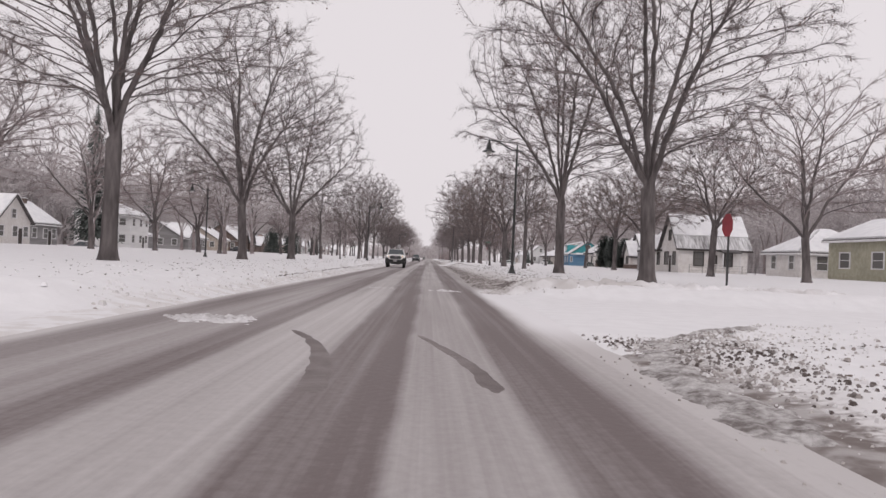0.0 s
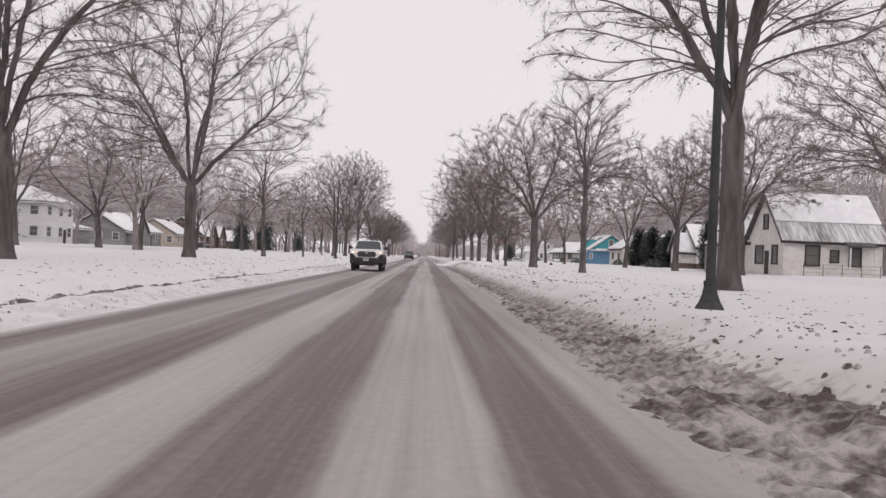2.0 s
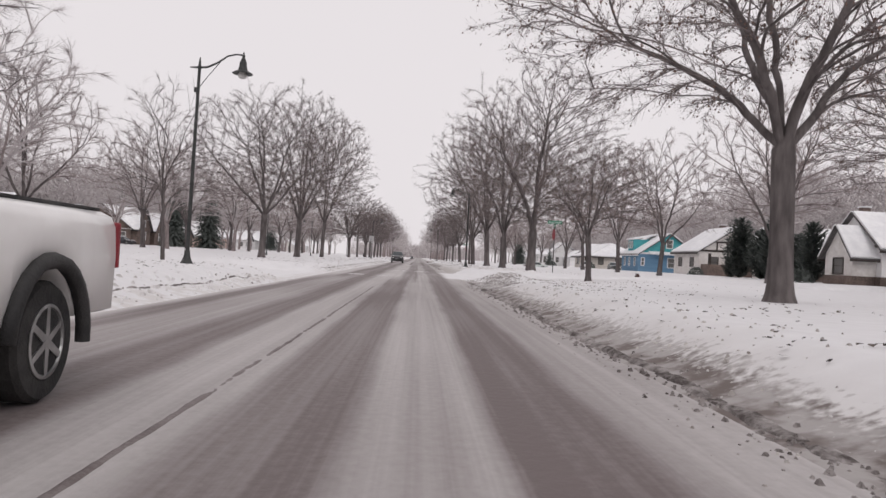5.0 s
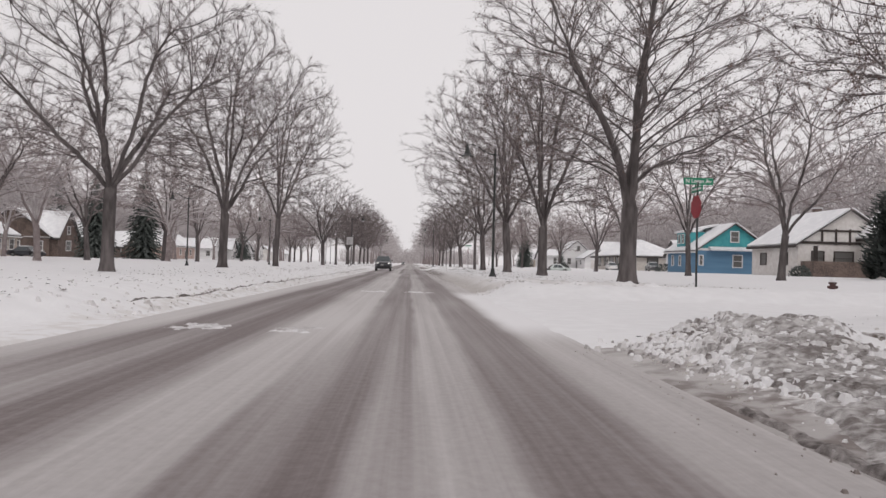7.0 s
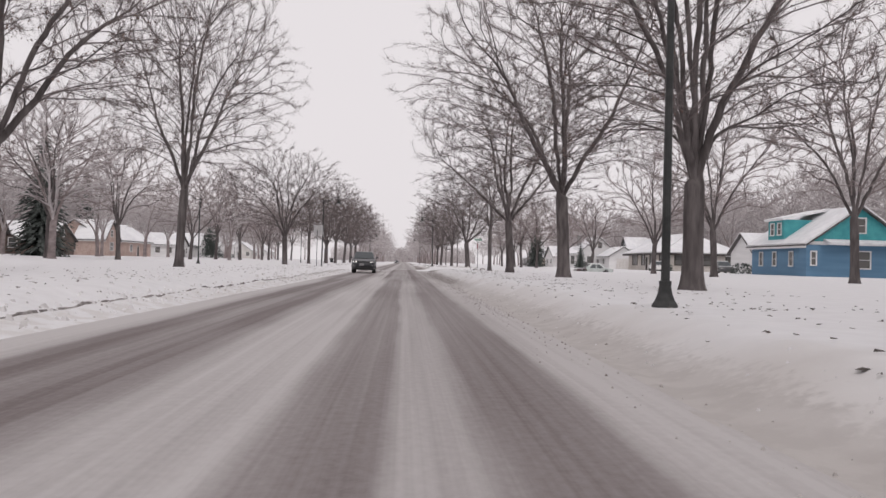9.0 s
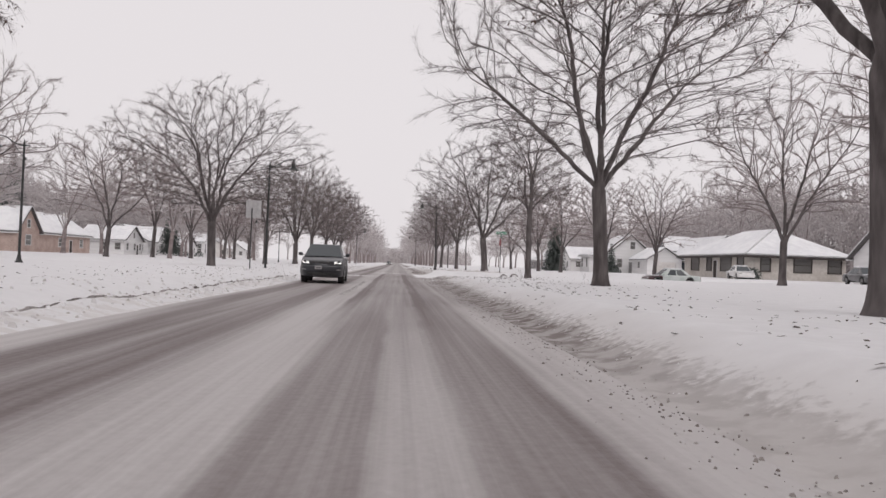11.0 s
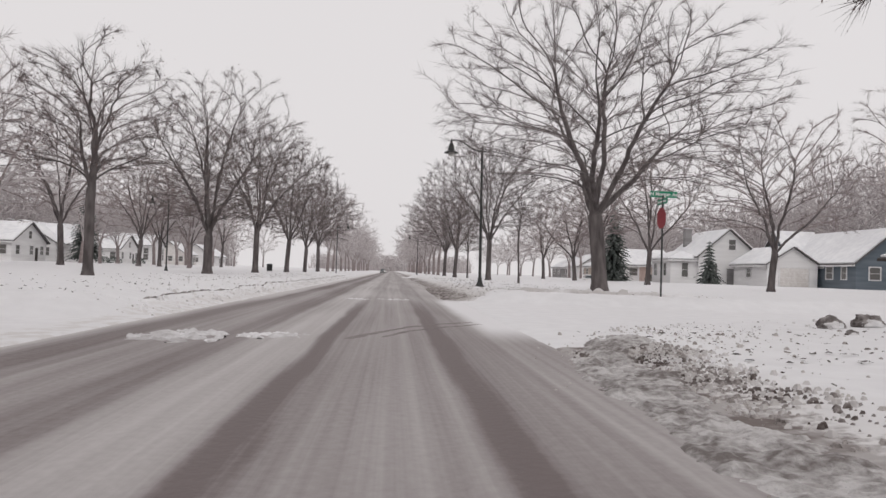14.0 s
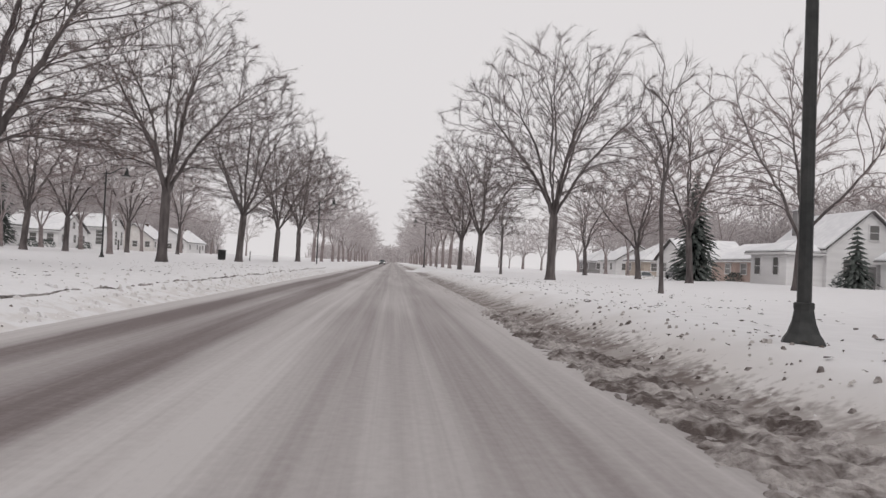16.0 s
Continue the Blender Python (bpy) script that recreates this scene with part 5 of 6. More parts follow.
def shell(parent, sx, sy, wall_h, rise, roof, wall_mat, gable_mat=None, over=0.45, snow=0.16, z0=0.0, bare=0.0, c=(0, 0), trim=TRIM):
    """Walls, roof and the snow on it. roof: 'x' or 'y' for the way the ridge runs, or 'hip'."""
    cx, cy = c
    hx, hy = sx / 2, sy / 2
    part("wall", boxes(((cx, cy, z0 + wall_h / 2 - 0.2), (sx, sy, wall_h + 0.4))), wall_mat, parent)
    e = z0 + wall_h
    if roof in "xy":
        if roof == "x":
            tri = [[(s * hx + cx, -hy + cy, e), (s * hx + cx, hy + cy, e), (s * hx + cx, cy, e + rise)] for s in (-1, 1)]
            slope = rise / hy
            q = [[(cx - hx - over, cy + s * (hy + over), e - over * slope), (cx + hx + over, cy + s * (hy + over), e - over * slope), (cx + hx + over, cy, e + rise), (cx - hx - over, cy, e + rise)] for s in (-1, 1)]
        else:
            tri = [[(-hx + cx, s * hy + cy, e), (hx + cx, s * hy + cy, e), (cx, s * hy + cy, e + rise)] for s in (-1, 1)]
            slope = rise / hx
            q = [[(cx + s * (hx + over), cy - hy - over, e - over * slope), (cx + s * (hx + over), cy + hy + over, e - over * slope), (cx, cy + hy + over, e + rise), (cx, cy - hy - over, e + rise)] for s in (-1, 1)]
        V = [v for t in tri for v in t]
        part("gable_wall", (V, [(0, 1, 2), (3, 5, 4), (0, 3, 4, 1), (1, 4, 5, 2), (2, 5, 3, 0)]), gable_mat or wall_mat, parent)
    else:
        ox, oy = hx + over, hy + over
        slope = rise / min(hx, hy)
        lo = e - over * slope
        if hx > hy:
            a, b = (cx - hx + hy, cy, e + rise), (cx + hx - hy, cy, e + rise)
        else:
            a, b = (cx, cy - hy + hx, e + rise), (cx, cy + hy - hx, e + rise)
        p = [(cx - ox, cy - oy, lo), (cx + ox, cy - oy, lo), (cx + ox, cy + oy, lo), (cx - ox, cy + oy, lo)]
        q = [[p[0], p[1], b, a], [p[2], p[3], a, b], [p[3], p[0], a, a], [p[1], p[2], b, b]] if hx > hy else [[p[3], p[0], a, b], [p[1], p[2], b, a], [p[0], p[1], a, a], [p[2], p[3], b, b]]
    for quad in q:
        if len({tuple(v) for v in quad}) < 4:
            quad = quad[:3] + [tuple(Vector(quad[3]).lerp(Vector(quad[0]), 0.001))]
        roof_ob = part("roof", slab(quad, 0.12), SHINGLE, parent)
        if snow:
            a, b, cc, d = (Vector(v) for v in quad)
            n = (b - a).cross(d - a).normalized()
            n = -n if n.z < 0 else n
            m = (a + b + cc + d) / 4
            lift = n * 0.124
            lo_a, lo_b = a.lerp(d, bare + 0.02), b.lerp(cc, bare + 0.02)
            cover = [(m.lerp(v, 0.985) + lift)[:] for v in (lo_a, lo_b, cc, d)]
            part("snow_cover", slab(cover, snow), SNOW_ROOF, roof_ob, "layer of white snow on the roof")
        edge = Vector(quad[0]).lerp(Vector(quad[1]), 0.5)
        size = [abs(quad[1][k] - quad[0][k]) + 0.06 for k in range(2)]
        part("fascia", boxes(((edge.x, edge.y, edge.z - 0.02), (max(size[0], 0.08), max(size[1], 0.08), 0.2))), trim, roof_ob)


def chimney(parent, x, y, top, material=BROWN_WALL, w=0.7):
    ch = part("chimney", boxes(((x, y, top / 2), (w, w, top))), material, parent)
    part("cap", boxes(((x, y, top + 0.06), (w + 0.16, w + 0.16, 0.12))), SNOW_ROOF, ch, "snow on the chimney")


def house(name, label, x, y):
    return thing("house", label, "house", "houses along the avenue", Matrix.Translation((x, y, 0.62)))


def shrub(x, y, r, h, seed):
    t = thing("shrub", "low dark shrub dusted with snow beside a house", "shrub", "shrubs")
    t.matrix_basis = Matrix.Translation((x, y, snow_height(x, y) - 0.05))
    rng = random.Random(seed)
    V, F = [], []
    for _ in range(420):
        a, b = rng.random() * 6.28, rng.random()
        d = Vector((math.cos(a) * r, math.sin(a) * r, 0)) * rng.uniform(0.5, 1.0) * math.sqrt(1 - b * b * 0.8)
        p = d + Vector((0, 0, h * b))
        s = rng.uniform(0.08, 0.2)
        u = Vector((rng.gauss(0, 1), rng.gauss(0, 1), rng.gauss(0, 1))).normalized() * s
        w = Vector((rng.gauss(0, 1), rng.gauss(0, 1), rng.gauss(0, 1))).normalized() * s
        o = len(V)
        V += [(p - u)[:], (p + w)[:], (p + u)[:]]
        F.append((o, o + 1, o + 2))
    part("foliage", (V, F), NEEDLE, t)
    return t


# the cream house with a street-facing gable
h = house("house", "cream stucco house with steep snowy roof and dark trimmed windows", 35.2, 98.5)
shell(h, 8.6, 7.0, 3.35, 3.9, "x", STUCCO, bare=0.36, trim=TIMBER)
part("thin_snow", slab([(-4.70, -4.04, 2.95), (4.70, -4.04, 2.95), (4.70, -2.55, 4.61), (-4.70, -2.55, 4.61)], 0.03), THIN_SNOW, h, "thin melting snow over the shingles")
for u, w in ((-1.9, 0.9), (1.2, 1.5)):
    window(h, "W", u, 1.75, w, 1.5, (4.3, 3.5), TIMBER)
window(h, "W", 0.0, 4.7, 0.8, 1.2, (4.3, 3.5), TIMBER)
door(h, "W", -0.4, 0.95, 2.1, (4.3, 3.5), TIMBER)
for u, w, hh in ((-1.8, 1.1, 1.6), (0.1, 0.6, 0.9), (1.9, 0.9, 1.5)):
    window(h, "S", u, 1.75, w, hh, (4.3, 3.5), TIMBER)
part("porch_roof", slab([(0.6, -5.0, 2.55), (3.0, -5.0, 2.55), (3.0, -3.5, 3.0), (0.6, -3.5, 3.0)], 0.16), SHINGLE, h, "dark shingled porch hood")
for u in (0.75, 2.85):
    part("porch_post", boxes(((u, -4.85, 1.2), (0.10, 0.10, 2.6))), TRIM, h)
shell(h, 7.6, 11.0, 3.1, 2.9, "y", STUCCO, c=(-0.1, 9.1), trim=TIMBER)
window(h, "W", 6.0, 1.7, 1.0, 1.5, (3.9, 3.5), TIMBER)
window(h, "W", 10.5, 1.7, 1.6, 1.3, (3.9, 3.5), TIMBER)
part("porch_screen", boxes(((-4.1, 13.6, 1.3), (0.9, 1.3, 2.7))), GREY_WALL, h, "dark enclosed porch")
part("roof_vent", boxes(((-0.6, -0.9, 6.55), (0.35, 0.35, 0.5)), ((2.6, -0.7, 6.7), (0.25, 0.25, 0.4))), SHINGLE, h, "dark roof vents")
fence = thing("wire_fence", "low wire fence in front of the cream house", "fence", at=Matrix.Translation((36.4, 92.4, 0.6)))
for k in range(8):
    part("fence_post", boxes(((k * 1.6 - 5, 0, 0.5), (0.05, 0.05, 1.1))), GALV, fence)
for z in (0.35, 0.7, 1.0):
    part("fence_wire", boxes(((0.6, 0, z), (11.2, 0.02, 0.02))), GALV, fence)

h = house("house", "low cream house under a snowy hipped roof among trees", 43.0, 83.5)
shell(h, 9, 8, 2.8, 2.4, "hip", STUCCO)
for u in (-2.2, 2.0):
    window(h, "W", u, 1.6, 1.1, 1.4, (4.5, 4.0))
    window(h, "S", u, 1.6, 1.1, 1.4, (4.5, 4.0))
h = house("house", "olive yellow stucco house with a flat snowy eave", 42.0, 66.5)
shell(h, 9, 11, 3.7, 1.9, "y", OLIVE_WALL)
for u in (-2.5, 2.6):
    window(h, "W", u, 1.8, 1.6, 1.3, (4.5, 5.5))
    window(h, "S", u, 1.8, 1.3, 1.3, (4.5, 5.5))

# the half-timbered house behind the junipers
h = house("house", "white half-timbered house with snowy gables and brick base", 42.0, 138.3)
shell(h, 9.0, 8.0, 3.2, 3.0, "x", WHITE_SIDING, trim=TIMBER)
shell(h, 2.6, 4.2, 2.6, 2.3, "x", STUCCO, c=(-5.2, -1.2), trim=TIMBER)
part("brick_base", boxes(((-5.3, -1.2, 0.35), (2.66, 4.26, 0.9)), ((-0.2, 0, 0.35), (8.8, 8.06, 0.9))), BROWN_WALL, h)
for z in (3.3, 4.4):
    part("timber", boxes(((-4.54, 0, z), (0.08, 7.6 - (z - 3.3) * 2.8, 0.2))), TIMBER, h)
for u in (-1.5, -0.5, 0.6, 1.6):
    part("timber", boxes(((-4.55, u, 4.0), (0.07, 0.16, 1.6 - abs(u) * 0.2))), TIMBER, h)
window(h, "W", -1.2, 1.6, 1.4, 1.2, (6.5, 3.5), TIMBER)
window(h, "W", 0.0, 4.4, 0.9, 1.0, (4.5, 3.5), TIMBER)
door(h, "W", 2.2, 0.95, 2.1, (4.5, 4.0), TRIM)
part("porch_roof", slab([(-5.6, 1.2, 2.6), (-5.6, 3.4, 2.6), (-4.5, 3.4, 2.9), (-4.5, 1.2, 2.9)], 0.2), SNOW_ROOF, h, "snowy porch hood")
window(h, "S", -1.5, 1.7, 1.0, 1.2, (4.5, 4.0), TIMBER)
chimney(h, -2.0, 3.0, 7.0)

# brown house, then the timbered one by the hydrant
h = house("house", "brown brick house with a snowy hipped roof", 43.0, 153.0)
shell(h, 9, 9, 2.9, 2.6, "hip", BROWN_WALL)
for u in (-2.5, 2.4):
    window(h, "W", u, 1.6, 1.3, 1.2, (4.5, 4.5))
    window(h, "S", u, 1.6, 1.3, 1.2, (4.5, 4.5))
h = house("house", "white and brown timbered house with two snowy gables", 43.2, 181.0)
shell(h, 10.4, 10.0, 3.3, 3.4, "y", STUCCO, trim=TIMBER)
shell(h, 5.0, 5.0, 4.2, 2.6, "y", STUCCO, c=(3.6, -7.4), trim=TIMBER)
part("porch_base", boxes(((-1.6, -6.2, 0.6), (6.6, 2.4, 1.9))), BROWN_WALL, h, "brown brick porch wall")
part("porch_post", boxes(((-4.6, -7.2, 1.4), (0.3, 0.3, 3.2))), TIMBER, h)
part("timber", boxes(((0, -5.06, 3.4), (10.3, 0.12, 0.26)), ((0, -5.06, 4.6), (6.4, 0.12, 0.2))), TIMBER, h)
for u in (-2.8, -1.4, 0.0, 1.4):
    part("timber", boxes(((u, -5.05, 4.0), (0.18, 0.1, 1.0 if abs(u) > 2 else 1.6))), TIMBER, h)
part("timber", boxes(((3.6, -9.95, 4.2), (5.0, 0.1, 0.22))), TIMBER, h)
for u, w in ((-3.2, 1.1), (-0.6, 1.8)):
    window(h, "S", u, 1.9, w, 1.2, (5.2, 5.0), TIMBER)
window(h, "S", 3.6, 3.2, 1.5, 1.5, (5.2, 9.9), TIMBER)
window(h, "S", 3.6, 1.2, 1.5, 1.2, (5.2, 9.9), TIMBER)
for u in (-2.4, 2.2):
    window(h, "W", u, 1.8, 1.2, 1.1, (5.2, 5.0), TIMBER)
chimney(h, 1.0, 3.0, 7.4)
shell(h, 5.0, 5.0, 2.5, 1.6, "hip", STUCCO, c=(0.6, 7.6))
shrub(36.2, 172.0, 1.0, 1.0, 4)

# the blue house
h = house("house", "bright blue house with teal upper gable and white trim", 42.4, 203.6)
shell(h, 9.6, 11.0, 3.05, 3.3, "y", BLUE_WALL, TEAL_WALL, c=(-1.2, 0))
part("corner_bay", boxes(((-5.6, -5.1, 1.35), (1.3, 1.3, 3.1))), BLUE_WALL, h)
part("band", boxes(((-1.2, -5.56, 3.08), (9.8, 0.14, 0.3)), ((-6.06, 0, 3.02), (0.14, 11.2, 0.26))), TRIM, h)
part("porch_roof", slab([(-4.6, -6.6, 2.95), (9.0, -6.6, 2.95), (9.0, -5.5, 3.25), (-4.6, -5.5, 3.25)], 0.22), SNOW_ROOF, h, "snow on the lean-to roof")
shell(h, 6.0, 8.0, 2.7, 1.0, "hip", BLUE_WALL, c=(6.4, -0.6))
part("dormer", boxes(((-4.4, 0.8, 4.5), (2.8, 3.2, 1.9))), TEAL_WALL, h)
part("dormer_roof", slab([(-6.1, -1.1, 5.35), (-6.1, 2.7, 5.35), (-1.4, 2.7, 6.4), (-1.4, -1.1, 6.4)], 0.24), SNOW_ROOF, h, "snow on the shed dormer")
for u in (0.1, 1.5):
    window(h, "W", u, 4.55, 0.62, 1.05, (5.8, 5.5))
for u in (-2.6, 0.6, 3.4):
    window(h, "W", u, 1.65, 0.62, 1.25, (6.0, 5.5))
window(h, "S", -5.6, 1.7, 0.4, 1.15, (6.0, 5.75))
window(h, "S", -0.8, 1.65, 1.1, 1.45, (6.0, 5.5))
window(h, "S", -1.2, 4.75, 0.95, 1.25, (6.0, 5.5))
d = door(h, "S", 5.0, 1.2, 2.3, (6.0, 5.5), TRIM)

# the long tan house with a hipped roof, and the next ones
h = house("house", "long pale beige house with hipped snowy roof and wide windows", 44.0, 250.8)
shell(h, 11, 18.6, 2.95, 2.8, "hip", PALE_WALL, over=0.8, trim=TIMBER)
for u, w in ((-7.4, 1.5), (-3.6, 2.8), (1.2, 1.4), (5.6, 2.4)):
    window(h, "W", u, 1.7, w, 1.5, (5.5, 9.3), TIMBER)
door(h, "W", -0.6, 1.0, 2.1, (5.5, 9.3), TIMBER)
for u, w in ((-3.6, 1.0), (0.6, 1.9), (4.2, 1.4)):
    window(h, "S", u, 1.75, w, 1.45, (5.5, 9.3), TIMBER)
h = house("house", "white house with a gable and snow on the roof", 47.0, 226.0)
shell(h, 8, 7, 2.6, 2.4, "x", WHITE_SIDING)
window(h, "S", 0.5, 1.6, 1.6, 1.0, (4, 3.5))
h = house("house", "slate blue house with a snowy roof and pale window", 54.0, 292.0)
shell(h, 9, 19, 3.0, 3.7, "y", SLATE_WALL)
shell(h, 4.5, 5.0, 4.6, 2.4, "x", SLATE_WALL, c=(-2.6, 7.0))
for u in (-7.4, -4.6, -1.0):
    window(h, "W", u, 1.8, 0.9 if u < -7 else 1.3, 1.3, (4.5, 9.5))
window(h, "W", 7.0, 5.0, 0.8, 1.1, (4.85, 9.5))
for u in (-2.4, 2.2):
    window(h, "S", u, 1.8, 1.2, 1.3, (4.5, 9.5))
h = house("house", "white house with attached garage and steep snowy gables", 43.4, 305.0)
shell(h, 8.0, 10.0, 3.7, 3.4, "y", WHITE_SIDING)
shell(h, 6.0, 8.6, 2.7, 1.9, "y", WHITE_SIDING, c=(2.6, -11.7))
shell(h, 4.2, 7.0, 3.2, 0.9, "hip", WHITE_SIDING, c=(-5.4, -1.0))
shell(h, 3.0, 2.6, 2.7, 0.8, "hip", WHITE_SIDING, c=(2.6, -6.2))
gate = part("garage_door", boxes(*(((2.8, -16.03, 0.36 + 0.53 * k), (3.4, 0.06, 0.50)) for k in range(4))), STUCCO, h, "pale panelled garage door")
part("door_frame", boxes(((1.02, -16.05, 1.1), (0.14, 0.12, 2.2)), ((4.58, -16.05, 1.1), (0.14, 0.12, 2.2)), ((2.8, -16.05, 2.27), (3.7, 0.12, 0.14))), TRIM, gate)
window(h, "W", -11.5, 1.6, 1.2, 1.0, (0.4, 5.0))
window(h, "S", 0.4, 5.2, 0.9, 1.3, (4.0, 5.0))
window(h, "S", -2.0, 1.9, 0.9, 1.5, (4.0, 5.0))
window(h, "S", -5.6, 1.8, 0.8, 1.8, (4.0, 4.5))
window(h, "W", -2.6, 1.8, 1.0, 1.6, (7.5, 5.0))
window(h, "W", 1.0, 1.8, 1.2, 1.6, (7.5, 5.0))
door(h, "S", 0.2, 0.95, 2.1, (4.0, 5.0), GREY_WALL)
part("porch_post", boxes(((0.9, -7.2, 1.3), (0.16, 0.16, 2.7))), TRIM, h)
chimney(h, -2.4, 3.0, 7.6, GREY_WALL, 0.9)
h = house("house", "pale brick bungalow with snowy roof and white windows", 46.0, 321.5)
shell(h, 9, 17, 2.7, 2.0, "y", PINK_WALL)
for u in (-4.4, -0.6, 3.6):
    window(h, "W", u, 1.6, 1.5, 1.2, (4.5, 8.5))
window(h, "S", 0, 1.6, 1.4, 1.2, (4.5, 8.5))
for k, (y, sy, mat, roof) in enumerate(((342, 12, WHITE_SIDING, "x"), (362, 10, TAN_WALL, "hip"), (382, 11, WHITE_SIDING, "y"), (404, 11, GREY_WALL, "hip"))):
    h = house("house", "distant pale house with snow on its roof", 45.0 + k, y)
    shell(h, 9, sy, 2.8, 2.8, roof, mat)
    for u in (-2.6, 2.4):
        window(h, "W", u, 1.6, 1.4, 1.2, (4.5, sy / 2))
        window(h, "S", u, 1.6, 1.4, 1.2, (4.5, sy / 2))

# houses across the wide lawn on the other side
far_left = ((-59, 101.5, 10, 8.5, 3.0, 3.4, "x", STUCCO, "cream bungalow with a street gable and snowy roof"),
            (-60, 112.5, 9, 8.0, 3.2, 3.0, "y", GREY_WALL, "grey house with a snowy roof"),
            (-59, 145.0, 10, 9.0, 6.0, 2.2, "hip", WHITE_SIDING, "two-storey white house with low snowy roof"),
            (-60, 156.0, 8, 8.0, 2.6, 1.2, "hip", GREY_WALL, "low grey garage under flat snow"),
            (-60, 182.0, 10, 20.0, 2.9, 3.0, "y", GREY_WALL, "long grey house with a broad snowy roof"),
            (-60, 207.0, 10, 11.0, 3.0, 3.0, "y", TAN_WALL, "low tan house with a broad snowy roof"),
            (-60, 230.0, 11, 18.0, 3.2, 4.2, "y", BROWN_WALL, "dark brown gabled house with a steep snowy roof"),
            (-58, 246.5, 7, 6.5, 2.2, 2.0, "y", BROWN_WALL, "small dark garage with a snowy roof"),
            (-60, 258.0, 10, 9.0, 2.6, 2.6, "x", BROWN_WALL, "low dark house with a snowy gable"),
            (-60, 288.0, 10, 27.0, 3.2, 3.3, "y", PINK_WALL, "long pale brick house with snowy roof and chimney"),
            (-59, 323.0, 9, 11.0, 3.0, 2.8, "x", WHITE_SIDING, "white house with a street gable and dark window"),
            (-60, 340.5, 11, 17.0, 3.2, 3.3, "y", WHITE_SIDING, "white cottage with a broad snowy roof"),
            (-60, 370.0, 9, 12.0, 3.0, 3.0, "x", WHITE_SIDING, "small white gabled house"),
            (-60, 390.0, 9, 10.0, 4.4, 2.6, "x", WHITE_SIDING, "tall white gabled house"),
            (-60, 420.0, 9, 11.0, 3.0, 3.2, "y", STUCCO, "cream house with a snowy roof"),
            (-60, 452.0, 10, 20.0, 3.0, 3.4, "y", WHITE_SIDING, "white house with a long snowy roof"))
fronts = {182.0: (-4.5, 3.2), 230.0: (-5.0, 3.9), 288.0: (-12.0, 3.4), 340.5: (-2.0, 3.2)}
for x, y, sx, sy, wall, rise, roof, mat, label in far_left:
    h = house("house", label, x, y)
    shell(h, sx, sy, wall, rise, roof, mat, bare=0.0, trim=TIMBER if mat is BROWN_WALL else TRIM)
    if y in fronts:
        u, up = fronts[y]
        shell(h, 5.0, 7.0, wall, up, "x", mat, c=(sx / 2 - 1.4, u), trim=TIMBER if mat is BROWN_WALL else TRIM)
        window(h, "E", u, 1.8, 1.6, 1.4, (sx / 2 + 1.1, sy / 2))
        window(h, "E", u, wall + 1.0, 0.9, 1.1, (sx / 2 + 1.1, sy / 2))
    if y == 230.0:
        shell(h, 5.0, 6.0, wall, 3.4, "x", mat, c=(sx / 2 - 1.6, 4.6), trim=TIMBER)
        window(h, "E", 4.6, 1.8, 1.4, 1.3, (sx / 2 + 0.9, sy / 2))
    for u in (-0.34, 0.05, 0.36):
        if wall > 2.7 and not (y in fronts and abs(u * sy - fronts[y][0]) < 4.2) and y != 230.0:
            window(h, "E", u * sy, 1.7, 1.2, 1.3, (sx / 2, sy / 2))
        window(h, "S", u * sx, 1.7, 1.1, 1.3, (sx / 2, sy / 2))
        if wall > 4:
            window(h, "E", u * sy, wall - 1.3, 1.1, 1.2, (sx / 2, sy / 2))
            window(h, "S", u * sx, wall - 1.3, 1.1, 1.2, (sx / 2, sy / 2))
    if roof == "x":
        window(h, "E", 0, wall + 1.0, 1.0, 1.1, (sx / 2, sy / 2))
    if wall > 2.7:
        door(h, "E", sy * 0.2, 1.0, 2.1, (sx / 2, sy / 2), TIMBER)
        chimney(h, 0.5, sy * 0.2 if y != 288.0 else 13.0, wall + rise + 0.5, STUCCO if y == 288.0 else BROWN_WALL)
for k, (x, y) in enumerate(((-52, 352), (-52.4, 347), (-52, 366), (37.2, 238.5), (37.6, 240.2), (39.5, 297), (41, 322), (33, 139), (37.6, 214))):
    shrub(x, y, 1.4, 1.2, k)


# ---------------------------------------------------------------- vehicles
def wheel(parent, x, y, r, w, spokes=6):
    V, F = [], []
    prof = [(r * 0.62, -w / 2), (r * 0.93, -w / 2), (r, -w * 0.36), (r, w * 0.36), (r * 0.93, w / 2), (r * 0.62, w / 2)]
    lathe(V, F, prof, 24)
    wh = part("wheel", (V, F), RUBBER, parent, "black tyre")
    wh.matrix_basis = pose(x, y, r, 0, 90, 0)
    V, F = [], []
    s = 1 if x > 0 else -1
    lathe(V, F, [(r * 0.60, 0.0), (r * 0.62, 0.03 * s), (r * 0.56, 0.035 * s), (r * 0.53, 0.0)], 24, (0, 0, s * w * 0.42))
    for k in range(spokes):
        a = 6.2831853 * k / spokes
        tube(V, F, [Vector((0, 0, s * w * 0.44)), Vector((math.cos(a) * r * 0.56, math.sin(a) * r * 0.56, s * w * 0.46))], [r * 0.10, r * 0.075], 4)
    lathe(V, F, [(r * 0.13, s * w * 0.40), (r * 0.13, s * w * 0.50)], 10)
    rim = part("rim", (V, F), RIM, wh, "silver alloy rim")
    return wh


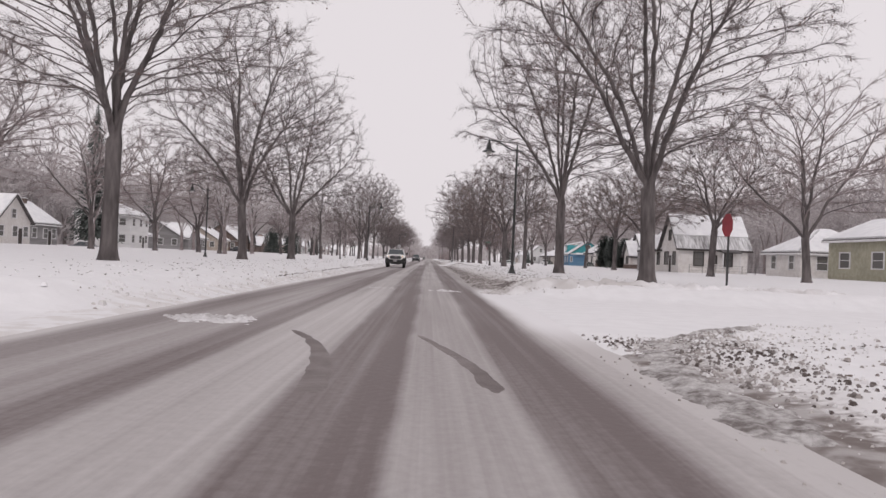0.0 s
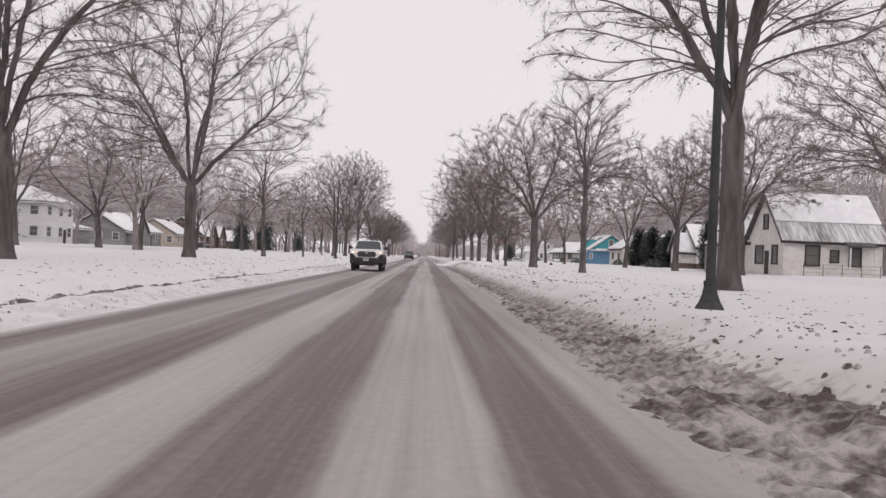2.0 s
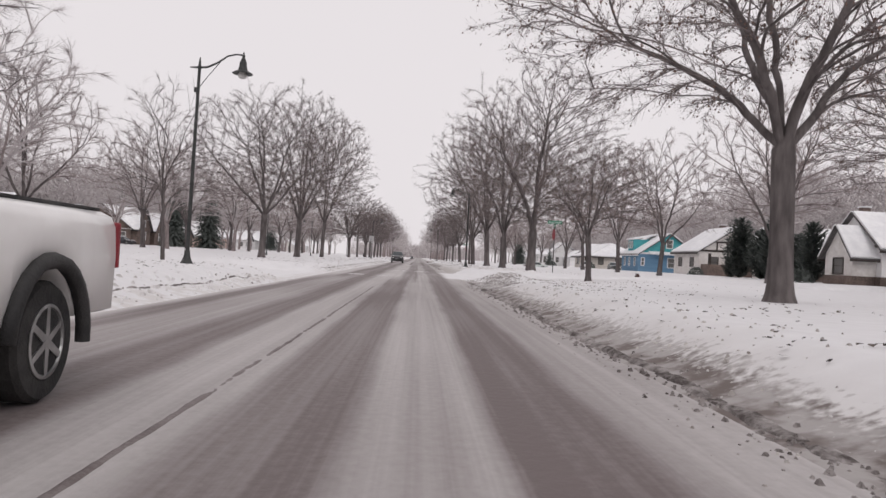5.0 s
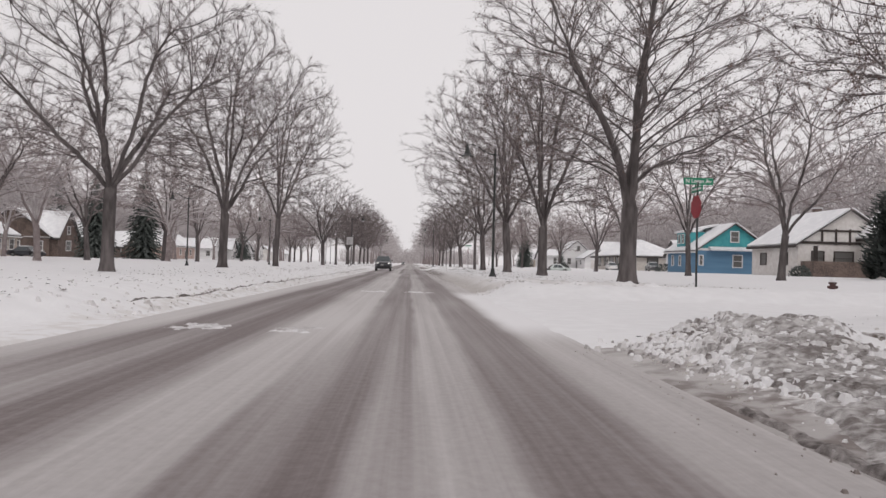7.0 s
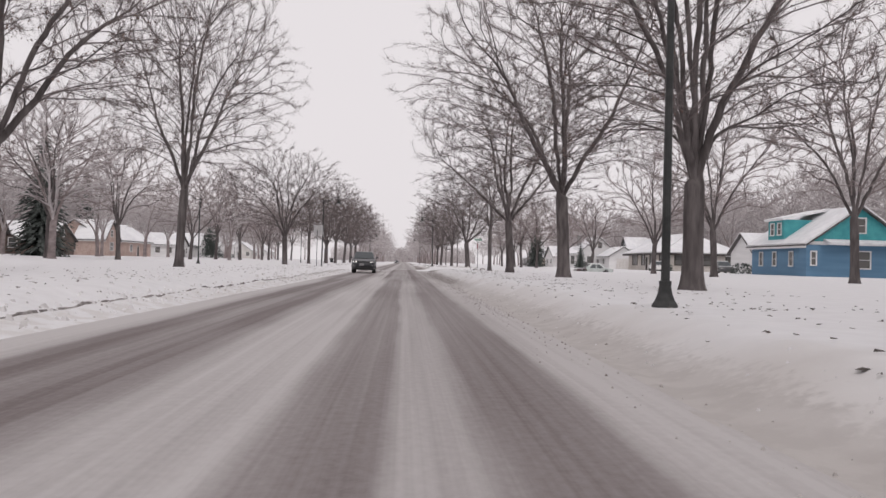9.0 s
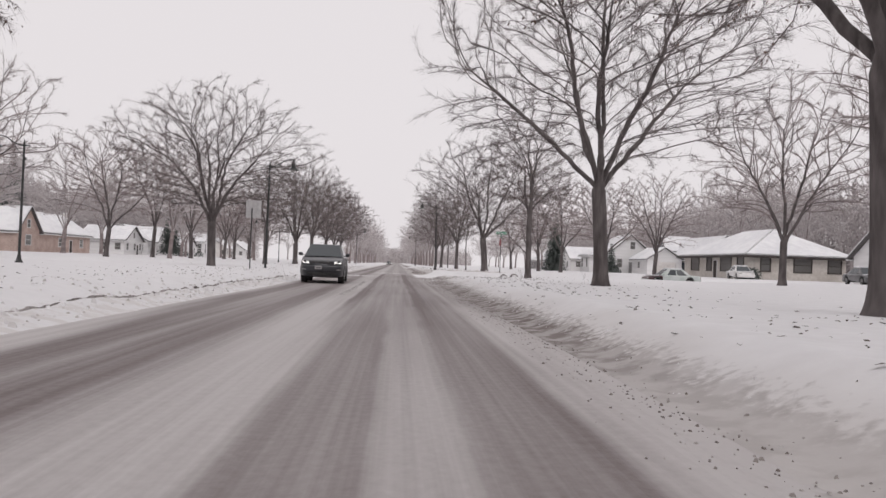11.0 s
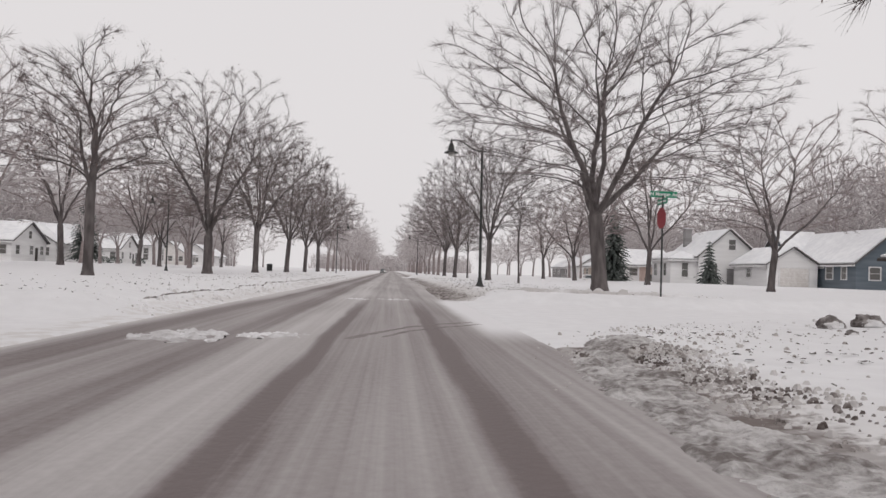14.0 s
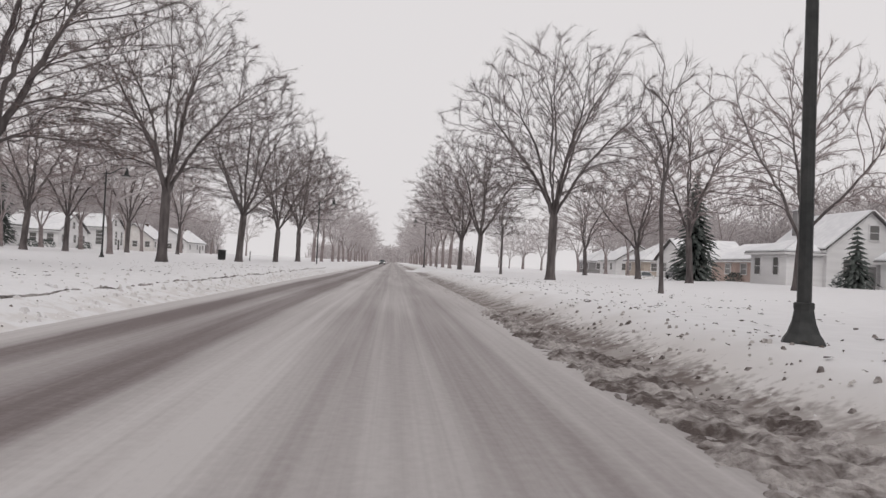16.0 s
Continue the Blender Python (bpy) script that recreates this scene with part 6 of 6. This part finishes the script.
def car_body(stations, arches, sill, width):
    """Lower body lofted from front to back. stations: (y, half width, top); arches: (y, radius) cut-outs over the wheels."""
    rings = []
    ys = set(s[0] for s in stations)
    for ay, ar in arches:
        ys |= {ay + ar * math.cos(radians(a)) for a in range(0, 181, 15)}
    ys = sorted(ys)
    for y in ys:
        for a, b in zip(stations, stations[1:]):
            if a[0] <= y <= b[0]:
                t = smooth01((y - a[0]) / max(b[0] - a[0], 1e-6)) if abs(a[2] - b[2]) > 0.25 else (y - a[0]) / max(b[0] - a[0], 1e-6)
                hw, top = a[1] + (b[1] - a[1]) * t, a[2] + (b[2] - a[2]) * t
                break
        zb = sill
        for ay, ar in arches:
            if abs(y - ay) < ar:
                zb = max(zb, 0.36 + math.sqrt(ar * ar - (y - ay) ** 2))
        zb = min(zb, top - 0.12)
        mid = zb + (top - zb) * 0.55
        half = [(hw * 0.90, zb), (hw * 0.985, zb + 0.03), (hw, mid), (hw * 0.985, top - 0.12), (hw * 0.95, top - 0.045), (hw * 0.86, top - 0.005), (hw * 0.45, top + 0.012)]
        rings.append([(a, y, z) for a, z in half] + [(-a, y, z) for a, z in reversed(half)])
    return loft(rings)


def greenhouse(y0, y1, y2, y3, w0, w1, z0, z1):
    """Cabin: base from y0 to y3 at z0, roof from y1 to y2 at z1."""
    bm = bmesh.new()
    b = [bm.verts.new(v) for v in ((-w0, y0, z0), (w0, y0, z0), (w0, y3, z0), (-w0, y3, z0))]
    t = [bm.verts.new(v) for v in ((-w1, y1, z1), (w1, y1, z1), (w1, y2, z1), (-w1, y2, z1))]
    bm.faces.new(b[::-1])
    bm.faces.new(t)
    for k in range(4):
        bm.faces.new((b[k], b[(k + 1) % 4], t[(k + 1) % 4], t[k]))
    es = [e for e in bm.edges if e.verts[0].co.z > z0 + 0.1 or e.verts[1].co.z > z0 + 0.1]
    bmesh.ops.bevel(bm, geom=es, offset=0.07, segments=3, affect="EDGES", profile=0.6)
    return bm


def pane_on(a, b, c, d, u0, u1, v0, v1, out):
    """A thin pane on the face a-b-c-d (bottom left, bottom right, top right, top left)."""
    a, b, c, d = (Vector(q) for q in (a, b, c, d))

    def at(u, v):
        return a.lerp(b, u).lerp(d.lerp(c, u), v)

    q = [at(u0, v0), at(u1, v0), at(u1, v1), at(u0, v1)]
    n = (q[1] - q[0]).cross(q[3] - q[0]).normalized() * out
    V = [(p - n * 0.01)[:] for p in q] + [(p + n * 0.008)[:] for p in q]
    return V, [(0, 1, 2, 3), (7, 6, 5, 4), (0, 4, 5, 1), (1, 5, 6, 2), (2, 6, 7, 3), (3, 7, 4, 0)]


def glaze(t, y0, y1, y2, y3, w0, w1, z0, z1, side_cuts, rear=True):
    part("windscreen", pane_on((-w0, y0, z0), (w0, y0, z0), (w1, y1, z1), (-w1, y1, z1), 0.05, 0.95, 0.03, 0.93, 1), CAR_GLASS, t, "dark windscreen")
    if rear:
        part("rear_window", pane_on((w0, y3, z0), (-w0, y3, z0), (-w1, y2, z1), (w1, y2, z1), 0.08, 0.92, 0.1, 0.9, 1), CAR_GLASS, t)
    for s in (-1, 1):
        for u0, u1 in side_cuts:
            part("side_window", pane_on((s * w0, y0, z0), (s * w0, y3, z0), (s * w1, y2, z1), (s * w1, y1, z1), u0, u1, 0.08, 0.9, s), CAR_GLASS, t)


def prism(poly, y0, y1, bevel=0.0):
    """A flat shape in the x-z plane given a depth along y."""
    bm = bmesh.new()
    f = bm.faces.new([bm.verts.new((x, y0, z)) for x, z in poly])
    r = bmesh.ops.extrude_face_region(bm, geom=[f])
    bmesh.ops.translate(bm, vec=(0, y1 - y0, 0), verts=[v for v in r["geom"] if isinstance(v, bmesh.types.BMVert)])
    if bevel:
        bmesh.ops.bevel(bm, geom=list(bm.edges), offset=bevel, segments=2, affect="EDGES", profile=0.6)
    return bm


def mirror_x(poly, s):
    return [(s * x, z) for x, z in (poly if s > 0 else reversed(poly))]


def pickup(m):
    t = thing("pickup_truck", "white pickup truck with black grille and dark wheel flares", "pickup truck", at=m)
    arches = ((0.95, 0.50), (4.18, 0.50))
    body = car_body(((0.0, 0.70, 1.06), (0.06, 0.82, 1.12), (0.16, 0.88, 1.15), (0.40, 0.92, 1.19), (1.2, 0.945, 1.27), (1.6, 0.945, 1.28), (3.30, 0.945, 1.27), (3.36, 0.945, 1.28), (5.30, 0.925, 1.28), (5.36, 0.90, 1.25)), arches, 0.50, 0.945)
    part("body", body, PAINT_WHITE, t, "white painted bodywork", True)
    part("bonnet_bulge", boxes(((0, 0.72, 1.225), (1.05, 0.95, 0.07)), bevel=0.03), PAINT_WHITE, t)
    part("underbody", boxes(((0, 2.7, 0.52), (1.3, 4.9, 0.30))), PLASTIC, t)
    part("cab", greenhouse(1.22, 1.92, 3.05, 3.36, 0.87, 0.70, 1.25, 1.79), PAINT_WHITE, t, "white cab")
    glaze(t, 1.22, 1.92, 3.05, 3.36, 0.875, 0.705, 1.25, 1.79, ((0.20, 0.60), (0.66, 0.90)))
    part("bed_liner", boxes(((0, 4.33, 1.292), (1.6, 1.85, 0.02))), PLASTIC, t, "dark pickup bed")
    hexa = [(-0.44, 1.13), (-0.56, 0.99), (-0.47, 0.82), (0.47, 0.82), (0.56, 0.99), (0.44, 1.13)]
    part("grille_surround", prism([(x * 1.10, 0.98 + (z - 0.98) * 1.26) for x, z in hexa], -0.05, 0.12, 0.02), PAINT_WHITE, t, "white grille surround")
    g = part("grille", prism(hexa, -0.075, 0.02, 0.012), PLASTIC, t, "black hexagonal grille")
    for k in range(4):
        part("grille_bar", boxes(((0, -0.08, 0.87 + 0.065 * k), (0.88 + (0.12 if k in (1, 2) else 0), 0.016, 0.014))), PAINT_GREY, g)
    part("badge", boxes(((0, -0.09, 1.055), (0.16, 0.02, 0.08)), bevel=0.009), CHROME, g, "small chrome badge")
    part("bumper", boxes(((0, -0.02, 0.64), (1.66, 0.20, 0.26)), ((0, 0.0, 0.46), (1.5, 0.18, 0.16)), bevel=0.04), PLASTIC, t, "dark front bumper")
    part("skid_plate", boxes(((0, 0.02, 0.36), (0.9, 0.14, 0.08)), bevel=0.02), PLASTIC, t)
    plate = part("number_plate", boxes(((-0.03, -0.14, 0.66), (0.31, 0.02, 0.16))), SIGN_WHITE, t, "white number plate")
    part("plate_bar", boxes(((-0.03, -0.153, 0.65), (0.22, 0.006, 0.06))), PAINT_GREY, plate)
    for s in (-1, 1):
        lens = [(0.60, 1.03), (0.88, 1.01), (0.90, 1.11), (0.66, 1.13)]
        hl = part("headlight", prism(mirror_x(lens, s), -0.02, 0.20, 0.012), LENS, t, "clear wraparound headlight")
        part("bulb", boxes(((s * 0.79, -0.035, 1.06), (0.12, 0.02, 0.06)), bevel=0.005), DRL, hl, "lit white lamp")
        part("turn_signal", boxes(((s * 0.675, -0.035, 1.07), (0.08, 0.02, 0.06)), bevel=0.005), AMBER, hl, "amber lamp")
        corner = [(0.58, 0.54), (0.95, 0.54), (0.97, 0.98), (0.86, 1.0), (0.64, 0.84)]
        part("front_cladding", prism(mirror_x(corner, s), -0.03, 0.42, 0.035), PLASTIC, t, "dark corner cladding")
        part("fog_lamp", boxes(((s * 0.72, -0.075, 0.66), (0.10, 0.03, 0.07)), bevel=0.012), PAINT_GREY, t)
        for ay, ar in arches:
            V, F = [], []
            tube(V, F, [Vector((s * 0.945, ay + (ar + 0.03) * math.cos(radians(a)), 0.38 + (ar + 0.03) * math.sin(radians(a)))) for a in range(-5, 190, 15)], [0.055] * 13, 6, True)
            part("wheel_flare", (V, F), PLASTIC, t, "dark wheel flare", True)
            wheel(t, s * 0.80, ay, 0.39, 0.26)
        mir = part("mirror", boxes(((s * 1.07, 1.40, 1.36), (0.24, 0.13, 0.19)), bevel=0.045), PLASTIC, t, "black door mirror")
        part("mirror_arm", boxes(((s * 0.93, 1.42, 1.31), (0.14, 0.05, 0.05))), PLASTIC, mir)
        part("door_handle", boxes(((s * 0.955, 2.75, 1.12), (0.03, 0.20, 0.04)), bevel=0.009), PLASTIC, t)
        part("door_seam", boxes(((s * 0.945, 1.62, 0.90), (0.012, 0.012, 0.66)), ((s * 0.945, 2.95, 0.90), (0.012, 0.012, 0.66))), PLASTIC, t)
        part("decal", boxes(((s * 0.946, 2.3, 0.64), (0.008, 1.5, 0.16)), ((s * 0.946, 2.55, 0.94), (0.008, 0.6, 0.12))), GREEN_DECAL, t, "green company stripe on the door")
        part("decal_shape", boxes(((s * 0.947, 1.98, 0.94), (0.008, 0.30, 0.22))), BLUE_DECAL, t, "blue decal shape on the door")
        part("running_board", boxes(((s * 0.90, 2.55, 0.44), (0.16, 1.9, 0.05)), bevel=0.012), PLASTIC, t)
        part("tail_light", boxes(((s * 0.86, 5.35, 1.02), (0.14, 0.06, 0.36)), bevel=0.02), SIGN_RED, t)
        part("wiper", boxes(((s * 0.28 - 0.08, 1.20, 1.30), (0.55, 0.025, 0.02))), PLASTIC, t)
    part("rear_bumper", boxes(((0, 5.40, 0.62), (1.7, 0.16, 0.2)), bevel=0.03), PLASTIC, t)
    return t


pickup(pose(-3.07, 74.4, 0.03, 0, 0, 1))


NOSE = ((0.0, -0.15), (0.45, -0.14), (0.64, -0.105), (0.78, -0.04), (0.87, 0.06), (0.93, 0.20), (0.97, 0.42))


def nose(x):
    """How far forward the rounded front of the car reaches, off its middle."""
    x = abs(x)
    for (a, ya), (b, yb) in zip(NOSE, NOSE[1:]):
        if x <= b:
            return ya + (yb - ya) * (x - a) / (b - a)
    return NOSE[-1][1]


def front_panel(x0, x1, low, high, proud=0.012, deep=0.05, n=10):
    """A panel that follows the rounded front; low and high: its edges' heights at x0 and x1."""
    V, F = [], []
    for k in range(n + 1):
        t = k / n
        x = x0 + (x1 - x0) * t
        zl, zh = low[0] + (low[1] - low[0]) * t, high[0] + (high[1] - high[0]) * t
        y = nose(x) - proud
        V += [(x, y + 0.012, zl), (x, y, zl + (zh - zl) * 0.2), (x, y, zl + (zh - zl) * 0.8), (x, y + 0.012, zh), (x, y + deep, zh), (x, y + deep, zl)]
        if k:
            o = (k - 1) * 6
            F += [(o + j, o + (j + 1) % 6, o + 6 + (j + 1) % 6, o + 6 + j) for j in range(6)]
    F += [tuple(range(5, -1, -1)), tuple(n * 6 + j for j in range(6))]
    return V, F


def suv(m):
    t = thing("suv", "large black off-road car with lit headlights", "car", at=m)
    arches = ((0.92, 0.46), (3.87, 0.46))
    body = car_body((*((y, max(x, 0.30), 0.93 + 0.13 * smooth01((y + 0.15) / 0.35)) for x, y in NOSE), (0.70, 0.985, 1.13), (1.10, 0.995, 1.20), (1.5, 1.0, 1.24), (3.0, 1.0, 1.27), (4.4, 0.985, 1.28), (4.70, 0.95, 1.26), (4.82, 0.88, 1.16), (4.86, 0.80, 1.06)), arches, 0.30, 1.0)
    part("body", body, PAINT_BLACK, t, "dusty black bodywork", True)
    part("underbody", boxes(((0, 2.43, 0.42), (1.4, 4.2, 0.34))), PLASTIC, t)
    part("cabin", greenhouse(0.98, 1.86, 4.10, 4.74, 0.90, 0.70, 1.19, 1.79), PAINT_BLACK, t, "black cabin and pillars")
    glaze(t, 0.98, 1.86, 4.10, 4.74, 0.905, 0.705, 1.19, 1.79, ((0.17, 0.46), (0.49, 0.76), (0.79, 0.93)))
    g = part("grille", front_panel(-0.50, 0.50, (0.885, 0.885), (0.985, 0.985), 0.014), PLASTIC, t, "dark mesh grille")
    for k in range(3):
        part("grille_bar", front_panel(-0.48, 0.48, (0.900 + 0.03 * k, 0.900 + 0.03 * k), (0.909 + 0.03 * k, 0.909 + 0.03 * k), 0.020, 0.02), PAINT_GREY, g)
    part("badge", boxes(((0.28, -0.165, 0.935), (0.09, 0.012, 0.03)), bevel=0.004), GALV, g)
    part("bumper", front_panel(-0.90, 0.90, (0.50, 0.50), (0.80, 0.80), 0.045, 0.12, 16), PAINT_BLACK, t, "black front bumper", True)
    part("lower_intake", front_panel(-0.70, 0.70, (0.34, 0.34), (0.48, 0.48), 0.02, 0.08), PLASTIC, t, "dark lower intake")
    plate = part("number_plate", boxes(((-0.14, -0.205, 0.70), (0.31, 0.02, 0.155))), SIGN_BACK, t, "white number plate")
    part("plate_bar", boxes(((-0.14, -0.218, 0.69), (0.22, 0.006, 0.055))), PAINT_GREY, plate)
    for s in (-1, 1):
        hl = part("headlight", front_panel(s * 0.54, s * 0.88, (0.875, 0.90), (0.985, 1.01), 0.016), PLASTIC, t, "dark glassy headlight")
        for a, b, lo, hi in ((0.57, 0.86, (0.880, 0.900), (0.900, 0.922)), (0.835, 0.86, (0.915, 0.915), (0.985, 0.988)), (0.57, 0.60, (0.90, 0.90), (0.965, 0.965)), (0.60, 0.70, (0.945, 0.95), (0.966, 0.972))):
            part("light_strip", front_panel(s * a, s * b, lo, hi, 0.026, 0.02, 4), DRL, hl, "glowing white light strip")
        part("fog_lamp", front_panel(s * 0.70, s * 0.86, (0.60, 0.60), (0.625, 0.625), 0.055, 0.03, 4), LENS, t)
        mir = part("mirror", boxes(((s * 1.09, 1.30, 1.30), (0.20, 0.16, 0.15)), bevel=0.055), PAINT_BLACK, t, "black door mirror", True)
        part("mirror_arm", boxes(((s * 0.97, 1.32, 1.25), (0.12, 0.05, 0.04))), PLASTIC, mir)
        for ay, ar in arches:
            wheel(t, s * 0.85, ay, 0.39, 0.275, 5)
            V, F = [], []
            tube(V, F, [Vector((s * 0.975, ay + (ar + 0.01) * math.cos(radians(a)), 0.36 + (ar + 0.01) * math.sin(radians(a)))) for a in range(-5, 190, 15)], [0.035] * 13, 6, True)
            part("wheel_flare", (V, F), PAINT_BLACK, t, "", True)
        for y in (2.05, 3.05):
            part("door_handle", boxes(((s * 1.005, y + 0.7, 1.06), (0.03, 0.2, 0.035)), bevel=0.008), PAINT_BLACK, t)
        part("door_seam", boxes(((s * 0.999, 1.5, 0.84), (0.012, 0.012, 0.66)), ((s * 0.999, 2.62, 0.84), (0.012, 0.012, 0.66))), PLASTIC, t)
        part("sill", boxes(((s * 0.96, 2.4, 0.36), (0.10, 2.0, 0.10)), bevel=0.02), PLASTIC, t)
        part("tail_light", boxes(((s * 0.80, 4.82, 1.02), (0.2, 0.06, 0.18)), bevel=0.02), SIGN_RED, t)
        part("wiper", boxes(((s * 0.25 - 0.1, 1.0, 1.215), (0.6, 0.03, 0.02))), PLASTIC, t)
    return t


suv(pose(-3.1, 194.9, 0.03, 0, 0, 1.5))


def sedan(label, paint, m, snow=True, lights=False, hood=None):
    t = thing("car", label, "car", "parked cars" if not lights else "", at=m)
    arches = ((0.85, 0.38), (3.55, 0.38))
    body = car_body(((0.0, 0.72, 0.62), (0.12, 0.82, 0.72), (0.4, 0.86, 0.76), (1.2, 0.88, 0.86), (3.5, 0.88, 0.90), (4.3, 0.84, 0.88), (4.5, 0.76, 0.80)), arches, 0.22, 0.88)
    part("body", body, paint, t)
    part("underbody", boxes(((0, 2.25, 0.34), (1.2, 4.0, 0.26))), PLASTIC, t)
    part("cabin", greenhouse(1.05, 1.75, 3.0, 3.75, 0.80, 0.58, 0.84, 1.38), paint, t)
    glaze(t, 1.05, 1.75, 3.0, 3.75, 0.805, 0.585, 0.84, 1.38, ((0.20, 0.50), (0.54, 0.84)))
    part("bumper", boxes(((0, 0.0, 0.42), (1.6, 0.16, 0.2)), bevel=0.04), paint, t)
    if hood:
        front = car_body(((-0.01, 0.725, 0.63), (0.12, 0.826, 0.727), (0.4, 0.866, 0.767), (1.12, 0.886, 0.856)), arches[:1], 0.24, 0.88)
        part("front_wing", front, hood, t, "maroon bonnet and front wings")
    if snow:
        part("snow_on_roof", boxes(((0, 2.38, 1.43), (1.08, 1.25, 0.10)), bevel=0.04), SNOW_ROOF, t, "snow on the roof")
        part("snow_on_hood", boxes(((0, 0.62, 0.83), (1.45, 0.8, 0.08)), bevel=0.03), SNOW_ROOF, t, "snow on the bonnet")
    for s in (-1, 1):
        part("headlight", boxes(((s * 0.62, 0.05, 0.62), (0.3, 0.12, 0.12)), bevel=0.03), DRL if lights else LENS, t)
        part("tail_light", boxes(((s * 0.62, 4.46, 0.70), (0.3, 0.06, 0.13)), bevel=0.02), SIGN_RED, t)
        part("mirror", boxes(((s * 0.95, 1.3, 0.92), (0.16, 0.10, 0.11)), bevel=0.02), paint, t)
        for ay, _ in arches:
            wheel(t, s * 0.76, ay, 0.32, 0.2, 5)
    return t


def parked(label, paint, x, y, turn, **kw):
    sedan(label, paint, pose(x, y, snow_height(x, y) - 0.06, 0, 0, turn), **kw)


parked("pale teal car with a maroon front standing in the side street", PAINT_PALE, 20.9, 222.8, -90, hood=PAINT_MAROON)
parked("white car parked under snow by the houses", PAINT_WHITE, 35.8, 236.0, -8)
parked("dark car parked under snow by the houses", PAINT_GREY, 37.0, 216.5, -8)
parked("snow-covered car parked before a house", PAINT_GREY, 33.0, 318.0, -5)
parked("snow-covered white car before a house", PAINT_WHITE, 33.2, 330.0, -5)
parked("dark car parked beyond the wide lawn", PAINT_GREY, -45.5, 108.0, 75)
parked("dark car parked beyond the wide lawn", PAINT_BLACK, -48.0, 205.0, 80)
sedan("small distant car with its headlights on", PAINT_GREY, pose(-2.9, 455, 0.03, 0, 0, 0), snow=False, lights=True)
